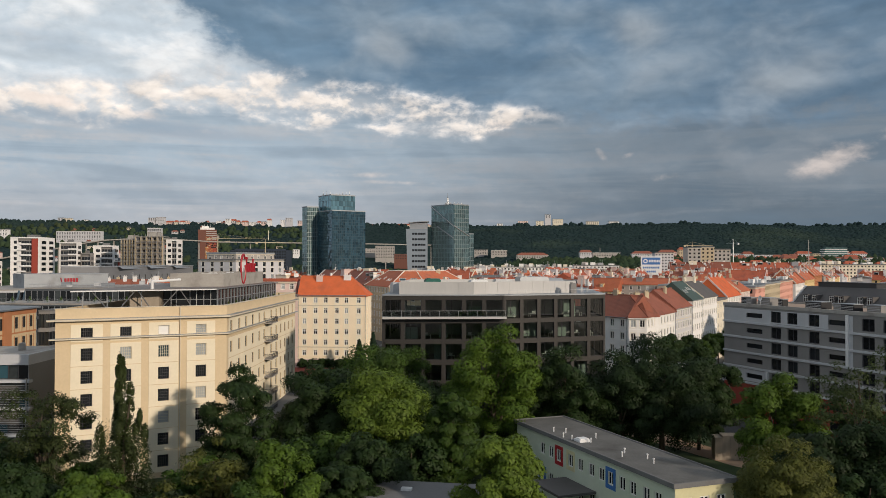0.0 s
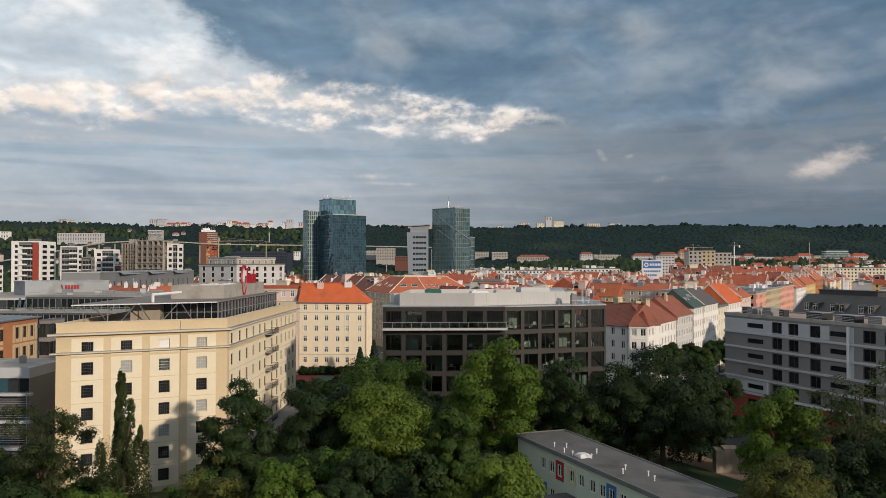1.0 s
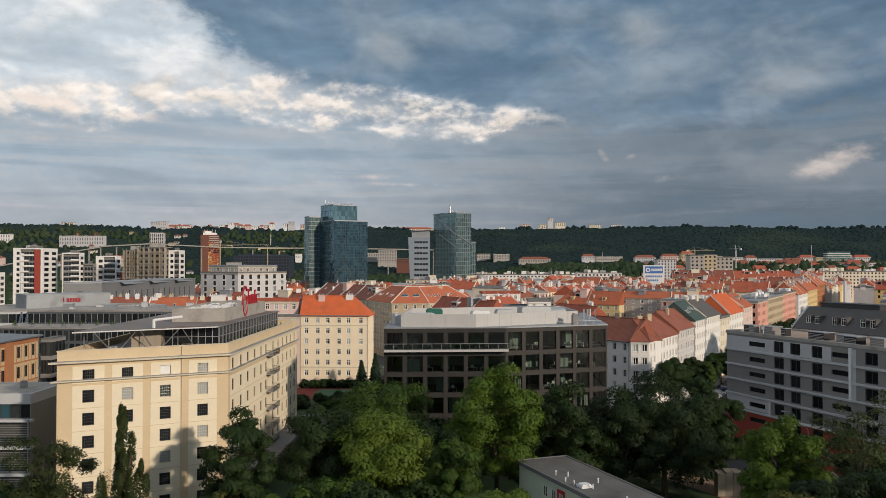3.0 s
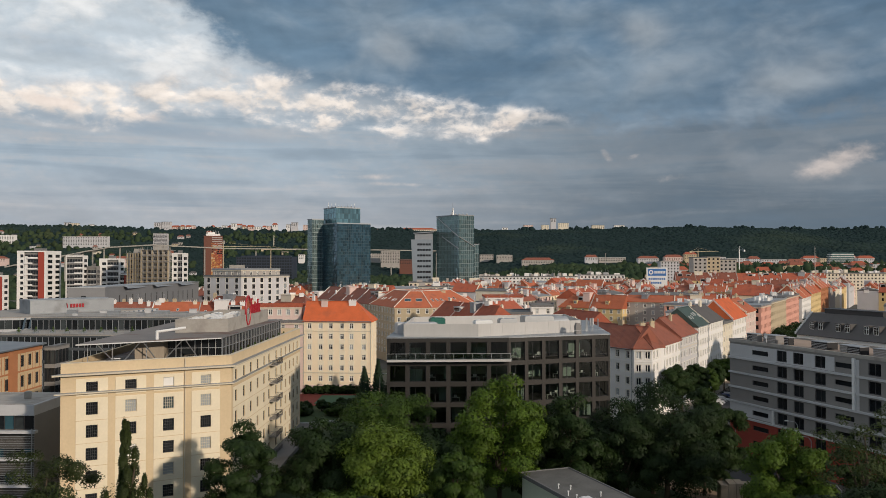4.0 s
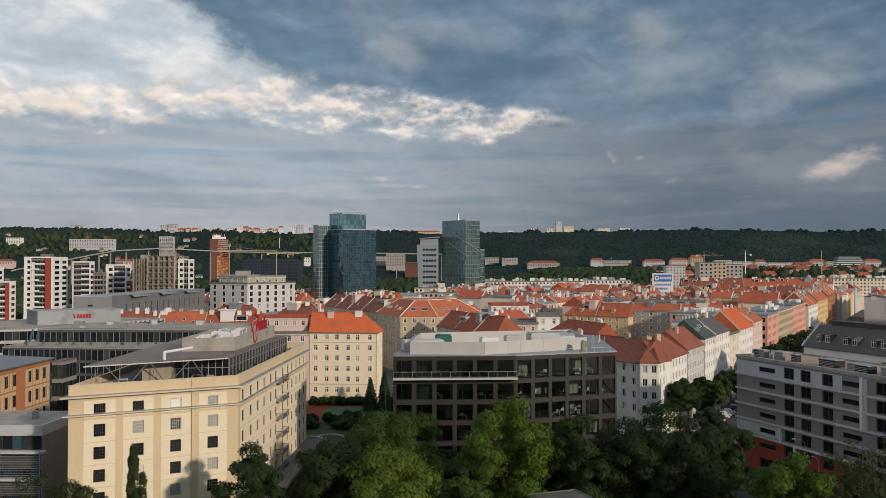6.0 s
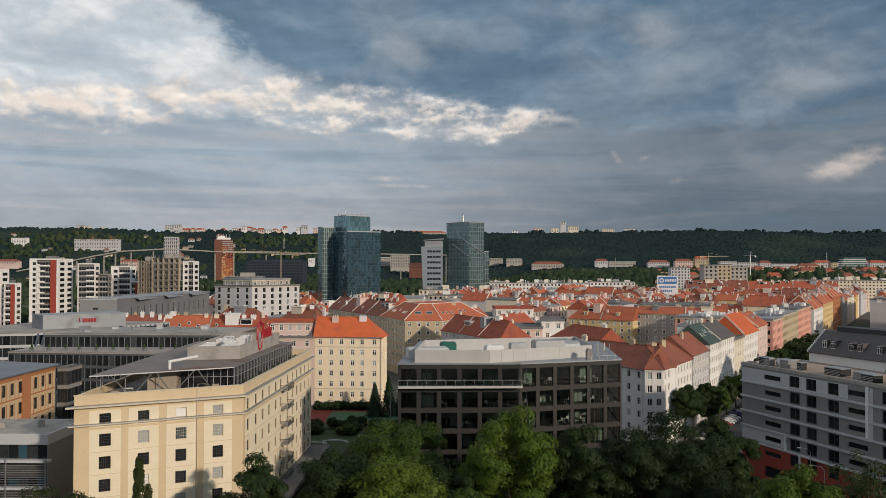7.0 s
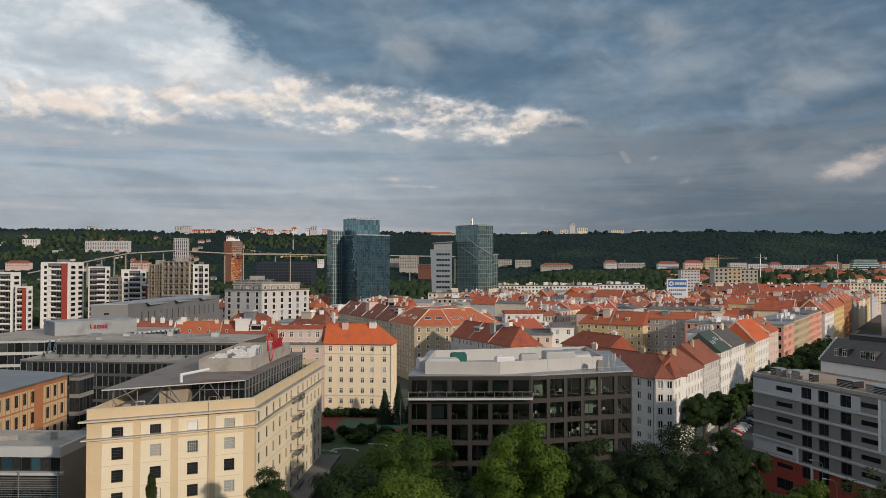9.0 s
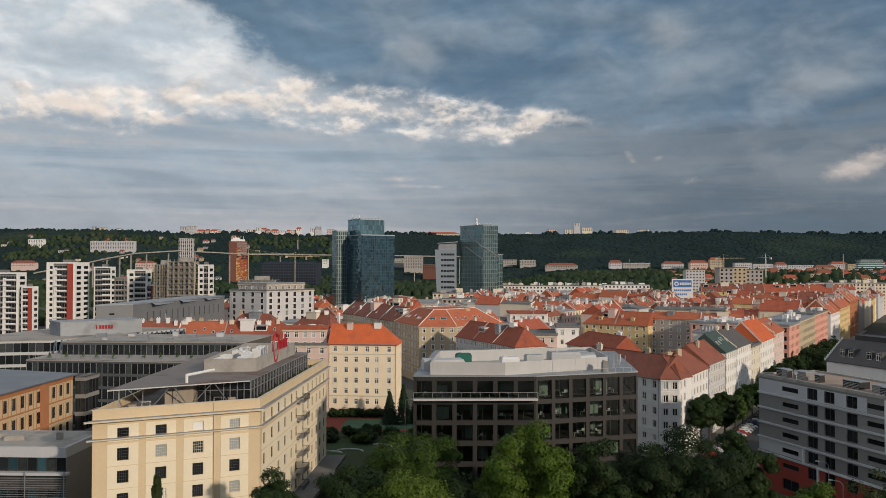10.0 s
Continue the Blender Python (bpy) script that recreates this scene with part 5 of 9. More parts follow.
poly_house([(46.4, 208.8), tuple(C2), st(27.5), st(27.5, 11.5), (43.0, 219.5)], 18.9, 5.0, 5.2, "white_wall", "tile_brown", 6, 3.25, 2.1, (0,), True,
           "white tenement on a street corner with a brown-red roof", (1.2, 1.8), style="casement", chimneys=((50.2, 216.5, 23.2, 1.6), (54.5, 224, 23.2, 1.4)), bays={1: 3.0})
row_house((29.0, 237.0), (46.2, 209.4), 11, 18.85, 23.8, "white_wall", "tile_brown", 6, 3.25, 9, near=True, sides=(False, False), label="white tenement wing with a brown-red roof", wsize=(1.2, 1.8), style="casement", chimneys=2)
row_house(st(27.6), st(47.5), 12, 19.7, 24.6, "grey_white", "tile_brown", 6, 3.3, 7, near=True, sides=(False, False), label="grey-white tenement in the street row", chimneys=1)
row_house(st(47.6), st(62), 12, 21.3, 26.3, "white_wall", "green_roof", 6, 3.4, 5, near=True, sides=(False, False), label="white tenement with a dark green roof and skylights", chimneys=0, lights=5)
row_house(st(62.1), st(84), 12, 21.5, 26.0, "white_wall", "slate", 6, 3.4, 7, sides=(False, False), label="white tenement with a dark roof", chimneys=2)
poly_house([st(84.1), st(100), st(100, 13), st(84.1, 13)], 19.5, 0, 0, "ivory", "felt", 5, 3.4, 3.2, (0, 3), False, "ivory house with a flat terrace roof", flat=True)
row_house(st(100.1), st(126), 13, 20.5, 26.8, "white_wall", "tile_bright", 5, 3.4, 8, sides=(True, False), label="white house with a bright orange roof", chimneys=2)
row_house(st(126.1), st(147), 13, 21.5, 26.0, "pale_pink", "tile", 6, 3.4, 6, sides=(False, False), label="pale pink tenement with an orange roof", chimneys=2)
poly_house([st(159), st(185), st(185, 40), st(159, 40)], 22.0, 0, 0, "pink", "zinc", 6, 3.4, 3.0, (0, 3), False, "salmon pink corner house with a metal roof", far=True, flat=True, frame_mat="frame_cream")
poly_house([st(185.1), st(232), st(232, 14), st(185.1, 14)], 22.6, 0, 0, "tan", "zinc", 6, 3.4, 3.0, (0,), False, "tan tenement with a flat metal roof", far=True, flat=True)
poly_house([st(232.1), st(280), st(280, 14), st(232.1, 14)], 23.0, 0, 0, "pink", "felt", 6, 3.4, 3.0, (0,), False, "pink tenement with a flat roof", far=True, flat=True)
row_house(st(292), st(335), 15, 21, 28, "white_wall", "tile", 5, 3.4, 12, far=True, label="white house with an orange roof further up the street")
row_house(st(335), st(390), 15, 22, 29, "ochre", "tile", 6, 3.4, 14, far=True, label="ochre tenement with an orange roof")
row_house(st(390), st(440), 15, 24, 31, "brick", "tile", 7, 3.4, 12, far=True, label="brown brick apartment house with balconies")


# ---- the grey banded apartment house ----
def grey_house():
    G1, dirv = Vector((61.0, 181.5)), Vector((0.3435, -0.9392))
    G2 = G1 + dirv * 62
    nrm = Vector((0.9392, 0.3435))
    P = [tuple(G1), tuple(G2), tuple(G2 + nrm * 15), tuple(G1 + nrm * 15)]
    t = thing("apartment_house", "grey apartment house with white ledges and a red base", "apartment building", (*G1, 0), turn=math.degrees(math.atan2(dirv.y, dirv.x)))
    I = Matrix.Identity(4)
    led = [20.1, 17.0, 13.9, 10.8, 7.7]
    tops = [23.3] + led
    holes = []
    slots, squares = [(7.0, 11.7), (29.0, 33.4), (46.5, 51.0)], [(14.2, 16.9), (18.7, 21.3), (24.2, 26.8), (36.5, 39.2), (41.0, 43.6), (54, 56.6)]
    for k, z in enumerate(tops):
        for a, b in slots:
            holes.append((a, b, z - 2.15, z - 1.2))
        for a, b in squares:
            holes.append((a, b, z - 2.75, z - 0.55))
    for a, b in squares + slots:
        holes.append((a, b, 1.2, 3.4))
    w = MB()
    wall_face(w, I, 62, 7.6, 23.3, [h for h in holes if h[2] > 7.6], 0.3)
    part("wall", (w, "grey_clad"), t, "mid grey rendered wall")
    w = MB()
    wall_face(w, I, 62, 0, 7.6, [h for h in holes if h[3] < 7.6], 0.3)
    part("base_wall", (w, "red_clad"), t, "red rendered base storeys")
    w = MB()
    for a, b in (((62, 0), (62, 15)), ((62, 15), (0, 15)), ((0, 15), (0, 0))):
        sx, sl = on_wall(a, b)
        wall_face(w, sx, sl, 0, 23.3, [])
    part("end_wall", (w, "grey_clad"), t)
    for a, b, z0, z1 in holes:
        put_window(t, I, a, z0, b - a, z1 - z0, "fixed" if z1 - z0 < 1.2 else "casement", "frame_dark", "glass", 0.2)
    for z in led:
        lb = MB()
        lb.box(-0.2, 62, -0.28, 0.0, z - 0.28, z + 0.12)
        part("ledge", (lb, "pale_clad"), t, "pale concrete ledge")
    for u0, u1, z0, z1 in ((0.0, 29.0, 20.3, 22.9), (0, 13, 8.0, 10.4), (33.6, 34.6, 13.9, 23.0), (0.0, 13.9, 20.2, 20.3)):
        lb = MB()
        hs = [h for h in holes if h[0] < u1 and h[1] > u0 and h[2] < z1 and h[3] > z0]
        m = Matrix.Translation((u0, -0.04, 0))
        wall_face(lb, m, u1 - u0, z0, z1, [(h[0] - u0, h[1] - u0, max(h[2], z0), min(h[3], z1)) for h in hs if h[0] > u0 and h[1] < u1], 0.05)
        part("pale_panel", (lb, "pale_clad"), t, "pale grey facade panel")
    fb = MB()
    for a, b, c, d in ((13.0, 13.4, 7.6, 10.5), (33.2, 33.8, 14.0, 23.2), (16.9, 17.3, 2.0, 7.7), (17.3, 34, 7.4, 7.75)):
        fb.box(a, b, -0.35, 0.0, c, d)
    part("white_frame", (fb, "white_metal"), t, "pale projecting frame")
    rf = MB()
    rf.box(-0.15, 62.1, -0.15, 15.1, 23.3, 23.55)
    for b in ((-0.15, 62.1, -0.15, 0.25), (-0.15, 62.1, 14.7, 15.1)):
        rf.box(*b, 23.55, 23.95)
    rf.box(-0.15, 0.25, 0.25, 14.7, 23.55, 23.95)
    part("roof", (rf, "concrete"), t, "flat concrete roof with a low parapet")
    gv = MB()
    gv.box(0.27, 62.0, 0.27, 14.68, 23.554, 23.62)
    part("roof_gravel", (gv, "gravel_tan"), t, "tan gravel on the flat roof")
    I2 = t.matrix_basis
    for u, y, wd, d, h, mt in ((3.2, 3.6, 2.0, 1.8, 1.5, "black"), (5.5, 2.6, 1.5, 1.4, 1.6, "grey_clad"), (9.0, 4.0, 3.6, 2.6, 1.6, "grey_clad"), (13.6, 3.6, 1.2, 1.4, 1.5, "black"), (22.0, 4.5, 4.0, 2.6, 1.4, "black"),
                               (28.4, 4.5, 3.0, 2.4, 1.3, "grey_clad"), (31.5, 3.0, 2.8, 2.2, 1.4, "black"), (36.5, 4, 3, 2.4, 1.4, "grey_clad")):
        ru = thing("roof_unit", "boxy ventilation unit on the flat roof", "roof plant", group="units on the grey house's roof")
        ru.matrix_basis = I2 @ Matrix.Translation((u, y, 23.55))
        b = MB()
        b.box(-wd / 2, wd / 2, -d / 2, d / 2, 0, h)
        part("housing", (b, mt), ru)
        b = MB()
        b.box(-wd / 2 - 0.1, wd / 2 + 0.1, -d / 2 - 0.1, d / 2 + 0.1, h + 0.004, h + 0.12)
        part("cap", (b, "zinc"), ru)
        for k in range(4):
            b = MB()
            b.box(-wd / 2 + 0.1, wd / 2 - 0.1, -d / 2 - 0.05, -d / 2 - 0.004, 0.2 + k * h / 5, 0.3 + k * h / 5)
            part("slat", (b, "steel"), ru)
    b = MB()
    n = 14
    for k in range(n):
        a0, a1 = k * math.tau / n, (k + 1) * math.tau / n
        b.face(((0, 0.18, 1.6), (0.55 * math.cos(a1), 0, 1.6 + 0.55 * math.sin(a1)), (0.55 * math.cos(a0), 0, 1.6 + 0.55 * math.sin(a0))))
        b.face(((0, 0.20, 1.6), (0.55 * math.cos(a0), 0.02, 1.6 + 0.55 * math.sin(a0)), (0.55 * math.cos(a1), 0.02, 1.6 + 0.55 * math.sin(a1))))
    b.tube((0, 0.2, 0), (0, 0.2, 1.6), 0.05, n=6)
    single("satellite_dish", (b, "white_metal"), "white satellite dish on the flat roof", "dish", m=I2 @ Matrix.Translation((9.2, 1.6, 23.55)))


grey_house()


# ---- the long slate-roofed hall behind it ----
def slate_hall():
    a, d = Vector((102.7, 247.0)), Vector((0.371, -0.9285))
    n = Vector((0.9285, 0.371))
    b = a + d * 75
    t = thing("slate_hall", "white hall with a steep dark slate roof and paired roof windows", "building", (*a, 0), turn=math.degrees(math.atan2(d.y, d.x)))
    w = MB()
    for q in (((0, 0), (75, 0)), ((75, 0), (75, 18)), ((75, 18), (0, 18)), ((0, 18), (0, 0))):
        sx, sl = on_wall(*q)
        wall_face(w, sx, sl, 0, 19.5, [])
    w.face(((0, 0, 19.5), (0, 6.2, 25.4), (0, 11.8, 25.4), (0, 18, 19.5)))
    part("wall", (w, "white_wall"), t, "white rendered wall")
    r = MB()
    r.face(((-0.1, -0.5, 19.4), (75, -0.5, 19.4), (75, 6.2, 25.5), (-0.1, 6.2, 25.5)))
    r.face(((-0.1, 6.2, 25.5), (75, 6.2, 25.5), (75, 11.8, 25.5), (-0.1, 11.8, 25.5)))
    r.face(((75, 18.5, 19.4), (-0.1, 18.5, 19.4), (-0.1, 11.8, 25.5), (75, 11.8, 25.5)))
    r.face(((-0.1, -0.5, 19.2), (75, -0.5, 19.2), (75, -0.5, 19.4), (-0.1, -0.5, 19.4)))
    part("roof", (r, "slate"), t, "steep dark slate roof")
    l = MB()
    l.box(4, 24, 6.6, 11.4, 25.5, 26.7)
    l.box(3.7, 24.3, 6.3, 11.7, 26.7, 26.9)
    part("lantern", (l, "frame_dark"), t, "long dark roof lantern")
    edge = MB()
    for k in range(12):
        edge.box(-0.35, 0.05, -0.5 + k * 0.56, 0.1 + k * 0.56, 19.4 + k * 0.51, 20.15 + k * 0.51)
    part("gable_edge", (edge, "white_wall"), t, "stepped white gable edge")
    for k in range(14):
        u = 4.5 + k * 4.7 - (k % 2) * 1.6
        db = MB()
        db.box(u - 0.95, u + 0.95, 1.3, 4.6, 20.6, 23.2)
        db.box(u - 1.05, u + 1.05, 1.15, 5.0, 23.2, 23.32)
        o = part("dormer", (db, "slate"), t, "slate-clad upright dormer")
        small_window(o, Matrix.Identity(4), u - 0.8, 21.0, 1.6, 2.1, "tenement", "frame_white", "glass", 1.24)
    return t


slate_hall()


# ---- the nursery school ----
def nursery():
    K1, K3 = Vector((11.1, 124.0)), Vector((24.5, 88.9))
    d = (K3 - K1).normalized()
    t = thing("nursery_school", "low mint-green nursery school with a flat grey roof", "school", (*K1, 0), turn=math.degrees(math.atan2(d.y, d.x)))
    I = Matrix.Identity(4)
    L, W, H = 37.6, 7.6, 9.0
    us = [7.3, 9.7, 12.0, 15.1, 17.5, 20.2, 22.5, 24.6, 27.0, 29.2, 31.8, 34.0]
    rows = [(6.1, 7.7), (2.4, 4.0)]
    holes = [(u, u + 1.25, a, b) for u in us for a, b in rows]
    w = MB()
    wall_face(w, I, L, 0, H, holes, 0.2)
    for q in (((L, W), (0, W)), ((0, W), (0, 0))):
        sx, sl = on_wall(*q)
        wall_face(w, sx, sl, 0, H, [])
    part("wall", (w, "mint"), t, "pale mint rendered wall")
    for u, u1, a, b in holes:
        put_window(t, I, u, a, 1.25, b - a, "casement", "frame_white", "glass", 0.1)
    for u, z0, z1, mt in ((12.0, 6.1, 7.7, "red_paint"), (15.1, 6.1, 7.7, "yellow"), (24.6, 6.1, 7.7, "blue_paint"), (7.3, 2.4, 4.0, "blue_paint"), (27.0, 2.4, 4.0, "red_paint")):
        b = MB()
        for c in ((u - 0.45, u + 1.7, z0 - 0.5, z0), (u - 0.45, u + 1.7, z1, z1 + 0.45), (u - 0.45, u, z0, z1), (u + 1.25, u + 1.7, z0, z1)):
            b.box(c[0], c[1], -0.05, 0.02, c[2], c[3])
        part("window_surround", (b, mt), t, "brightly painted window surround")
    ex, el_ = on_wall((L, 0), (L, W))
    e = MB()
    eh = [(u, u + 1.2, a, b) for u in (1.0, 3.2, 5.4) for a, b in rows]
    wall_face(e, ex, el_, 0, H, eh, 0.2)
    part("end_wall", (e, "yellow"), t, "yellow rendered end wall")
    for u, u1, a, b in eh:
        put_window(t, ex, u, a, 1.2, b - a, "casement", "frame_white", "glass", 0.1)
    r = MB()
    r.box(-0.35, L + 0.35, -0.35, W + 0.35, H, H + 0.3)
    part("roof", (r, "felt_dark"), t, "flat felt roof")
    ed = MB()
    for c in ((-0.4, L + 0.4, -0.4, -0.2), (-0.4, L + 0.4, W + 0.2, W + 0.4), (-0.4, -0.2, -0.2, W + 0.2), (L + 0.2, L + 0.4, -0.2, W + 0.2)):
        ed.box(*c, H - 0.12, H + 0.42)
    part("roof_edge", (ed, "felt"), t, "dull grey roof edge")
    m = t.matrix_basis
    vb = MB()
    vb.tube((0, 0, 0), (0, 0, 0.5), 0.08, n=8)
    vb.tube((0, 0, 0.5), (0, 0, 0.64), 0.12, n=8)
    vme = vb.mesh("vent_pipe", "white_metal")
    for u, y in ((9.3, 1.0), (10.5, 2.2), (12.9, 0.5), (14.8, 0.7), (17.2, 2.1), (14.8, 4.3), (25.2, 1.6), (23.6, 3.0), (27.2, 3.8), (29.3, 3.2)):
        single("vent_pipe", vme, "short white roof vent pipe", "vent", "vents on the nursery roof", m=m @ Matrix.Translation((u, y, H + 0.3)))
    b = MB()
    b.box(-0.8, 0.8, -0.8, 0.8, 0, 0.3)
    b.box(-0.6, 0.6, -0.6, 0.6, 0.3, 0.45)
    single("roof_hatch", (b, "white_metal"), "pale square roof hatch on the nursery", "hatch", m=m @ Matrix.Translation((15.9, 1.6, H + 0.3)))
    # low annexe in front
    an = thing("nursery_annexe", "low annexe with a flat grey felt roof", "school", (-1.5, 95.5, 0), turn=-10)
    b = MB()
    b.box(-9, 6, -5, 5, 0, 6.0)
    part("wall", (b, "mint"), an)
    b = MB()
    b.box(-9.4, 6.4, -5.4, 5.4, 6.0, 6.3)
    part("roof", (b, "felt"), an, "flat felt roof")
    b = MB()
    b.box(-3.4, -2.2, 1.0, 1.8, 6.3, 6.6)
    part("roof_hatch", (b, "white_metal"), an)
    cn = MB()
    cn.box(14.5, 22.0, -5.2, -0.05, 4.2, 4.5)
    o = part("canopy", (cn, "slate"), t, "dark entrance canopy")


nursery()

# shed and sandy path in the park
shed = thing("shed", "grey boarded shed with upright panels in the park", "shed", (45.0, 138.6, 0), turn=-6)
for k in range(5):
    b = MB()
    b.box(k * 1.25, k * 1.25 + 1.18, 0, 3.0, 0, 3.7 + (0.3 if k in (1, 2) else 0))
    part("panel", (b, "timber"), shed)
    b = MB()
    b.box(k * 1.25 + 0.3, k * 1.25 + 0.36, -0.04, -0.004, 0, 3.6)
    part("batten", (b, "timber"), shed)
flat_sheet("path", [(30, 166), (39, 151), (46.5, 135), (52, 127), (55.5, 130), (50.5, 140), (44, 156), (35, 170)], 0.06, "sand", "sandy park path", "path")
flat_sheet("path", [(50, 108), (66, 96), (68, 98.5), (52, 111)], 0.06, "paving", "pale paved path beside the lawn", "path")
flat_sheet("street", [st(-30, -3.5), st(-30, -15), st(470, -15), st(470, -3.5)], 0.05, "asphalt", "asphalt street between the houses", "road")
flat_sheet("pavement", [st(-12, -0.1), st(-12, -3.3), st(470, -3.3), st(470, -0.1)], 0.17, "paving", "concrete pavement along the houses", "pavement")
flat_sheet("sports_court", [(-50, 236), (-12, 236), (-12, 257), (-50, 257)], 0.05, "court_red", "red sports court", "court")
flat_sheet("playing_field", [(-38, 239), (-14, 239), (-14, 254), (-38, 254)], 0.09, "court_green", "green playing surface in the red court", "court")
b = MB()
b.box(-50, -20, 257.5, 257.8, 0, 2.6)
single("court_wall", (b, "pale_pink"), "low pink wall beside the sports court", "wall", kind="structure")
# ---- trees ----
def tree(x, y, top, r, leaf_mat="mid", kind="round", label="", clear=0.10, dense=1.0, leaf=0.27, z=0.0, seed=None):
    rng = np.random.default_rng(seed if seed is not None else int(abs(x) * 131 + abs(y) * 17) + 3)
    t = thing("tree", label or "leafy deciduous tree with a full green crown", "tree", (x, y, z))
    z0 = top * clear
    crown, lobes = crown_mesh(rng, r * 1.08, top * 1.04 - z0, z0, kind, leafs[leaf_mat], dense, leaf)
    part("crown", crown, t)
    part("trunk", trunk_mesh(rng, top * 0.9, lobes, 0.06 * r + 0.10), t)
    return t


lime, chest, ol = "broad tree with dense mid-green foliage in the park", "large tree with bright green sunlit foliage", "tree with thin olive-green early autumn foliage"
dk = "tall tree with dense foliage, its leaf colour darkened for shade"
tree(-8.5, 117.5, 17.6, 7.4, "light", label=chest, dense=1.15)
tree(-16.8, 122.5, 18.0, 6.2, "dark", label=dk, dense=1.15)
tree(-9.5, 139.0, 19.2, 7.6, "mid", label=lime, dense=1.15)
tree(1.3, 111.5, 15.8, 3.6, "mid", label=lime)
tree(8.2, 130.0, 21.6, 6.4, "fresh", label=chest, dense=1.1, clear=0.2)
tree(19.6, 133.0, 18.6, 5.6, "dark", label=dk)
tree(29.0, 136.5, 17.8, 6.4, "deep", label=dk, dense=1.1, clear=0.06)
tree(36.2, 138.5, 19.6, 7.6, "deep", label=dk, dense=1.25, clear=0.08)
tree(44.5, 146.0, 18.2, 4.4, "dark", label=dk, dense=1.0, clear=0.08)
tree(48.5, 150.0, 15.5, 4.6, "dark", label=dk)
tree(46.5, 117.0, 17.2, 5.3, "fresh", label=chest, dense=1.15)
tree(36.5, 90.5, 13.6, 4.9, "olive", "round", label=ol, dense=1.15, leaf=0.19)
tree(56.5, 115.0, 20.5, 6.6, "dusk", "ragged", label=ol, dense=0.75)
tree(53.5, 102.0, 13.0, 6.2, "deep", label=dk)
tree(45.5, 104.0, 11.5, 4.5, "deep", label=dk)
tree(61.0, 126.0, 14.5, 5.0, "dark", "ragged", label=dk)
tree(-38.2, 100.5, 21.2, 4.3, "dusk", "poplar", "slender columnar poplar with dark foliage", clear=0.06, leaf=0.19, dense=2.3)
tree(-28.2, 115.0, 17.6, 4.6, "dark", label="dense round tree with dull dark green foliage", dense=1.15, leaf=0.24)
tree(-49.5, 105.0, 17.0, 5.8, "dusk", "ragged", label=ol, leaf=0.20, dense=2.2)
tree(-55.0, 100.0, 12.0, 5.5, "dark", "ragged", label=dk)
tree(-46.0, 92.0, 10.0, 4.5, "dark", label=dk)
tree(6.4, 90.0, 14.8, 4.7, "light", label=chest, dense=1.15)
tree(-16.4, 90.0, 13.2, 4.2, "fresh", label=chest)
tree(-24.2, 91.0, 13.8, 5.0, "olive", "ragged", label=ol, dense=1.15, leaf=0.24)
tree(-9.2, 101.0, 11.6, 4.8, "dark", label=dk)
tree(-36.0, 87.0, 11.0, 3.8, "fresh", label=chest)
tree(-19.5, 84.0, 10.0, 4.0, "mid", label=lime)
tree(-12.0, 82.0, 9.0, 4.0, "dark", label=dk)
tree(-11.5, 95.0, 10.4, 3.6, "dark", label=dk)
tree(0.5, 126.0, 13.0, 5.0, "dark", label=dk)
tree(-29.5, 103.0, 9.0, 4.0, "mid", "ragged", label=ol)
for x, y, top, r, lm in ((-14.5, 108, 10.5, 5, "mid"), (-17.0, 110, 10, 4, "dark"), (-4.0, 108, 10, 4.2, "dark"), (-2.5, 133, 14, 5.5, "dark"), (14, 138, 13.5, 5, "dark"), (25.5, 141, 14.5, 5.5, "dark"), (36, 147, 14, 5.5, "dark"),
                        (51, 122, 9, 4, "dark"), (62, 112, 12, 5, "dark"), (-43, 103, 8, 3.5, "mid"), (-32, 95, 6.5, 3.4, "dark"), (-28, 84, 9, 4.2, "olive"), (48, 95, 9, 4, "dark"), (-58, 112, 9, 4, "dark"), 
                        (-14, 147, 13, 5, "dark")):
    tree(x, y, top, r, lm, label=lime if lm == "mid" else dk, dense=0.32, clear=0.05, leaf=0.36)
for x, y, top, r in ((57.6, 214.0, 13.4, 4.0), (68.0, 229.0, 12.0, 3.4), (61.6, 220.5, 11.5, 2.9)):
    tree(x, y, top, r, "dark", label="street tree with dark foliage beside the tenements", clear=0.40)
for x, y, top in ((87.5, 213, 19.6), (90.5, 207, 20.0), (93.5, 200.5, 20.4), (97.5, 192, 20.6), (101, 184, 20.8)):
    tree(x, y, top, 3.6, "mid", label="tall green trees in the yard between the two houses", clear=0.3, dense=0.4, leaf=0.3)
for x, y, top, r in ((103, 285, 12, 4.2), (110, 298, 12.5, 4.5), (119, 314, 13, 4.4), (128, 330, 12, 4.2), (138, 349, 13, 4.5), (150, 370, 13, 5), (163, 392, 12, 5), (176, 415, 13, 5), (132, 318, 14, 5), (143, 339, 14, 5.5)):
    tree(x, y, top, r, "dark", label="street tree with dark foliage further up the street", dense=0.28, leaf=0.42)
for x, y, top in ((-24.4, 246.5, 10.2), (-20.4, 247.2, 12.4), (-16.6, 248.5, 9.4)):
    tree(x, y, top, 3.2, "fir", "fir", "dark conifer beside the sports court", clear=0.06, leaf=0.4)
for k in range(30):
    x, y = rnd.uniform(-42, -10), rnd.uniform(219, 231)
    tree(x, y, rnd.uniform(1.6, 3.2), rnd.uniform(1.3, 2.2), rnd.choice(("dark", "mid")), label="rounded garden shrub beside the court", clear=0.1, dense=0.15, leaf=0.32)
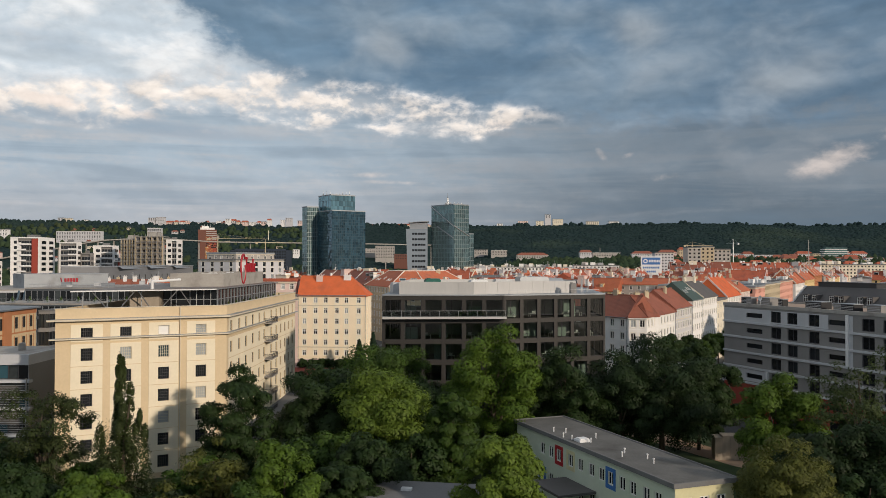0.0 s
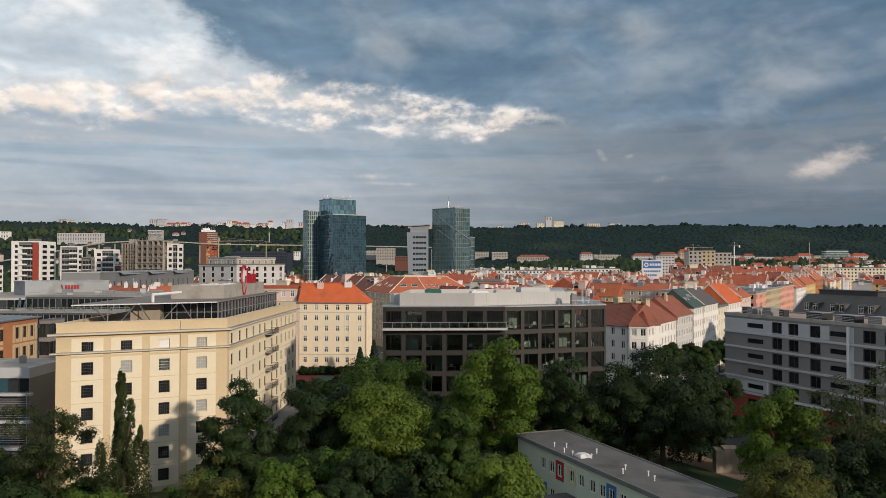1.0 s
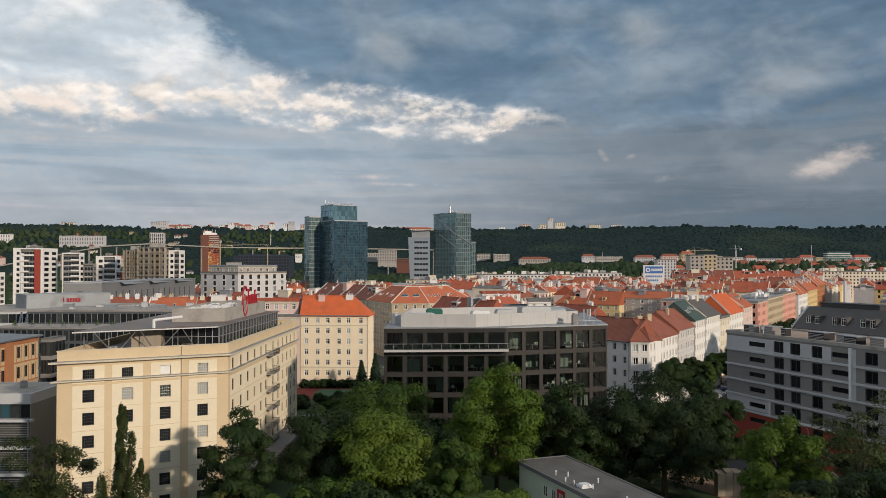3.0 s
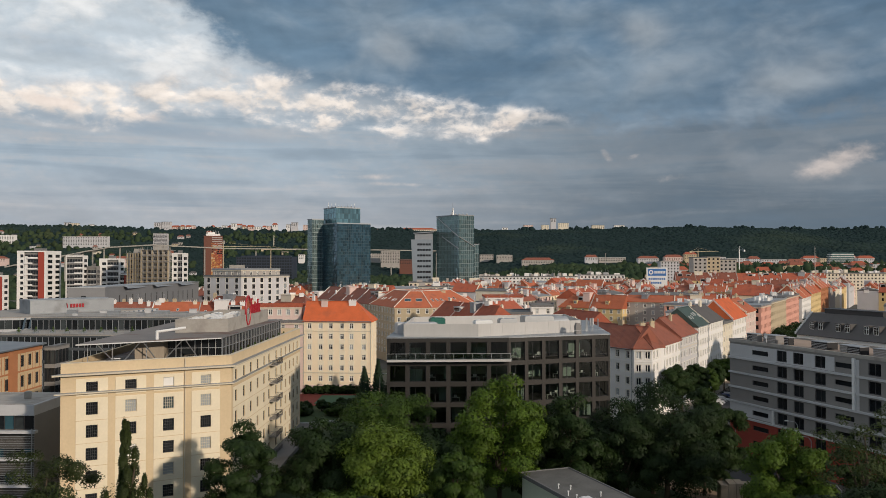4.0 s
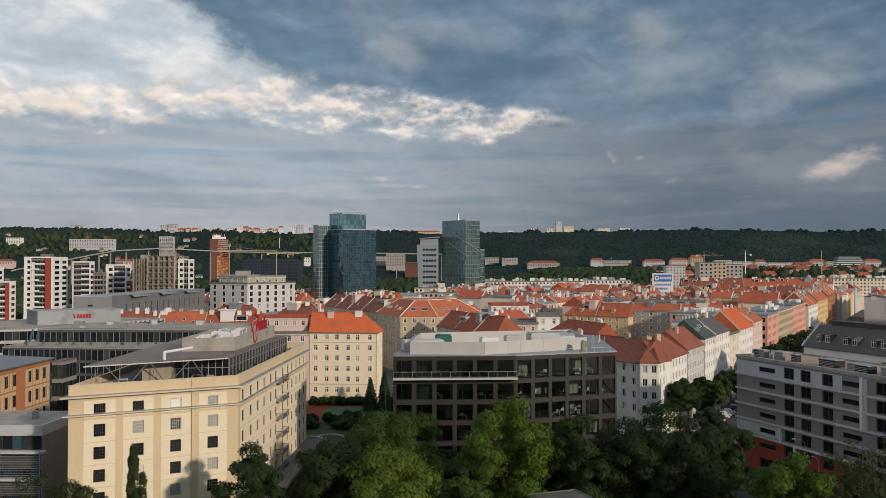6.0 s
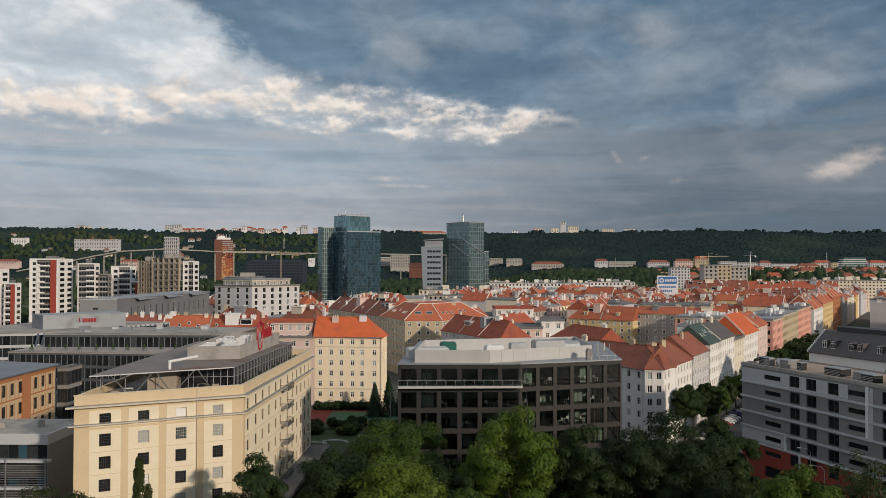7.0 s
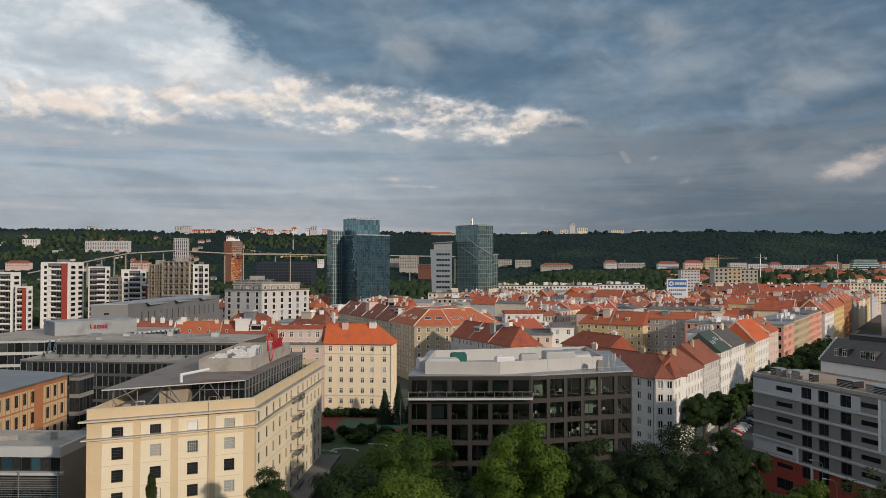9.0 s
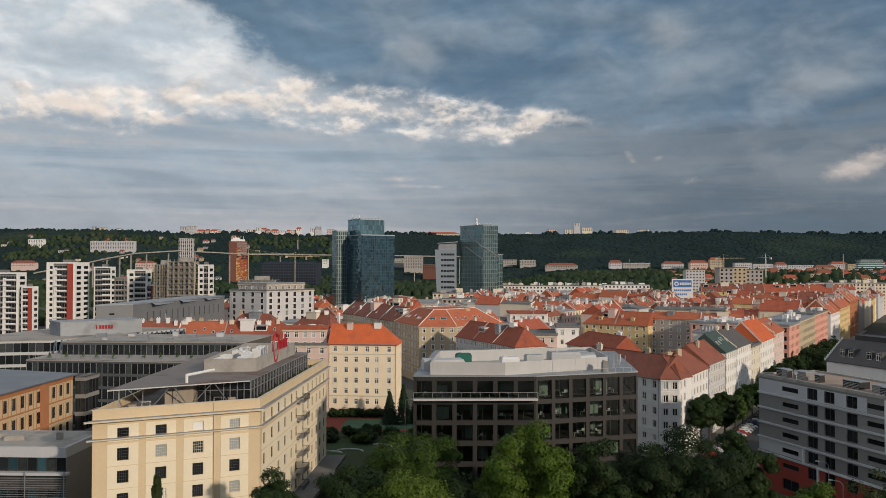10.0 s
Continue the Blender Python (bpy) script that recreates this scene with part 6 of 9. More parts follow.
# clipped hedge below the yellow house, and curved kerbs in the lawn
for k in range(9):
    tree(-43 + k * 1.9, 257.5 + 0.1 * (k % 2), 2.6, 1.5, "dark", label="dark clipped hedge shrub below the yellow house", clear=0.02, dense=0.12, leaf=0.34)
for x, y, r, a0, a1 in ((-24.5, 214, 4.2, -60, 110), (-31, 209, 3.6, 10, 150), (-36, 206, 4.0, 30, 170)):
    b = MB()
    for k in range(12):
        p0, p1 = radians(a0 + (a1 - a0) * k / 12), radians(a0 + (a1 - a0) * (k + 1) / 12)
        b.hexa([(rr * math.cos(p), rr * math.sin(p), z) for z in (0.02, 0.3) for rr, p in ((r - 0.15, p0), (r + 0.15, p0), (r + 0.15, p1), (r - 0.15, p1))])
    single("garden_kerb", (b, "pale_clad"), "curved pale kerb in the lawn", "kerb", m=pose(x, y, 0))
for u in (26, 37, 48, 60, 72, 85, 98, 112, 126):
    p = C2 + sd * (u + rnd.uniform(-2, 2)) - sn * rnd.uniform(4.2, 5.4)
    tree(p.x, p.y, rnd.uniform(9.0, 12.5), rnd.uniform(2.8, 3.6), rnd.choice(("dark", "mid", "dark")), label="street tree with dark foliage beside the tenements", clear=0.3, dense=0.6, leaf=0.32)
# ---- offices on the left ----
def band_office(P, levels, faces, name, label, glass="glass", band="zinc", bay=1.6, roof="felt", mull="frame_dark", low=0.9):
    """An office with bands of glass between floor edges: levels are the tops of the floor edges, from the roof down."""
    cx, cy = P[0]
    t = thing(name, label, "office building", (cx, cy, 0))
    L = [(p[0] - cx, p[1] - cy) for p in P]
    n = len(L)
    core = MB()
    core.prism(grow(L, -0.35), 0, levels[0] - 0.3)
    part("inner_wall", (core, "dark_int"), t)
    rf = MB()
    rf.prism(grow(L, 0.1), levels[0] - 0.3, levels[0])
    part("roof", (rf, roof), t, "flat roof")
    for z in levels:
        b = MB()
        o, i2 = grow(L, 0.06), grow(L, -0.4)
        for k in faces:
            j = (k + 1) % n
            b.hexa([(*o[k], z - low), (*o[j], z - low), (*i2[j], z - low), (*i2[k], z - low), (*o[k], z), (*o[j], z), (*i2[j], z), (*i2[k], z)])
        part("floor_band", (b, band), t)
    for k in faces:
        wx, wl = on_wall(L[k], L[(k + 1) % n])
        m = max(2, int(wl / bay))
        for i, z in enumerate(levels):
            z0 = levels[i + 1] if i + 1 < len(levels) else 0.0
            if z - low - z0 < 0.4:
                continue
            pane, bars = MB(), MB()
            pane.face(((0.05, 0, 0), (wl / m - 0.05, 0, 0), (wl / m - 0.05, 0, z - low - z0), (0.05, 0, z - low - z0)))
            pm = pane.mesh("pane", glass)
            pm2 = pane.mesh("pane", "glass_dim" if glass == "glass" else glass)
            for c in range(m):
                o = part("pane", pm if rnd.random() < 0.55 else pm2, t)
                o.matrix_local = wx @ Matrix.Translation((c * wl / m, 0.12, z0))
                bars.obox(wx, c * wl / m - 0.05, c * wl / m + 0.05, -0.05, 0.14, z0, z - low)
            tagged(part('glazing_grid', (bars, mull), t), kind='stuff')
    return t


band_office([(-119, 219.8), (-62, 215.5), (-60, 260), (-119, 260)], [21.5, 18.1, 14.7, 11.3, 7.9, 4.5], (0,), "glass_office", "long grey office with bands of dark glass", mull="zinc", low=0.75, band="band_grey", roof="felt_pale")
band_office([(-115.5, 232), (-64, 232), (-62, 258), (-115.5, 258)], [25.2, 21.6], (0,), "glass_office", "set-back top floor of the long grey office", band="band_grey", mull="zinc", roof="felt_pale")
b = MB()
for i in range(46):
    b.box(-118.5 + i * 1.24, -118.45 + i * 1.24, 220.2, 220.25, 21.5, 22.6)
b.box(-118.5, -62, 220.2, 220.25, 22.55, 22.62)
single("terrace_railing", (b, "steel"), "thin steel terrace railing", "railing", m=pose(0, 0, 0))
for k, (x, y, w, d, h) in enumerate(((-110, 245, 2.6, 1.8, 1.2), (-103, 250, 1.6, 1.6, 0.8), (-97, 243, 3.4, 1.6, 1.0), (-90, 251, 1.4, 1.4, 1.4), (-84, 246, 4.0, 2.0, 0.9), (-76, 250, 2.0, 1.6, 1.2), (-70, 240, 1.2, 1.2, 0.7), (-106, 238, 1.2, 1.2, 0.6), (-87, 238, 1.6, 1.0, 0.6))):
    ru = thing("roof_unit", "small grey ventilation unit on the office roof", "roof plant", (x, y, 25.2), "units on the long office", turn=4)
    b = MB()
    b.box(-w / 2, w / 2, -d / 2, d / 2, 0, h)
    part("housing", (b, "pale_clad" if k % 2 else "zinc"), ru)
    b = MB()
    b.box(-w / 2 - 0.12, w / 2 + 0.12, -d / 2 - 0.12, d / 2 + 0.12, h + 0.004, h + 0.1)
    part("cap", (b, "steel"), ru)
b = MB()
for i in range(42):
    b.box(-115.0 + i * 1.24, -114.95 + i * 1.24, 232.4, 232.45, 25.2, 26.1)
b.box(-115, -64, 232.4, 232.45, 26.05, 26.12)
single("roof_railing", (b, "steel"), "thin steel railing along the office roof", "railing")
for k in range(12):
    pt = thing("planter", "boxy planter with a shrub on the office terrace", "planter", (-114 + k * 4.3, 222.2 + 0.6 * (k % 3), 21.5), "planters on the office terrace")
    pb = MB()
    pb.box(-0.6, 0.6, -0.35, 0.35, 0, 0.6)
    pb.box(-0.52, 0.52, -0.27, 0.27, 0.6, 0.66)
    part("box", (pb, "zinc"), pt)
    cr, _ = crown_mesh(np.random.default_rng(k + 170), 0.7, 1.3, 0.5, "fir", leafs["mid"], 0.05, 0.25)
    part("shrub", cr, pt)
# glass office with blue fins and a sloping edge
t = band_office([(-158, 242), (-128, 250), (-104, 300), (-150, 305)], [24.0, 20.4, 16.8, 13.2], (0, 1), "finned_office", "pale glass office with blue upright fins", "glass", "pale_clad", 2.0, "felt_pale", "zinc")
fx, fl = on_wall((30, 8), (54, 58))
for k in range(26):
    b = MB()
    for j in range(4):
        # blades lean out towards the eaves
        y0, y1 = 0.2 + 0.28 * j * j * 0.4, 0.2 + 0.28 * (j + 1) ** 2 * 0.4
        b.hexa([fx @ Vector(p) for p in ((k * 2.1, -y0 - 0.5, 15 + j * 2.2), (k * 2.1 + 0.3, -y0 - 0.5, 15 + j * 2.2), (k * 2.1 + 0.3, -y0, 15 + j * 2.2), (k * 2.1, -y0, 15 + j * 2.2),
                                         (k * 2.1, -y1 - 0.5, 17.2 + j * 2.2), (k * 2.1 + 0.3, -y1 - 0.5, 17.2 + j * 2.2), (k * 2.1 + 0.3, -y1, 17.2 + j * 2.2), (k * 2.1, -y1, 17.2 + j * 2.2))])
    part("fin", (b, "fin_blue"), t)
b = MB()
b.box(0, 26, 0, 12, 0, 4.2)
b.box(-0.15, 26.15, -0.15, 12.15, 4.2, 4.45)
o = thing("roof_pavilion", "grey rooftop block with a small red sign", "roof plant", (-131, 262, 24.0), turn=42)
part("wall", (b, "zinc"), o)
b = MB()
for k in range(5):
    b.box(12 + k * 0.9, 12.65 + k * 0.9, -0.3, -0.02, 1.8, 3.0)
part("sign_bar", (b, "sign_red"), o, "red bar lettering")
b = MB()
b.tube((11.2, -0.2, 1.8), (10.9, -0.2, 3.2), 0.15, n=6)
part("sign_stroke", (b, "sign_red"), o)


def brick_hall():
    t = thing("brick_hall", "orange brick and cream hall with a grey metal roof", "building", (-88.6, 183.0, 0))
    a, c = (-0.2, -50.0), (0.0, 0.0)
    sx, sl = on_wall(a, c)
    us = [1.6 + 3.05 * k for k in range(16)]
    us = [u for u in us if not 36.5 < u < 39.5]
    holes = [(u - 0.1, u + 1.25, z - 0.1, z + 2.3) for u in us for z in (18.6, 14.4, 10.2, 6.0)]
    w = MB()
    wall_face(w, sx, sl, 0, 22.4, holes, 0.25)
    for q in (((0, 0), (-26, 8)), ((-26, 8), (-26, -50)), ((-26, -50), (-0.2, -50))):
        qx, ql = on_wall(*q)
        wall_face(w, qx, ql, 0, 22.4, [])
    part("wall", (w, "brick_cream"), t, "sandy cream rendered wall")
    for u, u1, z0, z1 in holes:
        put_window(t, sx, u, z0, 1.35, 2.4, "casement", "frame_dark", "glass", 0.12)
    fr = MB()
    for z in (21.5, 17.6, 13.4, 9.2):
        fr.obox(sx, 0, sl, -0.06, 0.02, z - 0.16, z + 0.16)
    for u in us:
        for z in (18.6, 14.4):
            fr.obox(sx, u - 0.45, u - 0.3, -0.05, 0.02, z - 0.9, z + 2.6)
            fr.obox(sx, u + 1.4, u + 1.55, -0.05, 0.02, z - 0.9, z + 2.6)
    part("brick_band", (fr, "brick"), t, "orange brick bands")
    pl = MB()
    pl.obox(sx, 36.2, 39.4, -0.25, 0.02, 0, 22.4)
    pl.obox(sx, 0, sl, -0.1, 0.02, 21.6, 22.4)
    part("brick_pier", (pl, "brick"), t, "broad orange brick pier")
    r = MB()
    r.prism([(0.6, -50.6), (0.8, 0.6), (-26.5, 8.8), (-26.5, -50.6)], 22.4, 22.7)
    part("roof", (r, "roof_blue"), t, "blue-grey metal roof")
    band_office([(-88.6, 184.3), (-86.4, 184.5), (-86.3, 191), (-88.6, 191)], [21.8, 17.9, 14.0, 10.0], (0, 1), "link_building", "dark glazed link between two buildings", "glass", "grey_clad")


brick_hall()


def louvre_office():
    t = thing("louvre_office", "low grey office with glass strip and steel louvres", "office building", (-95, 130.2, 0))
    L, W = 31.0, 13.0
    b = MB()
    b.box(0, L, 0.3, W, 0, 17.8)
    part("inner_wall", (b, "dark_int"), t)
    b = MB()
    b.box(-0.1, L + 0.1, -0.1, W, 16.5, 18.1)
    part("parapet", (b, "pale_clad"), t, "pale grey metal parapet")
    b = MB()
    b.box(0.4, L - 0.4, 0.4, W - 0.4, 18.1, 18.14)
    part("roof", (b, "concrete"), t, "pale gravelled flat roof")
    b = MB()
    b.box(L, L + 0.1, 0, W, 0, 16.5)
    part("end_wall", (b, "grey_clad"), t)
    for z1, z0 in ((16.5, 14.4), (11.3, 9.8), (7.3, 5.8)):
        p = MB()
        p.face(((0.05, 0, 0), (1.5, 0, 0), (1.5, 0, z1 - z0), (0.05, 0, z1 - z0)))
        pm = [p.mesh("pane", k) for k in ("glass", "glass_blue", "glass_dim")]
        q = MB()
        q.box(-0.05, 0.05, -0.08, 0.08, 0, z1 - z0)
        qm = q.mesh("mullion", "frame_dark")
        for c in range(20):
            part("pane", pm[(c * 7 + int(z0)) % 3], t).matrix_local = Matrix.Translation((c * 1.55, 0.2, z0))
            part("mullion", qm, t).matrix_local = Matrix.Translation((c * 1.55, 0.15, z0))
    for z in (13.5, 9.3, 5.2):
        s = MB()
        s.box(-0.2, L + 0.6, -0.9, 0.2, z + 0.35, z + 0.75)
        part("floor_edge", (s, "pale_clad"), t)
        for k in range(9):
            s = MB()
            s.box(-0.2, L + 0.6, -1.0, -0.94, z - 0.36 * k - 0.06, z - 0.36 * k)
            part("louvre", (s, "steel"), t)
    for k in range(6):
        s = MB()
        s.box(k * 6.2 + 0.2, k * 6.2 + 0.3, -1.2, -1.0, 0, 14.6)
        part("post", (s, "steel"), t)
    for x, y, w, d, h in ((20, 5, 3, 1.5, 0.7), (17, 7, 2, 1.2, 0.6), (27, 6, 1.0, 1.0, 1.1)):
        b = MB()
        b.box(-w / 2, w / 2, -d / 2, d / 2, 0, h)
        b.box(-w / 2 + 0.2, w / 2 - 0.2, -d / 2 - 0.1, d / 2 + 0.1, h - 0.05, h + 0.1)
        single("roof_unit", (b, "concrete"), "small grey unit on the office roof", "roof plant", m=pose(-95 + x, 130.2 + y, 18.14, 0, 0, 20))


louvre_office()
# ---- the town behind ----
walls = ("ivory", "cream_house", "white_wall", "pale_pink", "tan", "ochre", "grey_wall", "pink", "grey_white", "white_wall", "ivory")
roofs = ("tile", "tile", "tile_red", "tile_red", "tile_brown", "tile_red", "tile_brown", "tile")
poly_house([(-33.4, 363), (-21.2, 333.5), (-6.4, 334.3), (12, 358), (-8, 382)], 22.5, 6.2, 8.5, "tan", "tile", 6, 3.3, 3.2, (0, 1, 2), False, "tan corner tenement with a broad orange roof", chimneys=((-15, 352, 27, 2.0), (-2, 352, 27, 2.0)), top="tile",
           lights={0: ((6, 2.6, 1.0, 1.6), (9, 2.6, 1.0, 1.6), (14, 3.4, 1.0, 1.6), (20, 2.6, 1.0, 1.6), (23, 2.6, 1.0, 1.6)), 1: ((4, 2.8, 2.6, 1.7), (8.5, 2.8, 2.6, 1.7)), 2: ((4, 2.6, 1.0, 1.6), (7, 2.6, 1.0, 1.6), (10, 2.6, 1.0, 1.6), (16, 3.0, 1.0, 1.6), (19, 3.0, 1.0, 1.6))})
row_house((-66, 425), (-33.6, 363.5), 13, 22.5, 28.0, "tan", "tile_brown", 6, 3.3, None, label="tan tenement row with a brown-red roof", lights=6, chimneys=4)
row_house((-6.3, 318.5), (14.1, 277.6), 12, 20.0, 25.4, "grey_white", "tile_red", 5, 3.3, None, label="pale tenement row with a long red roof", chimneys=3, hip1=4)
poly_house([(16.5, 296), (29.8, 296.7), (33, 318), (20, 318)], 22.0, 0, 0, "pale_pink", "felt", 6, 3.3, 3.3, (0, 3), False, "beige pink house with a stepped flat roof", flat=True)
poly_house([(30, 300), (38, 300.5), (40, 316), (31, 316)], 24.5, 0, 0, "white_wall", "felt", 5, 3.3, 3.3, (0, 3), False, "white stair tower on a flat roof house", flat=True)
row_house((32, 285), (43, 259), 10, 20.5, 24.6, "ivory", "tile_red", 5, 3.3, None, label="house wing with a red hipped roof", hip0=5, chimneys=2)
poly_house([(17.7, 391), (34.8, 392), (37, 410), (17, 410)], 24.0, 0, 0, "white_wall", "tile_red", 6, 3.3, 3.3, (0, 3), False, "white house with a stepped red-edged roof", flat=True)
row_house((53.9, 407), (81.3, 390.5), 13, 19.0, 24.6, "ochre", "tile", 5, 3.3, 9, label="ochre yellow apartment house with an orange roof", chimneys=2, hip0=5, dormers=2)
row_house((83.6, 397), (104.4, 386.3), 13, 22, 24.6, "grey_wall", "tile", 6, 3.3, 6, label="grey house with a shallow orange roof", chimneys=2)
row_house((104.5, 386.3), (121.3, 381), 13, 22, 24.6, "tan", "tile", 6, 3.3, 5, label="beige house with a shallow orange roof", chimneys=2)
poly_house([(86, 330), (97, 325), (104, 340), (93, 345)], 20.5, 0, 0, "white_wall", "zinc", 5, 3.3, 3.3, (), False, "plain white courtyard house with a metal roof", flat=True)
for k in range(5):
    b = MB()
    b.tube((0, 0, 0), (0, 0, 1.5), 0.7, n=10)
    b.tube((0, 0, 1.5), (0, 0, 1.8), 0.85, 0.5, n=10)
    single("roof_vent", (b, "steel"), "round galvanised roof ventilator", "vent", "ventilators on the courtyard house", m=pose(90 + k * 1.9, 331 + k * 2.2, 21.3))
# red-roofed row behind the long office
for k, (x0, x1, rf, wl) in enumerate(((-127, -108, "tile_brown", "tan"), (-108, -91, "tile", "white_wall"), (-91, -71, "tile_red", "white_wall"))):
    row_house((x0, 301 + 0.06 * (x0 + 127)), (x1, 301 + 0.06 * (x1 + 127)), 13, 19.5, 25.5, wl, rf, 5, 3.3, 5, label="tenement with skylights in a red-brown roof", lights=5, chimneys=6, sides=(k == 0, k == 2))
row_house((-104, 345), (-80, 341), 14, 20, 26, "tan", "tile_brown", 5, 3.3, 6, hip0=6, hip1=6, label="tenement with a brown hipped roof", chimneys=3)
row_house((-78, 352), (-58, 340), 14, 20, 26, "pale_pink", "tile_brown", 5, 3.3, 6, hip0=6, hip1=6, label="tenement with a brown hipped roof", chimneys=3)
row_house((-70, 318), (-47, 318), 13, 19, 22, "white_wall", "zinc", 5, 3.3, 6, label="white house with a low metal roof", chimneys=3)
poly_house([(-92, 395), (-66, 392), (-64, 415), (-90, 418)], 19, 0, 0, "white_wall", "zinc", 4, 3.4, 3.4, (0,), False, "white flat-roofed house with roof plant", flat=True)
poly_house([(-58, 400), (-40, 398), (-36, 425), (-56, 428)], 18, 0, 0, "pale_clad", "zinc", 4, 3.4, 3.4, (0,), False, "plain grey flat-roofed town house", flat=True)
poly_house([(-45, 455), (-20, 455), (-20, 490), (-48, 490)], 26, 0, 0, "pale_clad", "zinc", 4, 3.4, 3.4, (0,), False, "plain grey technical block with a sheet metal roof", flat=True)

hand = [(-15, 352, 30), (-48, 395, 26), (5, 300, 26), (26, 308, 18), (42, 272, 14), (27, 400, 18), (68, 403, 22), (100, 393, 28), (95, 335, 14), (-99, 307, 34), (-92, 350, 18), (-68, 350, 18), (-58, 322, 18), (-78, 405, 20), (-48, 412, 20), (-33, 472, 26)]


def free(x, y, r=9):
    return all((x - a) ** 2 + (y - c) ** 2 > (q + r * 0.3) ** 2 for a, c, q in hand)


def block(u0, u1, v0, v1, sides="nesw", fine_rows=True):
    """Houses round a city block given in street coordinates: w the street front (v0), e the far front, s the near end, n the far end."""
    D = 12.5
    for side in sides:
        if side == "w":
            a, c = st(u0, v0), st(u1, v0)
        elif side == "e":
            a, c = st(u1, v1), st(u0, v1)
        elif side == "s":
            a, c = st(u0, v1 - D), st(u0, v0 + D)
        else:
            a, c = st(u1, v0 + D), st(u1, v1 - D)
        a, c = Vector(a), Vector(c)
        total = (c - a).length
        s = 0.0
        while s < total - 8:
            w = min(total - s, rnd.uniform(15, 24))
            if total - s - w < 9:
                w = total - s
            p, q = a.lerp(c, s / total), a.lerp(c, (s + w - 0.05) / total)
            s += w
            m = (p + q) / 2
            if not free(m.x, m.y) or m.y > 960:
                continue
            near = m.y < 470
            ev = rnd.uniform(18.5, 23.0)
            rf = rnd.choice(roofs)
            # only fronts that face the walk carry windows that can be told apart
            d = (q - p).normalized()
            facing = Vector((d.y, -d.x)).dot(Vector((m.x, m.y)).normalized()) < 0.15
            flat = rnd.random() < 0.40
            cols = max(2, int(w / (3.4 if near else 4.6))) if facing else []
            row_house(tuple(p), tuple(q), D, ev, ev + (1.2 if flat else rnd.uniform(4.0, 5.6)), rnd.choice(walls), rnd.choice(("felt", "zinc", "felt_pale")) if flat else rf, (3 if near else 2), 3.3, cols, sides=(False, False),
                      label="town house with a %s in a city block" % ("flat roof" if flat else M[rf].name.replace("_", " ")), chimneys=rnd.choice((2, 2, 3)) if m.y < 560 else 1, lights=rnd.choice((0, 0, 2, 3)) if not flat else 0, dormers=rnd.choice((0, 0, 0, 3)) if near and not flat else 0,
                      cornice=near, far=m.y > 300)


block(40, 147, 12, 103, "e")
block(190, 281, 0, 103, "en")
block(292, 440, 0, 103, "sen")
block(100, 147, 118, 221, "wn")
block(159, 281, 118, 221, "wsne")
block(292, 440, 118, 221, "wsn")
block(159, 281, 236, 339, "wsne")
block(292, 440, 236, 339, "ws")
block(452, 600, 0, 103, "wse")
block(452, 600, 118, 221, "wse")
block(452, 600, 236, 339, "ws")
block(100, 230, -128, -47, "n")
block(242, 400, -128, -42, "esn")
block(412, 560, -118, -20, "es")
block(150, 300, -230, -130, "esn")
block(312, 470, -230, -130, "es")
block(482, 640, -230, -130, "es")
block(620, 760, 0, 103, "ws")
block(620, 760, 118, 221, "ws")

# long white flat-roofed blocks and the grey ones behind the roofs
for x0, y0, x1, y1, dp, h, wl in ((18, 800, 132, 800, 16, 27, "white_wall"), (-30, 640, 30, 650, 14, 25, "ivory"), (229, 900, 249, 900, 14, 42, "grey_white"), (207, 705, 218, 704, 14, 44.5, "grey_wall"), (218.2, 705, 229, 704, 14, 45, "tan"), (229.2, 706, 243, 705, 14, 43, "grey_wall"), (120, 760, 160, 757, 14, 29, "white_wall"),
                                  (330, 820, 440, 810, 16, 30, "ivory"), (-20, 560, 40, 560, 14, 24, "grey_wall")):
    t = poly_house([(x0, y0), (x1, y1), (x1, y1 + dp), (x0, y0 + dp)], h, 0, 0, wl, "felt", 8, 3.2, 3.3, (0,), False, "long flat-roofed apartment block", name="apartment_block", category="apartment building", wsize=(1.5, 1.5), flat=True, far=True)

row_house((183, 672), (230, 665), 15, 26.5, 32.3, "ochre", "tile_brown", 3, 3.3, 10, label="long ochre house with a brown roof", chimneys=4, far=True)
row_house((230.5, 665), (297, 655), 15, 26, 32.0, "tan", "tile_red", 3, 3.3, 16, label="long tan house with a red roof", chimneys=6, far=True)
# roof terraces, attic rooms and lift rooms among the roofs
for o in [o for o in scene.objects if o.type == "MESH" and o.name.startswith("ridge_cap") and o.parent.matrix_basis.translation.y > 290]:
    if rnd.random() < 0.62:
        a, c = Vector(o.data.vertices[0].co), Vector(o.data.vertices[-1].co)
        p = a.lerp(c, rnd.uniform(0.25, 0.75))
        w, d, h = rnd.uniform(2.5, 6.5), rnd.uniform(2.5, 5.0), rnd.uniform(1.8, 3.0)
        b = MB()
        b.box(p.x - w / 2, p.x + w / 2, p.y - d / 2 - 1.5, p.y + d / 2 - 1.5, p.z - 3.5, p.z - 0.6 + h * 0.5)
        b.box(p.x - w / 2 - 0.25, p.x + w / 2 + 0.25, p.y - d / 2 - 1.75, p.y + d / 2 - 1.25, p.z - 0.6 + h * 0.5, p.z - 0.4 + h * 0.5)
        part("attic_room", (b, rnd.choice(("white_wall", "ivory", "pale_pink", "grey_white", "zinc"))), o.parent, "pale boxy attic room")

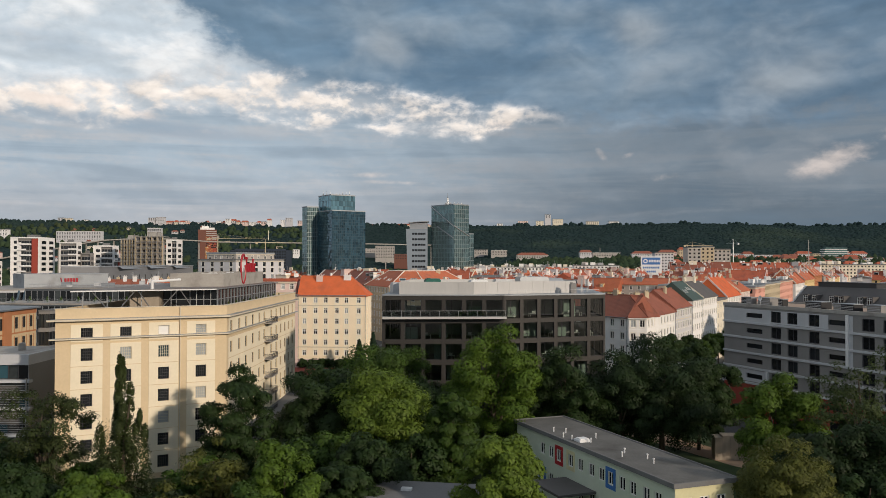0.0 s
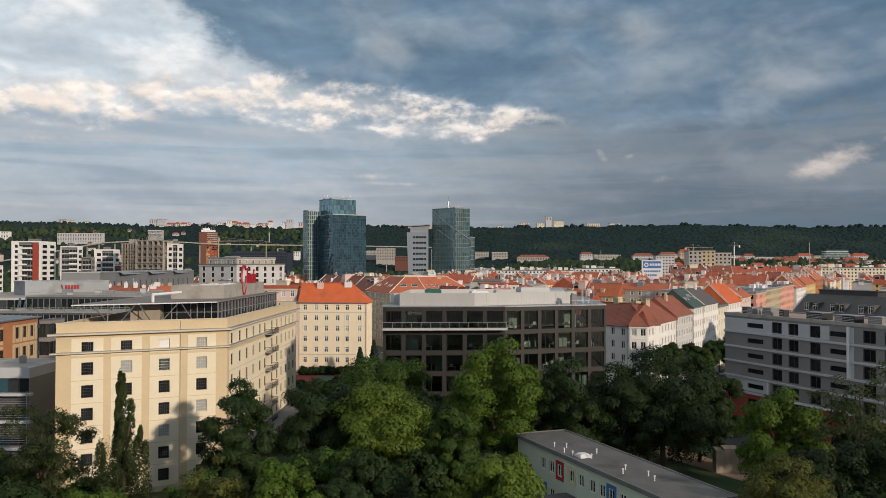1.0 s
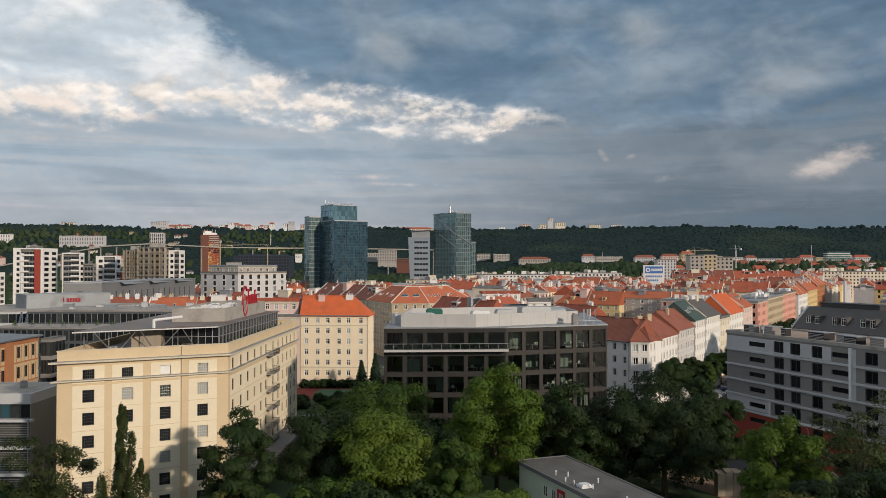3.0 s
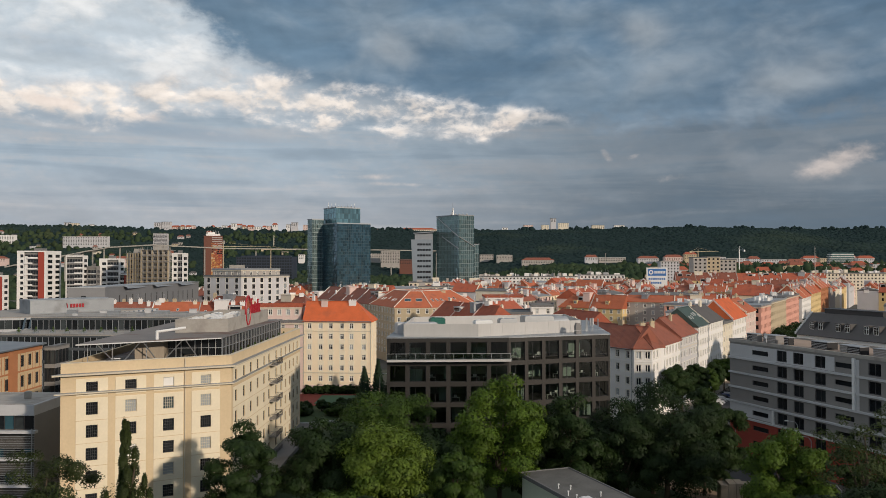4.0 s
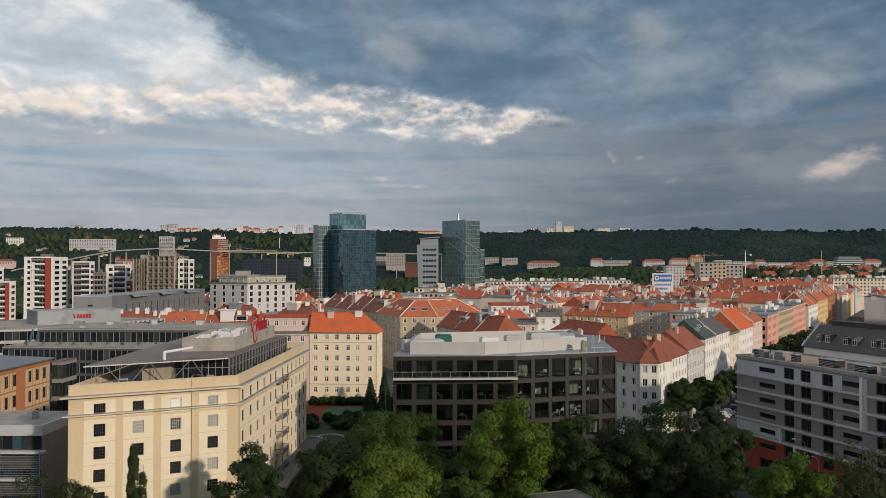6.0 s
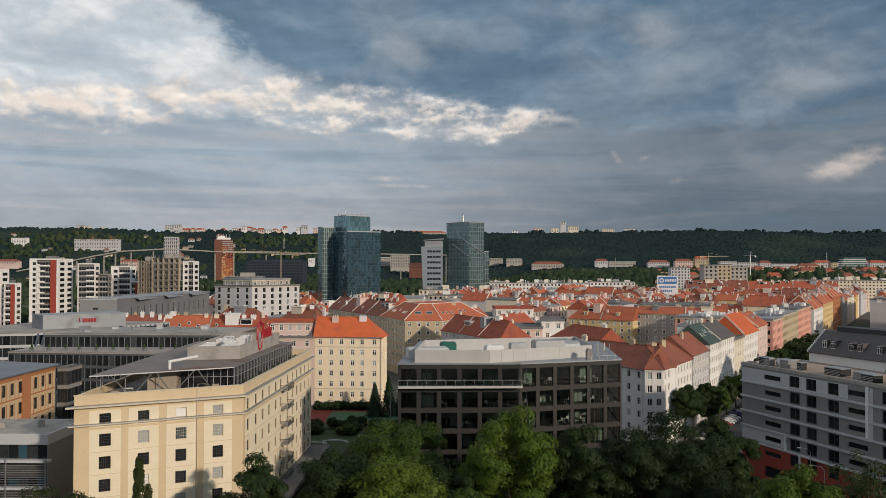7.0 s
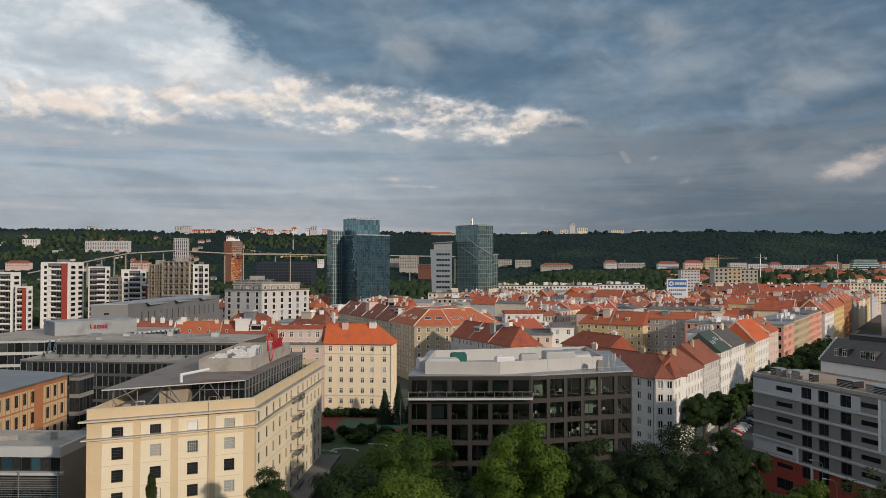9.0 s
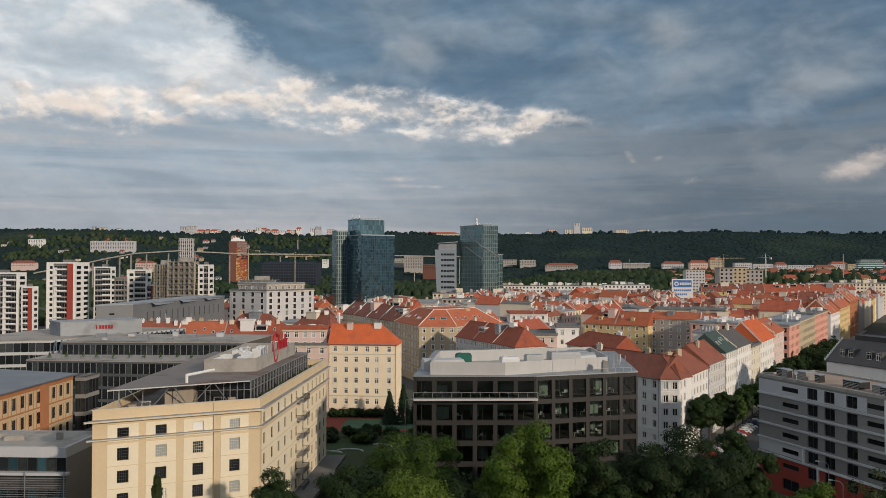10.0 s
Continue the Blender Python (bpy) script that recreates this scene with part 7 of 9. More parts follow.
# roof clutter: antennas, vents, cowls
cl = [MB(), MB(), MB()]
cl[0].tube((0, 0, 0), (0, 0, 3.2), 0.05, n=5)
for k in range(4):
    cl[0].tube((-0.6 + 0.06 * k, 0, 3.0 - 0.35 * k), (0.6 - 0.06 * k, 0, 3.0 - 0.35 * k), 0.03, n=4)
cl[1].tube((0, 0, 0), (0, 0, 1.3), 0.3, n=8)
cl[1].tube((0, 0, 1.3), (0, 0, 1.7), 0.45, 0.2, n=8)
cl[2].box(-1.2, 1.2, -0.9, 0.9, 0, 1.5)
cl[2].box(-1.3, 1.3, -1.0, 1.0, 1.5, 1.62)
clm = [cl[0].mesh("aerial", "steel"), cl[1].mesh("roof_cowl", "white_metal"), cl[2].mesh("lift_housing", "white_wall")]
names = (("aerial", "thin rooftop television aerial", "antenna"), ("roof_cowl", "pale metal roof cowl", "vent"), ("lift_housing", "small white rooftop lift housing", "roof plant"))
dg = [o for o in scene.objects if o.type == "MESH" and o.name.startswith("ridge_cap")]
for o in dg:
    a, c = Vector(o.data.vertices[0].co), Vector(o.data.vertices[-1].co)
    home = o.parent.matrix_basis
    p = home @ a.lerp(c, 0.5)
    if p.y < 290 or (p.y < 400 and not o.parent.name.startswith("house")):
        continue
    if p.y < 400:
        for k in range(2):
            i = rnd.choice((0, 0, 1, 2))
            nm, lb, ct = names[i]
            q = home @ a.lerp(c, rnd.uniform(0.1, 0.9))
            single(nm, clm[i], lb, ct, "rooftop clutter in the town", m=pose(q.x, q.y, q.z - 0.25, 0, 0, rnd.uniform(0, 180)))
    # stacks, flues, hatches and aerials too small to tell apart
    det = MB()
    n = int((c - a).length * rnd.uniform(0.25, 0.5)) + 1 if p.y > 430 else int((c - a).length * 0.08)
    for k in range(n):
        q = a.lerp(c, rnd.uniform(0.0, 1.0))
        y, kind = rnd.uniform(-4.2, 1.5), rnd.random()
        z = q.z - 0.72 * abs(y) - 0.4
        if kind < 0.36:
            w, h = rnd.uniform(0.5, 1.8), rnd.uniform(1.2, 2.0)
            m = rnd.choice((0, 0, 1, 1, 2))
            det.box(q.x - w / 2, q.x + w / 2, q.y + y - 0.35, q.y + y + 0.35, z - 0.8, z + h, m)
            det.box(q.x - w / 2 - 0.08, q.x + w / 2 + 0.08, q.y + y - 0.43, q.y + y + 0.43, z + h, z + h + 0.15, 3)
        elif kind < 0.62:
            h = rnd.uniform(2.0, 4.5)
            det.tube((q.x, q.y + y, z - 0.5), (q.x, q.y + y, z + h), 0.07, n=4, m=3)
            det.tube((q.x - 0.6, q.y + y, z + h - 0.2), (q.x + 0.6, q.y + y, z + h - 0.2), 0.05, n=4, m=3)
        elif kind < 0.78:
            r = rnd.uniform(0.25, 0.5)
            det.tube((q.x, q.y + y, z - 0.5), (q.x, q.y + y, z + 1.6), r, r * 0.8, n=6, m=4)
        else:
            # raised terrace room with a glass front and a flat lid
            w, h = rnd.uniform(2.0, 4.5), rnd.uniform(1.2, 2.0)
            y = rnd.uniform(-4.0, -1.5)
            z = q.z - 0.72 * abs(y) - 0.4
            m = rnd.choice((0, 0, 1, 4))
            det.box(q.x - w / 2, q.x + w / 2, q.y + y, q.y + y + 3.0, z - 1.0, z + h, m)
            det.box(q.x - w / 2 + 0.3, q.x + w / 2 - 0.3, q.y + y - 0.05, q.y + y + 0.05, z + 0.1, z + h - 0.3, 5)
            det.box(q.x - w / 2 - 0.25, q.x + w / 2 + 0.25, q.y + y - 0.3, q.y + y + 3.2, z + h, z + h + 0.18, 3)
    if det.f:
        tagged(part("roof_clutter", (det, "white_wall", "ivory", "pale_pink", "steel", "white_metal", "glass"), o.parent, "small stacks, flues and aerials on the roof"), kind="stuff")
# the flat roofs of the far blocks carry the same
for x0, x1, y, z, n in ((20, 130, 806, 27.8, 34), (-28, 28, 652, 25.8, 16), (-18, 38, 566, 24.8, 18), (122, 158, 764, 29.8, 10), (334, 436, 820, 30.8, 24)):
    det = MB()
    for k in range(n):
        q = Vector((rnd.uniform(x0, x1), y + rnd.uniform(-4, 4), z))
        w, h = rnd.uniform(0.8, 5.0), rnd.uniform(1.2, 3.2)
        det.box(q.x - w / 2, q.x + w / 2, q.y - 1.2, q.y + 1.2, z - 0.4, z + h, rnd.choice((0, 0, 1, 2, 3)))
        if k % 3 == 0:
            det.tube((q.x, q.y, z), (q.x, q.y, z + h + 3.0), 0.1, n=4, m=3)
    single("rooftop_plant", (det, "white_wall", "ivory", "grey_wall", "steel"), "crowded white and grey plant boxes on a flat roof", "roof plant", kind="stuff")
# pipes, vents and boxes on the flat metal roofs up the street
for u0, u1, v0, v1, z, n in ((160, 184, 2, 38, 22.4, 26), (186, 231, 2, 12, 23.0, 16), (233, 279, 2, 12, 23.4, 14), (85, 99, 2, 11, 19.9, 8)):
    for k in range(n):
        p = st(rnd.uniform(u0, u1), rnd.uniform(v0, v1))
        i = rnd.choice((0, 1, 1, 1, 2, 2))
        nm, lb, ct = names[i]
        single(nm, clm[i], lb, ct, "rooftop clutter in the town", m=pose(*p, z, 0, 0, rnd.uniform(0, 180)))
# ---- glass towers ----
def curtain(mb, mx, w, z0, z1, pw, ph, m=0, gap=0.06):
    """Single panes of a curtain wall, each a face of its own."""
    nx, nz = max(1, round(w / pw)), max(1, round((z1 - z0) / ph))
    a, h = w / nx, (z1 - z0) / nz
    for i in range(nx):
        for k in range(nz):
            t, q = rnd.uniform(-0.02, 0.02), rnd.uniform(-0.03, 0.03)
            mb.face([mx @ Vector(p) for p in ((i * a + gap, t - q, z0 + k * h + gap), ((i + 1) * a - gap, -t - q, z0 + k * h + gap), ((i + 1) * a - gap, q - t, z0 + (k + 1) * h - gap), (i * a + gap, t + q, z0 + (k + 1) * h - gap))], m)


def glass_tower(name, label, body, parts_):
    """body: list of (polygon, z0, z1, pane material, pane width, pane height)."""
    P0 = body[0][0][0]
    t = thing(name, label, "tower", (*P0, 0))
    for poly, z0, z1, gm_, pw, ph in body:
        bars = "tower_frame" if gm_ == "tg_green" else "tower_bars"
        L = [(p[0] - P0[0], p[1] - P0[1]) for p in poly]
        core, pane = MB(), MB()
        core.prism(grow(L, -0.12), z0, z1)
        part("frame_body", (core, bars), t)
        for k in range(len(L)):
            wx, wl = on_wall(L[k], L[(k + 1) % len(L)])
            curtain(pane, wx, wl, z0, z1 - 0.3, pw, ph, 0, 0.2 if gm_ == "tg_green" else 0.09)
        o = part("curtain_wall", (pane, gm_), t, "curtain wall of reflecting panes")
        tagged(o, kind="stuff")
        edge = MB()
        edge.prism(grow(L, 0.1), z1 - 0.3, z1 + 0.4)
        part("roof_edge", (edge, "zinc"), t)
    return t


island_glass = {}
# bluelit: a lighter copy of the blue, for sky reflected in the top
for key, c, r in (("blue", (0.075, 0.150, 0.190), 0.04), ("bluelit", (0.20, 0.36, 0.41), 0.08), ("green", (0.16, 0.25, 0.25), 0.08)):
    island_glass[key] = mat("tower_glass_" + key, c, r, 0.2, 0.08, 0.6, spec=0.9, island=0.38, metal=0.65)
    M["tg_" + key] = island_glass[key]
c34, s34 = math.cos(radians(34)), math.sin(radians(34))


def corner_box(x, y, wr, wl_, a=34):
    """A rectangle with its nearest corner at (x, y): one side of length wr back to the right, one of wl_ back to the left, turned by a degrees."""
    r, l = Vector((math.cos(radians(a)), math.sin(radians(a)))), Vector((-math.sin(radians(a)), math.cos(radians(a))))
    p = Vector((x, y))
    return [tuple(p), tuple(p + r * wr), tuple(p + r * wr + l * wl_), tuple(p + l * wl_)]


ax, ay = -76.0, 572.0
glass_tower("glass_tower", "dark blue glass office tower with a stepped top", [
    (corner_box(ax, ay, 26, 27), 0, 67.6, "tg_blue", 1.45, 1.9),
    (corner_box(ax - 2, ay + 9, 19, 20), 67.6, 79.0, "tg_bluelit", 1.6, 3.6),
    (corner_box(ax - 19.5, ay + 14, 9, 8), 0, 71.0, "tg_green", 1.6, 3.0)], ())
for k in range(9):
    b = MB()
    b.tube((0, 0, 0), (0, 0, rnd.uniform(1.5, 4)), 0.12, n=5)
    b.box(-0.4, 0.4, -0.4, 0.4, 0, 1.2)
    single("rooftop_mast", (b, "steel"), "short mast on the glass tower's roof", "antenna", "masts on the glass tower", m=pose(ax - 9 + k * 2.3, ay + 20 + (k % 3), 79.4))
bx, by = 9.0, 690.0
B0 = corner_box(bx, by, 17, 29.5, 40)
glass_tower("green_glass_tower", "pale green glass tower with diagonal steel lines", [
    (B0, 0, 80.0, "tg_green", 2.0, 3.7), (corner_box(bx + 5, by + 5.5, 16, 20, 40), 0, 56.0, "tg_green", 2.0, 3.7)], ())
b = MB()
wx, wl = on_wall(B0[3], B0[0])
b.tube(wx @ Vector((0.5, -0.3, 79.5)), wx @ Vector((wl, -0.3, 62)), 0.45, n=6)
b.tube(wx @ Vector((8, -0.3, 62.5)), wx @ Vector((wl, -0.3, 52)), 0.4, n=6)
wx2, wl2 = on_wall(B0[0], B0[1])
b.tube(wx2 @ Vector((0, -0.3, 62)), wx2 @ Vector((wl2, -0.3, 54)), 0.45, n=6)
single("facade_brace", (b, "steel"), "diagonal steel tubes across the green tower", "brace")
b = MB()
b.tube((0, 0, 0), (0, 0, 6), 1.0, 0.7, n=8)
b.tube((0, 0, 6), (0, 0, 10.5), 0.25, 0.08, n=6)
single("tower_mast", (b, "steel"), "radio mast on the green glass tower", "antenna", m=pose(bx - 5, by + 14, 80.4))
for k in range(5):
    b = MB()
    b.box(-1, 1, -0.7, 0.7, 0, 1.2)
    b.tube((0, 0, 1.2), (0, 0, 2.2), 0.15, n=5)
    single("roof_unit", (b, "steel"), "small unit on the green tower's roof", "roof plant", m=pose(bx - 6 + k * 3.2, by + 9 + k * 1.6, 80.4))


def slab_annexe():
    t = thing("slab_office", "pale blue-grey office slab with window bands and a raked side", "office building", (-31, 700, 0))
    w = MB()
    w.hexa([(2.5, 0, 0), (18, 0, 0), (18, 16, 0), (2.5, 16, 0), (0, 0, 60), (18, 0, 60), (18, 16, 60), (0, 16, 60)])
    part("wall", (w, "annexe"), t, "pale blue-grey cladding")
    for k in range(11):
        z = 55 - k * 4.6
        for i in range(5):
            b = MB()
            b.box(5.2 + i * 2.3, 7.2 + i * 2.3, -0.1, 0.1, z, z + 1.7)
            part("window", (b, "glass"), t)
    b = MB()
    b.box(3, 18, 1, 15, 60, 65)
    b.hexa([(2, -1, 65), (19, -1, 66), (19, 17, 66), (2, 17, 65), (2, -1, 65.5), (19, -1, 66.8), (19, 17, 66.8), (2, 17, 65.5)])
    part("top_storey", (b, "steel"), t, "set-back top under a tilted roof")


slab_annexe()


# ---- apartment towers on the left ----
def flats(x, y, w, d, h, turn, wall="white_wall", floors=12, cols=6, stripe=None, label="white apartment tower with dark windows", balcony=()):
    t = thing("apartment_tower", label, "apartment building", (x, y, 0), turn=turn)
    I = Matrix.Identity(4)
    sh = (h - 2.0) / floors
    b = MB()
    ws = min(2.6, 0.72 * w / cols)
    fh = [((i + 0.5) * w / cols - ws / 2, (i + 0.5) * w / cols + ws / 2, k * sh + 0.7, k * sh + 2.9) for i in range(cols) for k in range(floors)
          if not any(u0 - ws / 2 < (i + 0.5) * w / cols < u1 + ws / 2 for u0, u1 in balcony)]
    # behind each balcony the front is open glass from wall to wall
    fh += [(u0 + 0.2, u1 - 0.2, k * sh + 0.3, k * sh + sh - 0.5) for u0, u1 in balcony for k in range(floors)]
    wall_face(b, I, w, 0, h, fh, 0.3, 0, 1)
    n2 = max(2, int(d / 4.5))
    faces = []
    for q in (((w, 0), (w, d)), ((w, d), (0, d)), ((0, d), (0, 0))):
        sx, sl = on_wall(*q)
        hs = [((i + 0.5) * sl / n2 - ws / 2, (i + 0.5) * sl / n2 + ws / 2, k * sh + 1.0, k * sh + 2.6) for i in range(n2) for k in range(floors)] if q[0][0] == w and q[1][0] == w else []
        wall_face(b, sx, sl, 0, h, hs, 0.3, 0, 1)
        faces.append((sx, hs))
    b.face(((0, 0, h - 0.4), (w, 0, h - 0.4), (w, d, h - 0.4), (0, d, h - 0.4)))
    part("wall", (b, wall, "glass"), t)
    if stripe:
        s = MB()
        s.box(stripe[0], stripe[1], -0.4, 0.05, 0, h - 1.5)
        part("coloured_bay", (s, stripe[2]), t, "rust red facade bay")
    for u0, u1 in balcony:
        for k in range(1, floors):
            s = MB()
            s.box(u0, u1, -1.5, 0, k * sh - 0.1, k * sh + 0.1)
            s.box(u0, u1, -1.5, -1.4, k * sh + 0.1, k * sh + 1.0)
            part("balcony", (s, "white_wall"), t)
    c = MB()
    c.box(-0.2, w + 0.2, -0.2, d + 0.2, h, h + 0.5)
    part("roof", (c, "felt"), t, "flat roof")
    return t


def framed_flats(x, y, d, h, turn, floors, bays, label, rim=0.9, wall="white_wall", depth_windows=1):
    """An apartment tower whose front is a white frame round recessed bays; bays: (width, kind) from left to right."""
    t = thing("apartment_tower", label, "apartment building", (x, y, 0), turn=turn)
    w = sum(k[0] for k in bays) + 2 * rim
    sh = (h - 1.6) / floors
    b = MB()
    b.box(0.02, w - 0.02, 1.4, d, 0, h - 0.4)
    part("body", (b, "grey_clad"), t, "grey rendered body")
    b = MB()
    b.box(0, rim, 0, d + 0.02, 0, h)
    b.box(w - rim, w, 0, d + 0.02, 0, h)
    b.box(rim, w - rim, 0, d + 0.02, h - 0.9, h)
    part("frame", (b, wall), t, "white rendered frame round the front")
    u = rim
    for bw, kind in bays:
        if kind == "red":
            b = MB()
            b.box(u, u + bw, 0.35, 1.45, 0, h - 0.9)
            part("coloured_bay", (b, "red_clad"), t, "rust red facade bay")
        elif kind == "grid":
            n = max(1, round(bw / 3.2))
            b = MB()
            mx = Matrix.Translation((u, 0.2, 0))
            ws = bw / n * 0.62
            holes = [((i + 0.5) * bw / n - ws / 2, (i + 0.5) * bw / n + ws / 2, k * sh + 0.75, k * sh + 2.75) for i in range(n) for k in range(floors)]
            wall_face(b, mx, bw, 0, h - 0.9, holes, 0.5, 0, 1)
            part("wall", (b, wall, "glass"), t, "white wall with square windows")
        else:
            # set-back glazing behind balconies
            b = MB()
            for k in range(floors):
                for i in range(max(2, int(bw / 1.6))):
                    a0 = u + i * bw / max(2, int(bw / 1.6))
                    b.face(((a0 + 0.1, 1.36, k * sh + 0.3), (a0 + bw / max(2, int(bw / 1.6)) - 0.1, 1.36, k * sh + 0.3), (a0 + bw / max(2, int(bw / 1.6)) - 0.1, 1.36, k * sh + 2.7), (a0 + 0.1, 1.36, k * sh + 2.7)))
            tagged(part("glazing", (b, "glass"), t), kind="stuff")
            for k in range(1, floors):
                b = MB()
                z = k * sh
                a0, a1 = u, u + bw
                if kind == "stagger":
                    a0, a1 = (u, u + bw * 0.62) if k % 2 else (u + bw * 0.2, u + bw)
                front = {"stagger": -0.5, "dark": 0.5}.get(kind, 0.1)
                b.box(a0, a1, front, 1.35, z - 0.12, z + 0.12)
                b.box(a0, a1, front, front + 0.12, z + 0.12, z + (0.95 if kind != "dark" else 0.45))
                part("balcony", (b, wall if kind != "dark" else "grey_white"), t)
            if kind == "stagger":
                b = MB()
                b.box(u, u + bw * 0.2, 0.5, 1.38, 0, h - 3.6)
                part("wall_strip", (b, wall), t)
        u += bw
    if depth_windows:
        sx, sl = on_wall((w, 0), (w, d))
        b = MB()
        for i in range(depth_windows):
            for k in range(floors):
                b.obox(sx, sl * (i + 0.22) / depth_windows, sl * (i + 0.78) / depth_windows, -0.04, 0.02, k * sh + 0.7, k * sh + 2.7)
        tagged(part("end_glazing", (b, "glass"), t), kind="stuff")
    c = MB()
    c.box(rim, w - rim, 0.6, d - 0.4, h - 0.396, h - 0.2)
    c.box(w * 0.35, w * 0.65, d * 0.4, d * 0.7, h - 0.2, h + 1.8)
    part("roof", (c, "felt"), t, "flat roof with a lift housing")
    return t


white_red = "white framed apartment tower with a rust red stripe and balconies"
framed_flats(-286.0, 552, 25, 48.4, 4, 13, ((3.4, "grid"), (8.8, "stagger"), (4.2, "red")), white_red, 1.3, depth_windows=2)
framed_flats(-260.0, 566, 9, 45.4, 4, 12, ((5.2, "dark"), (5.6, "ribbon")), "dark grey and white apartment tower with balconies", 0.4)
framed_flats(-248.6, 573, 8, 38.0, 4, 10, ((6.0, "dark"),), "dark grey apartment block with recessed balconies", 0.3, "grey_clad")
framed_flats(-243.0, 580, 11, 43.4, 4, 11, ((4.6, "grid"), (7.6, "ribbon")), "white framed apartment tower with ribbon windows", 0.9)
framed_flats(-229.0, 580, 8, 32.8, 4, 8, ((2.6, "ribbon"), (2.6, "red")), "low rust red apartment block in a white frame", 0.5)
framed_flats(-326.0, 540, 12, 41.5, 4, 11, ((6.0, "grid"), (9.0, "dark"), (9.0, "stagger")), "white framed apartment tower with deep balconies", 1.2)
framed_flats(-296.5, 540, 8, 32.3, 4, 8, ((3.6, "ribbon"), (3.0, "red")), "low rust red apartment block in a white frame", 0.5)


def clad_block():
    """Grey clad block with a barrel roof, and the white house behind it."""
    t = thing("clad_block", "long block clad in grey metal with narrow windows", "building", (-153.5, 336.5, 0))
    L = [(0, 0), (12.4, 7.0), (21.5, 105), (4, 108)]
    w = MB()
    hs = [(12.0 + k * 6, 12.9 + k * 6, 22.0, 26.5) for k in range(14)]
    for k in range(4):
        wx, wl = on_wall(L[k], L[(k + 1) % 4])
        wall_face(w, wx, wl, 0, 30, hs if k == 1 else ([(5, 7, 26, 26.8), (5, 7, 21.5, 22.3)] if k == 0 else []), 0.3)
        if k < 2:
            for u0, u1, z0, z1 in (hs if k == 1 else [(5, 7, 26, 26.8), (5, 7, 21.5, 22.3)]):
                small_window(t, wx, u0, z0, u1 - u0, z1 - z0, "casement", "frame_dark", "glass", 0.15)
    part("wall", (w, "clad_dark"), t, "grey metal cladding")
    r = MB()
    r.prism(grow(L, 0.2), 30, 30.4)
    part("roof", (r, "zinc"), t)
    for k in range(3):
        v = MB()
        for i in range(8):
            a0, a1 = math.pi * i / 8, math.pi * (i + 1) / 8
            v.face([(5 * math.cos(a0), 0, 1.3 * math.sin(a0)), (5 * math.cos(a1), 0, 1.3 * math.sin(a1)), (5 * math.cos(a1), 26, 1.3 * math.sin(a1)), (5 * math.cos(a0), 26, 1.3 * math.sin(a0))][::-1])
        o = part("barrel_roof", (v, "zinc"), t, "low grey barrel roof")
        o.matrix_local = Matrix.Translation((11 + k * 2.6, 22 + k * 28, 29.2))


clad_block()
poly_house([(-131, 448), (-108, 436), (-88, 462), (-112, 478)], 33, 0, 0, "grey_white", "felt", 8, 3.3, 5.2, (0, 1), False, "white modern apartment house with a grey top floor", name="apartment_house", category="apartment building", wsize=(1.9, 2.3), flat=True, frame_mat="frame_dark")
poly_house([(-127, 450), (-109, 440), (-93, 461), (-111, 473)], 36.5, 0, 0, "grey_wall", "zinc", 1, 3.3, 4.0, (0, 1), False, "set-back grey top floor", name="top_storey", category="house", wsize=(1.4, 2.0), flat=True)


def building_site(x, y, w, d, h, floors, turn):
    t = thing("unfinished_block", "unfinished concrete apartment block in scaffolding", "building site", (x, y, 0), turn=turn)
    sh = h / floors
    for k in range(floors + 1):
        b = MB()
        b.box(0, w, 0, d, k * sh - 0.3, k * sh)
        part("floor_slab", (b, "concrete"), t)
    for i in range(6):
        b = MB()
        b.box(i * (w - 0.6) / 5, i * (w - 0.6) / 5 + 0.6, 0.3, 0.9, 0, h)
        part("column", (b, "tan"), t)
    b = MB()
    mx = Matrix.Translation((0, 2.2, 0))
    n = max(2, int(w / 3.4))
    wall_face(b, mx, w, 0, h - 0.3, [((i + 0.2) * w / n, (i + 0.75) * w / n, k * sh + 0.8, k * sh + 2.6) for i in range(n) for k in range(floors)], 0.4, 0, 1)
    part("inner_wall", (b, "grey_wall", "frame_dark"), t, "raw block wall with open windows")
    s = MB()
    for i in range(int(w / 2.4) + 1):
        s.tube((i * 2.4, -1.2, 0), (i * 2.4, -1.2, h + 1.5), 0.07, n=4)
        s.tube((i * 2.4, -0.4, 0), (i * 2.4, -0.4, h + 1.5), 0.06, n=4)
    for k in range(int(h / 2.0)):
        s.tube((0, -1.2, k * 2.0 + 1), (w, -1.2, k * 2.0 + 1), 0.06, n=4)
        s.box(0, w, -1.3, -0.4, k * 2.0, k * 2.0 + 0.12, 1)
    tagged(part("scaffolding", (s, "steel", "scaffold_board"), t, "scaffolding of steel poles and timber boards"), kind="stuff")
    b = MB()
    b.box(w * 0.4, w * 0.75, 3, d - 3, h, h + 2.8)
    part("stair_head", (b, "concrete"), t, "raw concrete stair head")


building_site(-213, 552, 9.5, 16, 47, 13, 3)
building_site(-203, 550, 18, 18, 49, 13, 3)
framed_flats(-185.0, 558, 14, 47.0, 3, 12, ((3.4, "grid"), (3.0, "dark")), "white block beside the scaffolding", 0.4)
building_site(-166, 590, 26, 16, 36, 9, 3)
flats(-657, 1850, 30, 20, 106, 8, "grey_white", cols=7, floors=34, label="slim white tower beyond the building site")


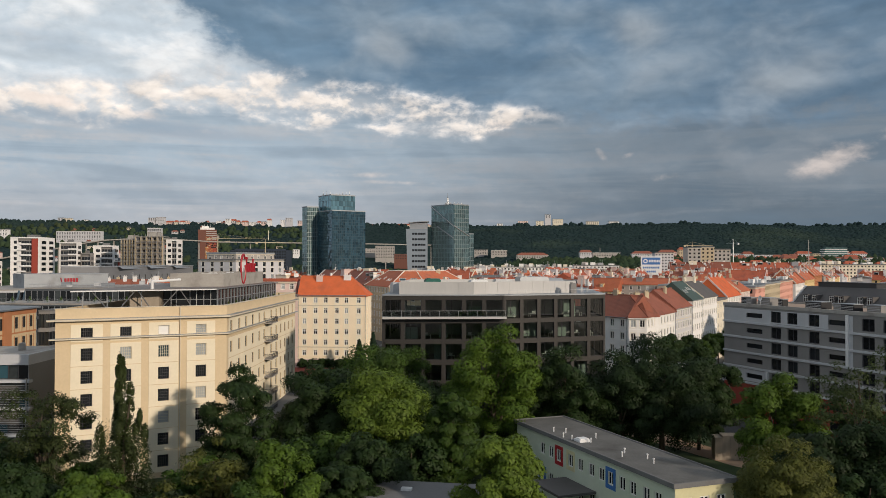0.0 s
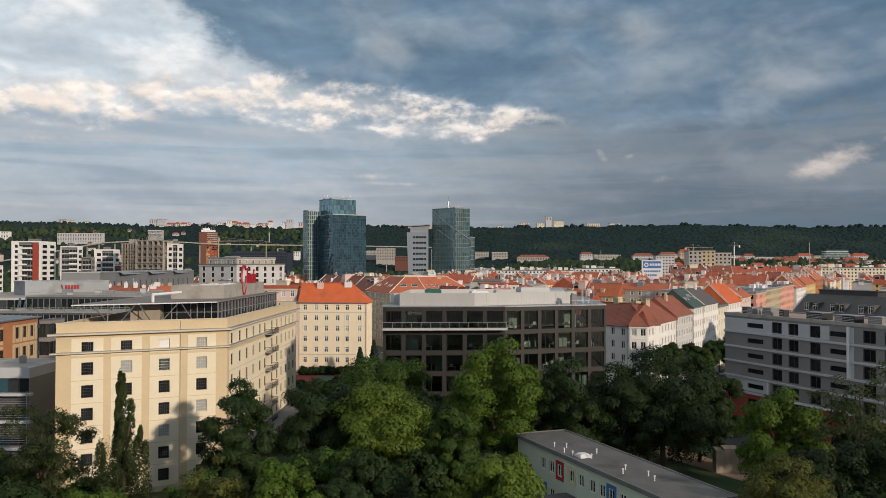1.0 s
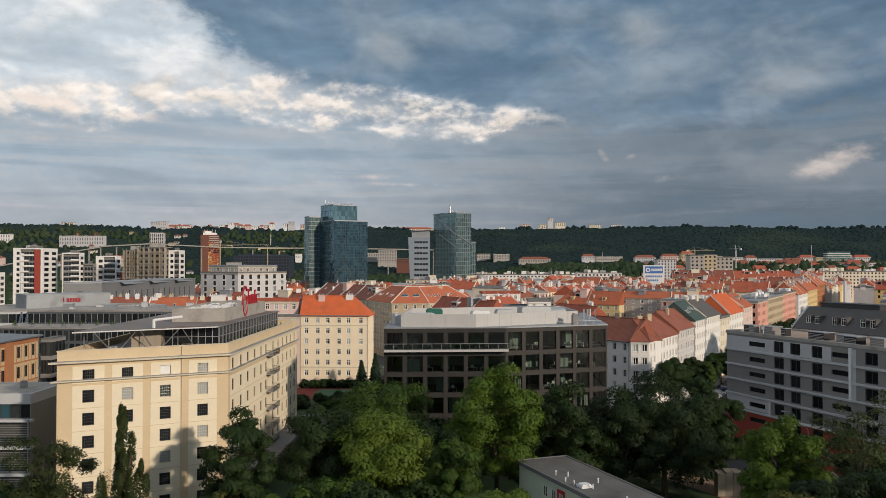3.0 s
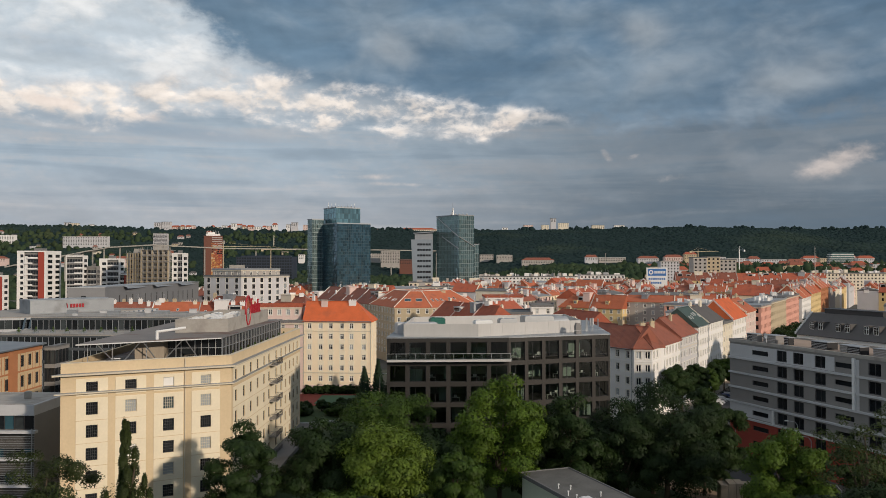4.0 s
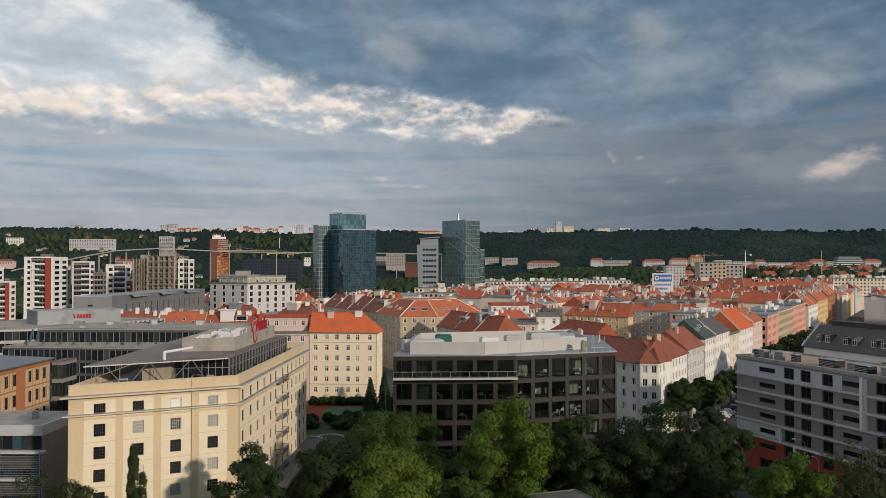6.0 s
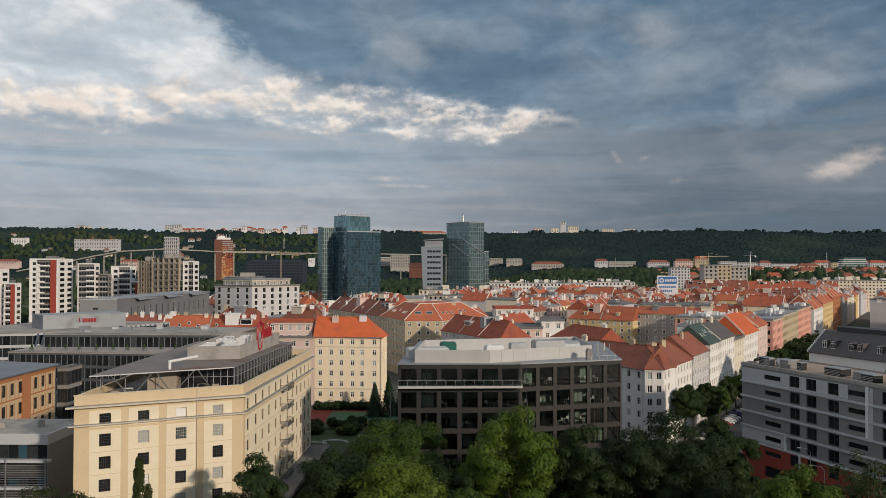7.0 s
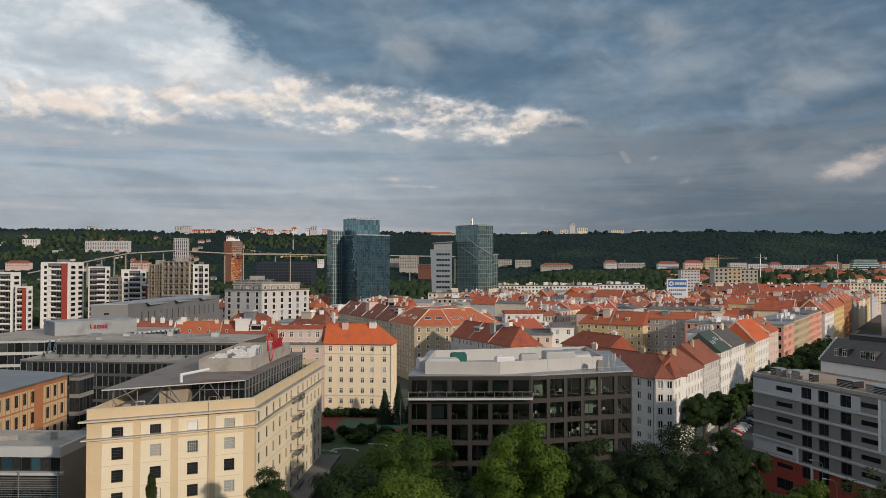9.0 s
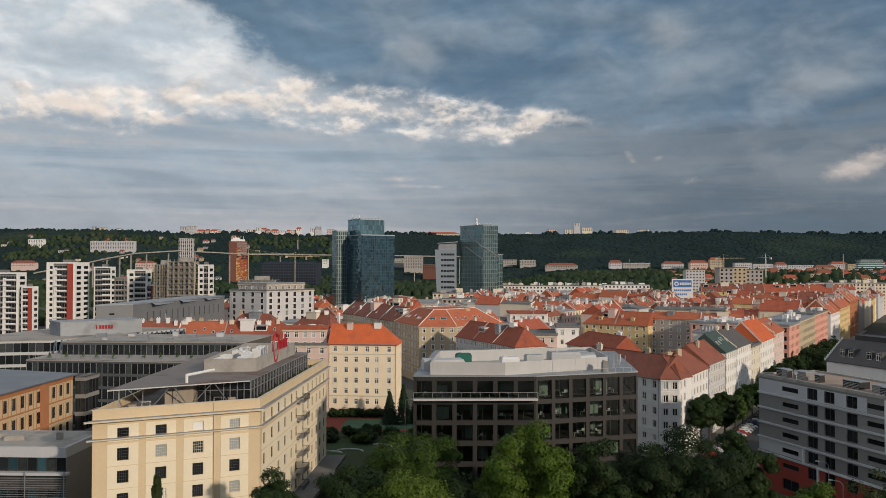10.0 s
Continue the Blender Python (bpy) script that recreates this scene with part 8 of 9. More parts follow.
def mural_block():
    t = thing("mural_block", "tall brown block with an orange and yellow mural", "building", (-457, 1555, 0), turn=16)
    t.scale = (1.42, 1.42, 1.27)
    b = MB()
    b.box(0, 9, 0, 22, 0, 72)
    b.box(9, 24, 0.02, 22, 0, 72)
    part("wall", (b, "brick_dark"), t, "red-brown brick wall")
    for k in range(24):
        w = MB()
        w.box(10.5, 23.5, -0.12, 0.04, 2 + k * 2.9, 3.2 + k * 2.9)
        part("window_band", (w, "glass" if k < 18 else "grey_wall"), t)
    # the mural: warm patches that run together from yellow below to red above
    w = MB()
    keys = ("mural_yellow", "mural_orange", "mural_red", "red_clad", "mural_pale")
    for k in range(44):
        x, z = 9.6, 1.0 + 1.375 * k
        while x < 23.4:
            wd = min(23.6 - x, rnd.uniform(0.9, 2.8))
            heat = 0.5 * k / 44 + 0.5 * (x - 9.6) / 14 + rnd.uniform(-0.3, 0.3)
            i = 4 if rnd.random() < 0.07 else 0 if heat < 0.18 else 1 if heat < 0.5 else 2 if heat < 0.8 else 3
            lean = rnd.uniform(-0.5, 0.5) if x > 10.5 and x + wd < 23 else 0.0
            y = -0.16 - 0.004 * ((k * 7 + int(x * 3)) % 9)
            if k < 32 or rnd.random() < 0.4:
                w.hexa([(x, y, z), (x + wd, y, z), (x + wd, 0.02, z), (x, 0.02, z), (x + lean, y, z + 1.4), (x + wd + lean, y, z + 1.4), (x + wd + lean, 0.02, z + 1.4), (x + lean, 0.02, z + 1.4)], i)
            x += wd
    part("mural", (w, *keys), t, "orange, yellow and red painted mural")
    w = MB()
    w.box(3, 21, 3, 20, 72, 75)
    w.box(5, 14, 5, 12, 75, 77.5)
    for k in range(5):
        w.tube((5 + 3.5 * k, 8, 74), (5 + 3.5 * k, 8, 80), 0.2, n=5)
    part("roof_plant", (w, "white_wall"), t, "white roof plant and aerials")


mural_block()


# billboard on the roofs
def billboard():
    t = thing("billboard", "blue and white rooftop billboard on a steel frame", "billboard", (150, 632, 22), turn=-4)
    b = MB()
    b.box(0, 15.5, 0, 0.5, 0.5, 14.8)
    part("panel", (b, "white_metal"), t, "white panel")
    b = MB()
    b.box(1.0, 14.5, -0.08, 0.0, 8.6, 13.9)
    part("blue_field", (b, "blue_paint"), t, "blue field")
    b = MB()
    for i in range(16):
        a0, a1 = i * math.tau / 16, (i + 1) * math.tau / 16
        b.face([(3.4 + r * math.cos(a), -0.12, 11.2 + r * math.sin(a)) for r, a in ((0.9, a0), (1.7, a0), (1.7, a1), (0.9, a1))])
    part("roundel", (b, "white_metal"), t)
    for k in range(7):
        b = MB()
        b.box(5.9 + k * 1.2, 6.75 + k * 1.2, -0.14, -0.05, 10.3, 12.2)
        part("letter_bar", (b, "white_metal"), t)
    for k in range(9):
        b = MB()
        b.box(1.6 + k * 1.4, 2.6 + k * 1.4, -0.1, 0.0, 5.6, 7.0)
        part("letter_bar", (b, "blue_paint"), t)
    for k in range(6):
        b = MB()
        b.box(3.0 + k * 1.4, 4.0 + k * 1.4, -0.1, 0.0, 2.6, 4.0)
        part("letter_bar", (b, "blue_paint"), t)
    b = MB()
    for x in (1, 7.7, 14.4):
        b.tube((x, 0.6, 0), (x, 0.6, 14), 0.15, n=6)
        b.tube((x, 4.5, 0), (x, 0.6, 12), 0.12, n=6)
    part("frame", (b, "steel"), t)


billboard()


def bearing(c, y):
    """The x at the depth y along the bearing c (in sight lines of the last eye, 1474 to the radian)."""
    return y * math.tan(math.atan((c - 784) / 1474) - radians(1.95))


# ---- hills and woods beyond the river ----
def smooth01(v):
    v = min(1.0, max(0.0, v))
    return v * v * (3 - 2 * v)


def hill_z(x, y):
    """Height of the land: flat town, a low terrace on the right, then the wooded slope across the river."""
    a = math.degrees(math.atan2(x, y))
    terrace = (5 + 21 * smooth01((a - 1) / 6)) * smooth01((y - 940) / 220)
    f = min(1.0, max(0.0, (y - 1650) / 870.0))
    top = 148 - 16 * math.exp(-((a - 1.0) / 7.0) ** 2) + 5 * noise.noise((a * 0.22, 3.0, 0)) + 3 * noise.noise((a * 0.7, 1.0, 0)) - 4 * smooth01((a - 6) / 8) - 9 * math.exp(-((a + 14) / 5.0) ** 2)
    s = 0.7 * smooth01(f) + 0.3 * f
    return terrace + (top - terrace) * s + 9 * f * noise.noise((x * 0.004, y * 0.003, 0.5)) + 5 * math.sin(math.pi * f) * noise.noise((x * 0.011, y * 0.006, 4.5))


ys = np.concatenate((np.linspace(940, 2520, 48), np.linspace(2600, 4600, 12)))
hv, hf = [], []
nx = 120
for y in ys:
    for i in range(nx + 1):
        x = (i / nx - 0.5) * 2.1 * y * 0.72
        hv.append((x, y, hill_z(x, min(y, 2520)) - (0.5 if y <= 941 else 0) + (0.004 * (y - 2520) if y > 2520 else 0)))
for k in range(len(ys) - 1):
    for i in range(nx):
        a = k * (nx + 1) + i
        hf.append((a, a + 1, a + nx + 2, a + nx + 1))
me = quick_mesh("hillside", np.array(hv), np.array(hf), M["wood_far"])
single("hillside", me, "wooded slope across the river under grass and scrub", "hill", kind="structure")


def canopy(name, label, pts, seedv, leaf):
    """Many small uneven tree crowns as one object; pts: x, y, z, radius, height."""
    rng = np.random.default_rng(seedv)
    base = []
    for k, (zz, rr, n) in enumerate(((0.0, 0.95, 6), (0.70, 0.80, 6))):
        for i in range(n):
            a = (i + 0.5 * k) * math.tau / n
            base.append((rr * math.cos(a), rr * math.sin(a), zz))
    base.append((0, 0, 1.0))
    base = np.array(base)
    q = []
    for k in range(1):
        for i in range(6):
            j = (i + 1) % 6
            q += [(k * 6 + i, k * 6 + j, k * 6 + 6 + i), (k * 6 + j, k * 6 + 6 + j, k * 6 + 6 + i)]
    for i in range(6):
        q.append((6 + i, 6 + (i + 1) % 6, 12))
    q = np.array(q)
    n = len(pts)
    P = np.array(pts)
    v = base[None] * np.stack((P[:, 3], P[:, 3], P[:, 4]), 1)[:, None, :]
    v = v * rng.uniform(0.86, 1.12, (n, 13, 1)) + rng.normal(0, 0.06, (n, 13, 3)) * P[:, 3][:, None, None]
    v += P[:, None, :3]
    f = (q[None] + (np.arange(n) * 13)[:, None, None]).reshape(-1, 3)
    return single(name, quick_mesh(name, v.reshape(-1, 3), f, M[leaf], True), label, "woods", kind="stuff")


rng = np.random.default_rng(11)
pts = []
for k in range(21000):
    y = 1640 + 900 * rng.uniform() ** 0.75
    x = rng.uniform(-0.66, 0.66) * y
    s = rng.uniform(3.8, 7.4)
    h = s * rng.uniform(0.75, 1.15)
    pts.append((x, y, hill_z(x, y) - 0.62 * h, s, h))
for k in range(900):
    # taller single trees along the skyline
    y = rng.uniform(2470, 2540)
    x = rng.uniform(-0.66, 0.66) * y
    if noise.noise((x * 0.008, 5.0, 0)) < -0.05 and x > -900:
        continue
    s = rng.uniform(4.0, 8.0)
    pts.append((x, y, hill_z(x, y) - 1.0, s, s * rng.uniform(1.1, 1.7)))
canopy("hillside_woods", "dense woods covering the slope, coloured dark and blue for haze", pts, 5, "wood_far")
pts = []
for k in range(13000):
    y = rng.uniform(900, 1660)
    x = rng.uniform(-0.62, 0.62) * y
    # meadows and the yards of the river flats stay open
    if noise.noise((x * 0.004, y * 0.007, 7)) < (-0.12 if x < 0 else -0.22):
        continue
    if -330 < x < -140 and y < 1040:
        continue
    s = rng.uniform(4.0, 7.5)
    pts.append((x, y, hill_z(x, y) - 0.8, s, s * rng.uniform(1.3, 2.2)))
for k in range(1500):
    y = rng.uniform(1000, 1420)
    x = rng.uniform(0.2, 0.62) * y
    if noise.noise((x * 0.012, y * 0.012, 3)) < 0.05:
        continue
    s = rng.uniform(4.5, 7.5)
    pts.append((x, y, hill_z(x, y) - 0.8, s, s * rng.uniform(2.0, 2.7)))
for k in range(2600):
    y = rng.uniform(860, 1130)
    x = rng.uniform(0.02, 0.22) * y
    s = rng.uniform(4.0, 7.0)
    pts.append((x, y, hill_z(x, y) - 0.8, s, s * rng.uniform(1.9, 2.7)))
for k in range(900):
    y, x = rng.uniform(560, 760), rng.uniform(-0.55, -0.02) * 700
    if -95 < x < -40 and y < 620 or x > -30 and 670 < y < 730 or -330 < x < -140 and y < 620:
        continue
    if noise.noise((x * 0.01, y * 0.01, 9)) < 0.0:
        continue
    s = rng.uniform(2.5, 4.5)
    pts.append((x, y, -0.3, s, s * rng.uniform(1.6, 2.4)))
light = [p for p in pts if p[0] < 0 and noise.noise((p[0] * 0.006, p[1] * 0.006, 12)) > -0.02]
for k in range(2600):
    # scrub and young trees on the left slope
    y = rng.uniform(1500, 2350)
    x = rng.uniform(-0.62, -0.12) * y
    if noise.noise((x * 0.005, y * 0.006, 15)) > 0.02:
        s = rng.uniform(4.0, 8.0)
        light.append((x, y, hill_z(x, y) - 0.6, s, s * rng.uniform(1.3, 1.9)))
taken = set(light)
canopy("valley_trees", "belts of trees along the river flats", [p for p in pts if p not in taken], 6, "wood_near")
canopy("slope_trees", "lighter green trees and scrub across the left slope", light, 8, "wood_light")


# ---- small buildings on the slope, the ridge and the river flats ----
FAR = {"keys": [], "mb": MB()}


def far_house(x, y, w, d, h, wall, roof, rows=3, z=None):
    """A house far off, gathered into one object: walls, window rows and a pitched or flat roof."""
    mb, keys = FAR["mb"], FAR["keys"]
    for k in (wall, roof, "glass_dim"):
        if k not in keys:
            keys.append(k)
    wi, ri, gi = keys.index(wall), keys.index(roof), keys.index("glass_dim")
    z = hill_z(x, y) - 2 if z is None else z
    mx = Matrix.Translation((x, y, z))
    mb.obox(mx, 0, w, 0, d, 0, h, wi)
    n = max(2, int(w / (3.6 if y < 2000 else 6)))
    for k in range(rows):
        for i in range(n):
            mb.obox(mx, (i + 0.28) * w / n, (i + 0.72) * w / n, -0.1, 0.1, h - 2.9 - k * 3.4, h - 1.4 - k * 3.4, gi)
    if roof in ("felt", "zinc", "white_wall"):
        mb.obox(mx, -0.3, w + 0.3, -0.3, d + 0.3, h, h + 0.7, ri)
    else:
        g = min(d * 0.42, 5.5)
        for q in (((-0.6, -0.6, h), (w + 0.6, -0.6, h), (w * 0.85, d / 2, h + g), (w * 0.15, d / 2, h + g)), ((w + 0.6, d + 0.6, h), (-0.6, d + 0.6, h), (w * 0.15, d / 2, h + g), (w * 0.85, d / 2, h + g)),
                  ((w + 0.6, -0.6, h), (w + 0.6, d + 0.6, h), (w * 0.85, d / 2, h + g)), ((-0.6, d + 0.6, h), (-0.6, -0.6, h), (w * 0.15, d / 2, h + g))):
            mb.face([mx @ Vector(p) for p in q], ri)


def far_row(c0, c1, top, foot, y, wall, roof, rows=2, d=16):
    """A far building between two bearings; top and foot are heights above the ground."""
    x0, x1 = bearing(c0, y), bearing(c1, y)
    far_house(x0, y, x1 - x0, d, top - foot, wall, roof, rows, foot)


pale = ("white_wall", "white_wall", "ivory", "pale_pink", "grey_white")
# ridge settlements, low pale rows with a few blocks among the trees
for c0, c1, h in ((162, 172, 158), (174, 185, 156), (205, 212, 152), (318, 330, 158), (331, 346, 160), (452, 460, 155), (548, 555, 152), (557, 568, 158), (578, 590, 150), (930, 940, 142), (968, 985, 150), (1000, 1013, 150), (1030, 1048, 156), (1090, 1112, 149), (1130, 1148, 149), (1016, 1026, 170)):
    far_row(c0, c1, h + 6, 120, 2540, "grey_white" if h > 156 else rnd.choice(pale), "felt", 3)
c = 347.0
while c < 530:
    w = rng.uniform(5, 16)
    far_row(c, c + w, rng.uniform(150, 158), 125, 2545 + rng.uniform(0, 20), rnd.choice(pale), rnd.choice(("tile_red", "felt", "tile_red")), 2)
    c += w + rng.uniform(0, 3)
c = 688.0
while c < 748:
    w = rng.uniform(5, 12)
    far_row(c, c + w, rng.uniform(135, 141), 112, 2530 + rng.uniform(0, 20), rnd.choice(pale), "tile_red", 1)
    c += w
far_row(746, 814, 143, 112, 2550, "ivory", "tile_red", 2)


def slope_row(c0, c1, top, foot, wall, roof, rows=3, d=16):
    """A far building whose foot stands on the land: top and foot in 1474ths of the distance below the level line of 469."""
    y = 1000.0
    while y < 2500 and hill_z(bearing(c0, y), y) < 46.8 + (469 - foot) / 1474 * y:
        y += 10
    z1 = 46.8 + (469 - top) / 1474 * y
    far_row(c0, c1, z1, hill_z(bearing(c0, y), y) - 4, y, wall, roof, rows, d)


# white buildings on the lower slope and across the river
# grey walls and brown roofs stand for haze and shade over them
for c0, c1, top, foot, wl, rf, fl in ((50, 76, 424, 441, "white_wall", "white_wall", 6), (160, 237, 427, 448, "grey_white", "white_wall", 6), (715, 748, 453, 482, "grey_wall", "felt", 8), (690, 714, 458, 474, "grey_wall", "white_wall", 2), (890, 914, 459, 474, "grey_wall", "felt", 3),
                                      (920, 948, 460, 475, "grey_wall", "white_wall", 3), (748, 776, 468, 494, "brick_dark", "felt", 3), (20, 62, 466, 482, "pale_pink", "tile_brown", 2), (240, 272, 466, 486, "pale_pink", "tile_brown", 3), (570, 580, 459, 475, "white_wall", "felt", 3),
                                      (965, 1022, 469, 480, "grey_wall", "tile_brown", 2), (1078, 1100, 464, 476, "grey_white", "tile_brown", 2), (1102, 1150, 465, 474, "grey_wall", "white_wall", 2), (1172, 1210, 466, 476, "grey_white", "tile_brown", 2), (1220, 1252, 464, 480, "pale_pink", "tile_brown", 3),
                                      (1256, 1278, 459, 478, "tan", "tile_red", 3), (1300, 1330, 464, 480, "grey_white", "felt", 3), (1332, 1370, 466, 478, "grey_white", "felt", 3), (1372, 1392, 467, 482, "grey_white", "tile_brown", 3), (1394, 1440, 468, 478, "grey_white", "felt", 2),
                                      (1442, 1480, 472, 486, "tan", "tile_brown", 3), (1470, 1500, 466, 480, "grey_white", "tile_red", 2), (1500, 1530, 466, 484, "tan", "felt", 3), (1536, 1568, 464, 482, "grey_white", "tile_brown", 3), (1362, 1382, 474, 490, "pale_pink", "felt", 3), (1570, 1600, 466, 484, "grey_white", "tile_red", 3)):
    slope_row(c0, c1, top, foot, wl, rf, fl)


def ray_place(c, y):
    """The x at the depth y along a bearing of the first eye."""
    return (c - 784) / 1474 * y


# small houses and villas scattered among the trees of the left slope, and the suburb at the foot of the right one
for k in range(190):
    c, y = rng.uniform(-20, 560), 1080 + 1350 * rng.uniform() ** 1.3
    x = bearing(c, y)
    if noise.noise((x * 0.005, y * 0.004, 2)) < -0.05:
        continue
    far_house(x, y, rng.uniform(7, 16), rng.uniform(7, 10), rng.uniform(5.0, 8.5) + 2, rnd.choice(("grey_white", "ivory", "grey_wall", "tan", "grey_white")), rnd.choice(("tile_brown", "tile_brown", "felt", "slate")), 1)
for k in range(120):
    c, y = rng.uniform(1180, 1620), rng.uniform(980, 1420)
    x = bearing(c, y)
    far_house(x, y, rng.uniform(9, 24), rng.uniform(9, 13), rng.uniform(9, 15), rnd.choice(("grey_white", "ivory", "pale_pink", "tan", "grey_wall", "ochre")), rnd.choice(("tile_red", "tile_brown", "tile_brown", "felt")), 2)
single("distant_houses", FAR["mb"].mesh("distant_houses", *FAR["keys"]), "distant pale houses and flats among the wooded hills", "houses", kind="stuff")
b = MB()
b.box(0, 88, 0, 40, -5, 50)
b.box(6, 80, 4, 36, 50, 52)
for k in range(11):
    for i in range(22):
        b.box(0.6 + i * 3.95, 3.6 + i * 3.95, -0.12, 0.02, 2 + k * 4.4, 5 + k * 4.4, 1)
single("dark_warehouse", (b, "navy_clad", "glass"), "dark blue glazed office block far off", "office building", m=pose(-331, 1300, 0))
t = thing("terraced_office", "white modern building with stepped terraces beyond the roofs", "office building", (bearing(1512, 1500), 1500, 0))
for k in range(9):
    b = MB()
    b.box(k * 1.0, 54 - (k % 3) * 2.5, 0, 16, 24 + k * 3.9, 24.9 + k * 3.9)
    part("terrace", (b, "white_wall"), t)
    b = MB()
    b.box(k * 1.0 + 3, 50, 1.5, 16, 24.9 + k * 3.9, 27.9 + k * 3.9)
    part("glazed_storey", (b, "glass_green"), t)
# elevated road
b = MB()
pr = [(bearing(c, y), y, z) for c, y, z in ((60, 1120, 34), (150, 1200, 48), (200, 1250, 57), (240, 1300, 64), (318, 1350, 69), (440, 1400, 64), (700, 1480, 63), (860, 1530, 61))]
for (x0, y0, z0), (x1, y1, z1) in zip(pr, pr[1:]):
    b.hexa([(x0, y0, z0), (x1, y1, z1), (x1, y1 + 18, z1), (x0, y0 + 18, z0), (x0, y0, z0 + 1.7), (x1, y1, z1 + 1.7), (x1, y1 + 18, z1 + 1.7), (x0, y0 + 18, z0 + 1.7)])
t = thing("road_bridge", "long pale concrete road bridge over the valley", "bridge", (0, 0, 0))
part("deck", (b, "concrete"), t, "pale concrete deck")
for (x0, y0, z0), (x1, y1, z1) in zip(pr, pr[1:]):
    for f in (0.2, 0.7):
        c = MB()
        x, y, z = x0 + (x1 - x0) * f, y0 + (y1 - y0) * f, z0 + (z1 - z0) * f
        c.box(x - 0.8, x + 0.8, y + 7, y + 9, -5, z)
        part("pier", (c, "concrete"), t)


def crane(x, y, z, h, jib, turn, material="tan"):
    t = thing("tower_crane", "slender tower crane with a long jib", "crane", (x, y, z), turn=turn)
    b = MB()
    b.box(-0.5, 0.5, -0.5, 0.5, 0, h)
    part("mast", (b, material), t)
    b = MB()
    b.hexa([(-14, -0.6, h), (jib, -0.3, h + 0.4), (jib, 0.3, h + 0.4), (-14, 0.4, h), (-14, -0.4, h + 0.8), (jib, -0.3, h + 0.8), (jib, 0.3, h + 0.8), (-14, 0.4, h + 0.8)])
    b.box(-14, -10.5, -0.8, 0.8, h - 1.8, h + 0.1)
    part("jib", (b, material), t)
    b = MB()
    b.tube((0, 0, h), (0, 0, h + 6), 0.5, 0.15, n=4)
    b.tube((0, 0, h + 6), (jib * 0.7, 0, h + 0.8), 0.1, n=4)
    b.tube((0, 0, h + 6), (-12, 0, h + 0.8), 0.1, n=4)
    part("apex", (b, material), t)


crane(ray_place(470, 1200), 1200, 5, 54, 36, 20)
crane(ray_place(386, 1020), 1020, 0, 60, 60, -10)
crane(bearing(1354, 1100), 1100, 5, 52, 18, 100, "steel")
crane(bearing(1280, 1300), 1300, 20, 38, 34, 10)
for xp, y, h in ((475, 2150, 112),):
    b = MB()
    b.tube((0, 0, 0), (0, 0, h), 1.4, 0.9, n=10)
    single("factory_chimney", (b, "ivory"), "tall slim factory chimney", "chimney", m=pose(ray_place(xp, y), y, 0))

for cb_, y, h in ((1491, 1100, 62), (1114, 1500, 58), (1271, 1300, 58)):
    b = MB()
    b.tube((0, 0, 0), (0, 0, h), 0.8, 0.45, n=8)
    single("mast_pole", (b, "grey_wall"), "thin grey mast beyond the town", "mast", m=pose(bearing(cb_, y), y, 0))

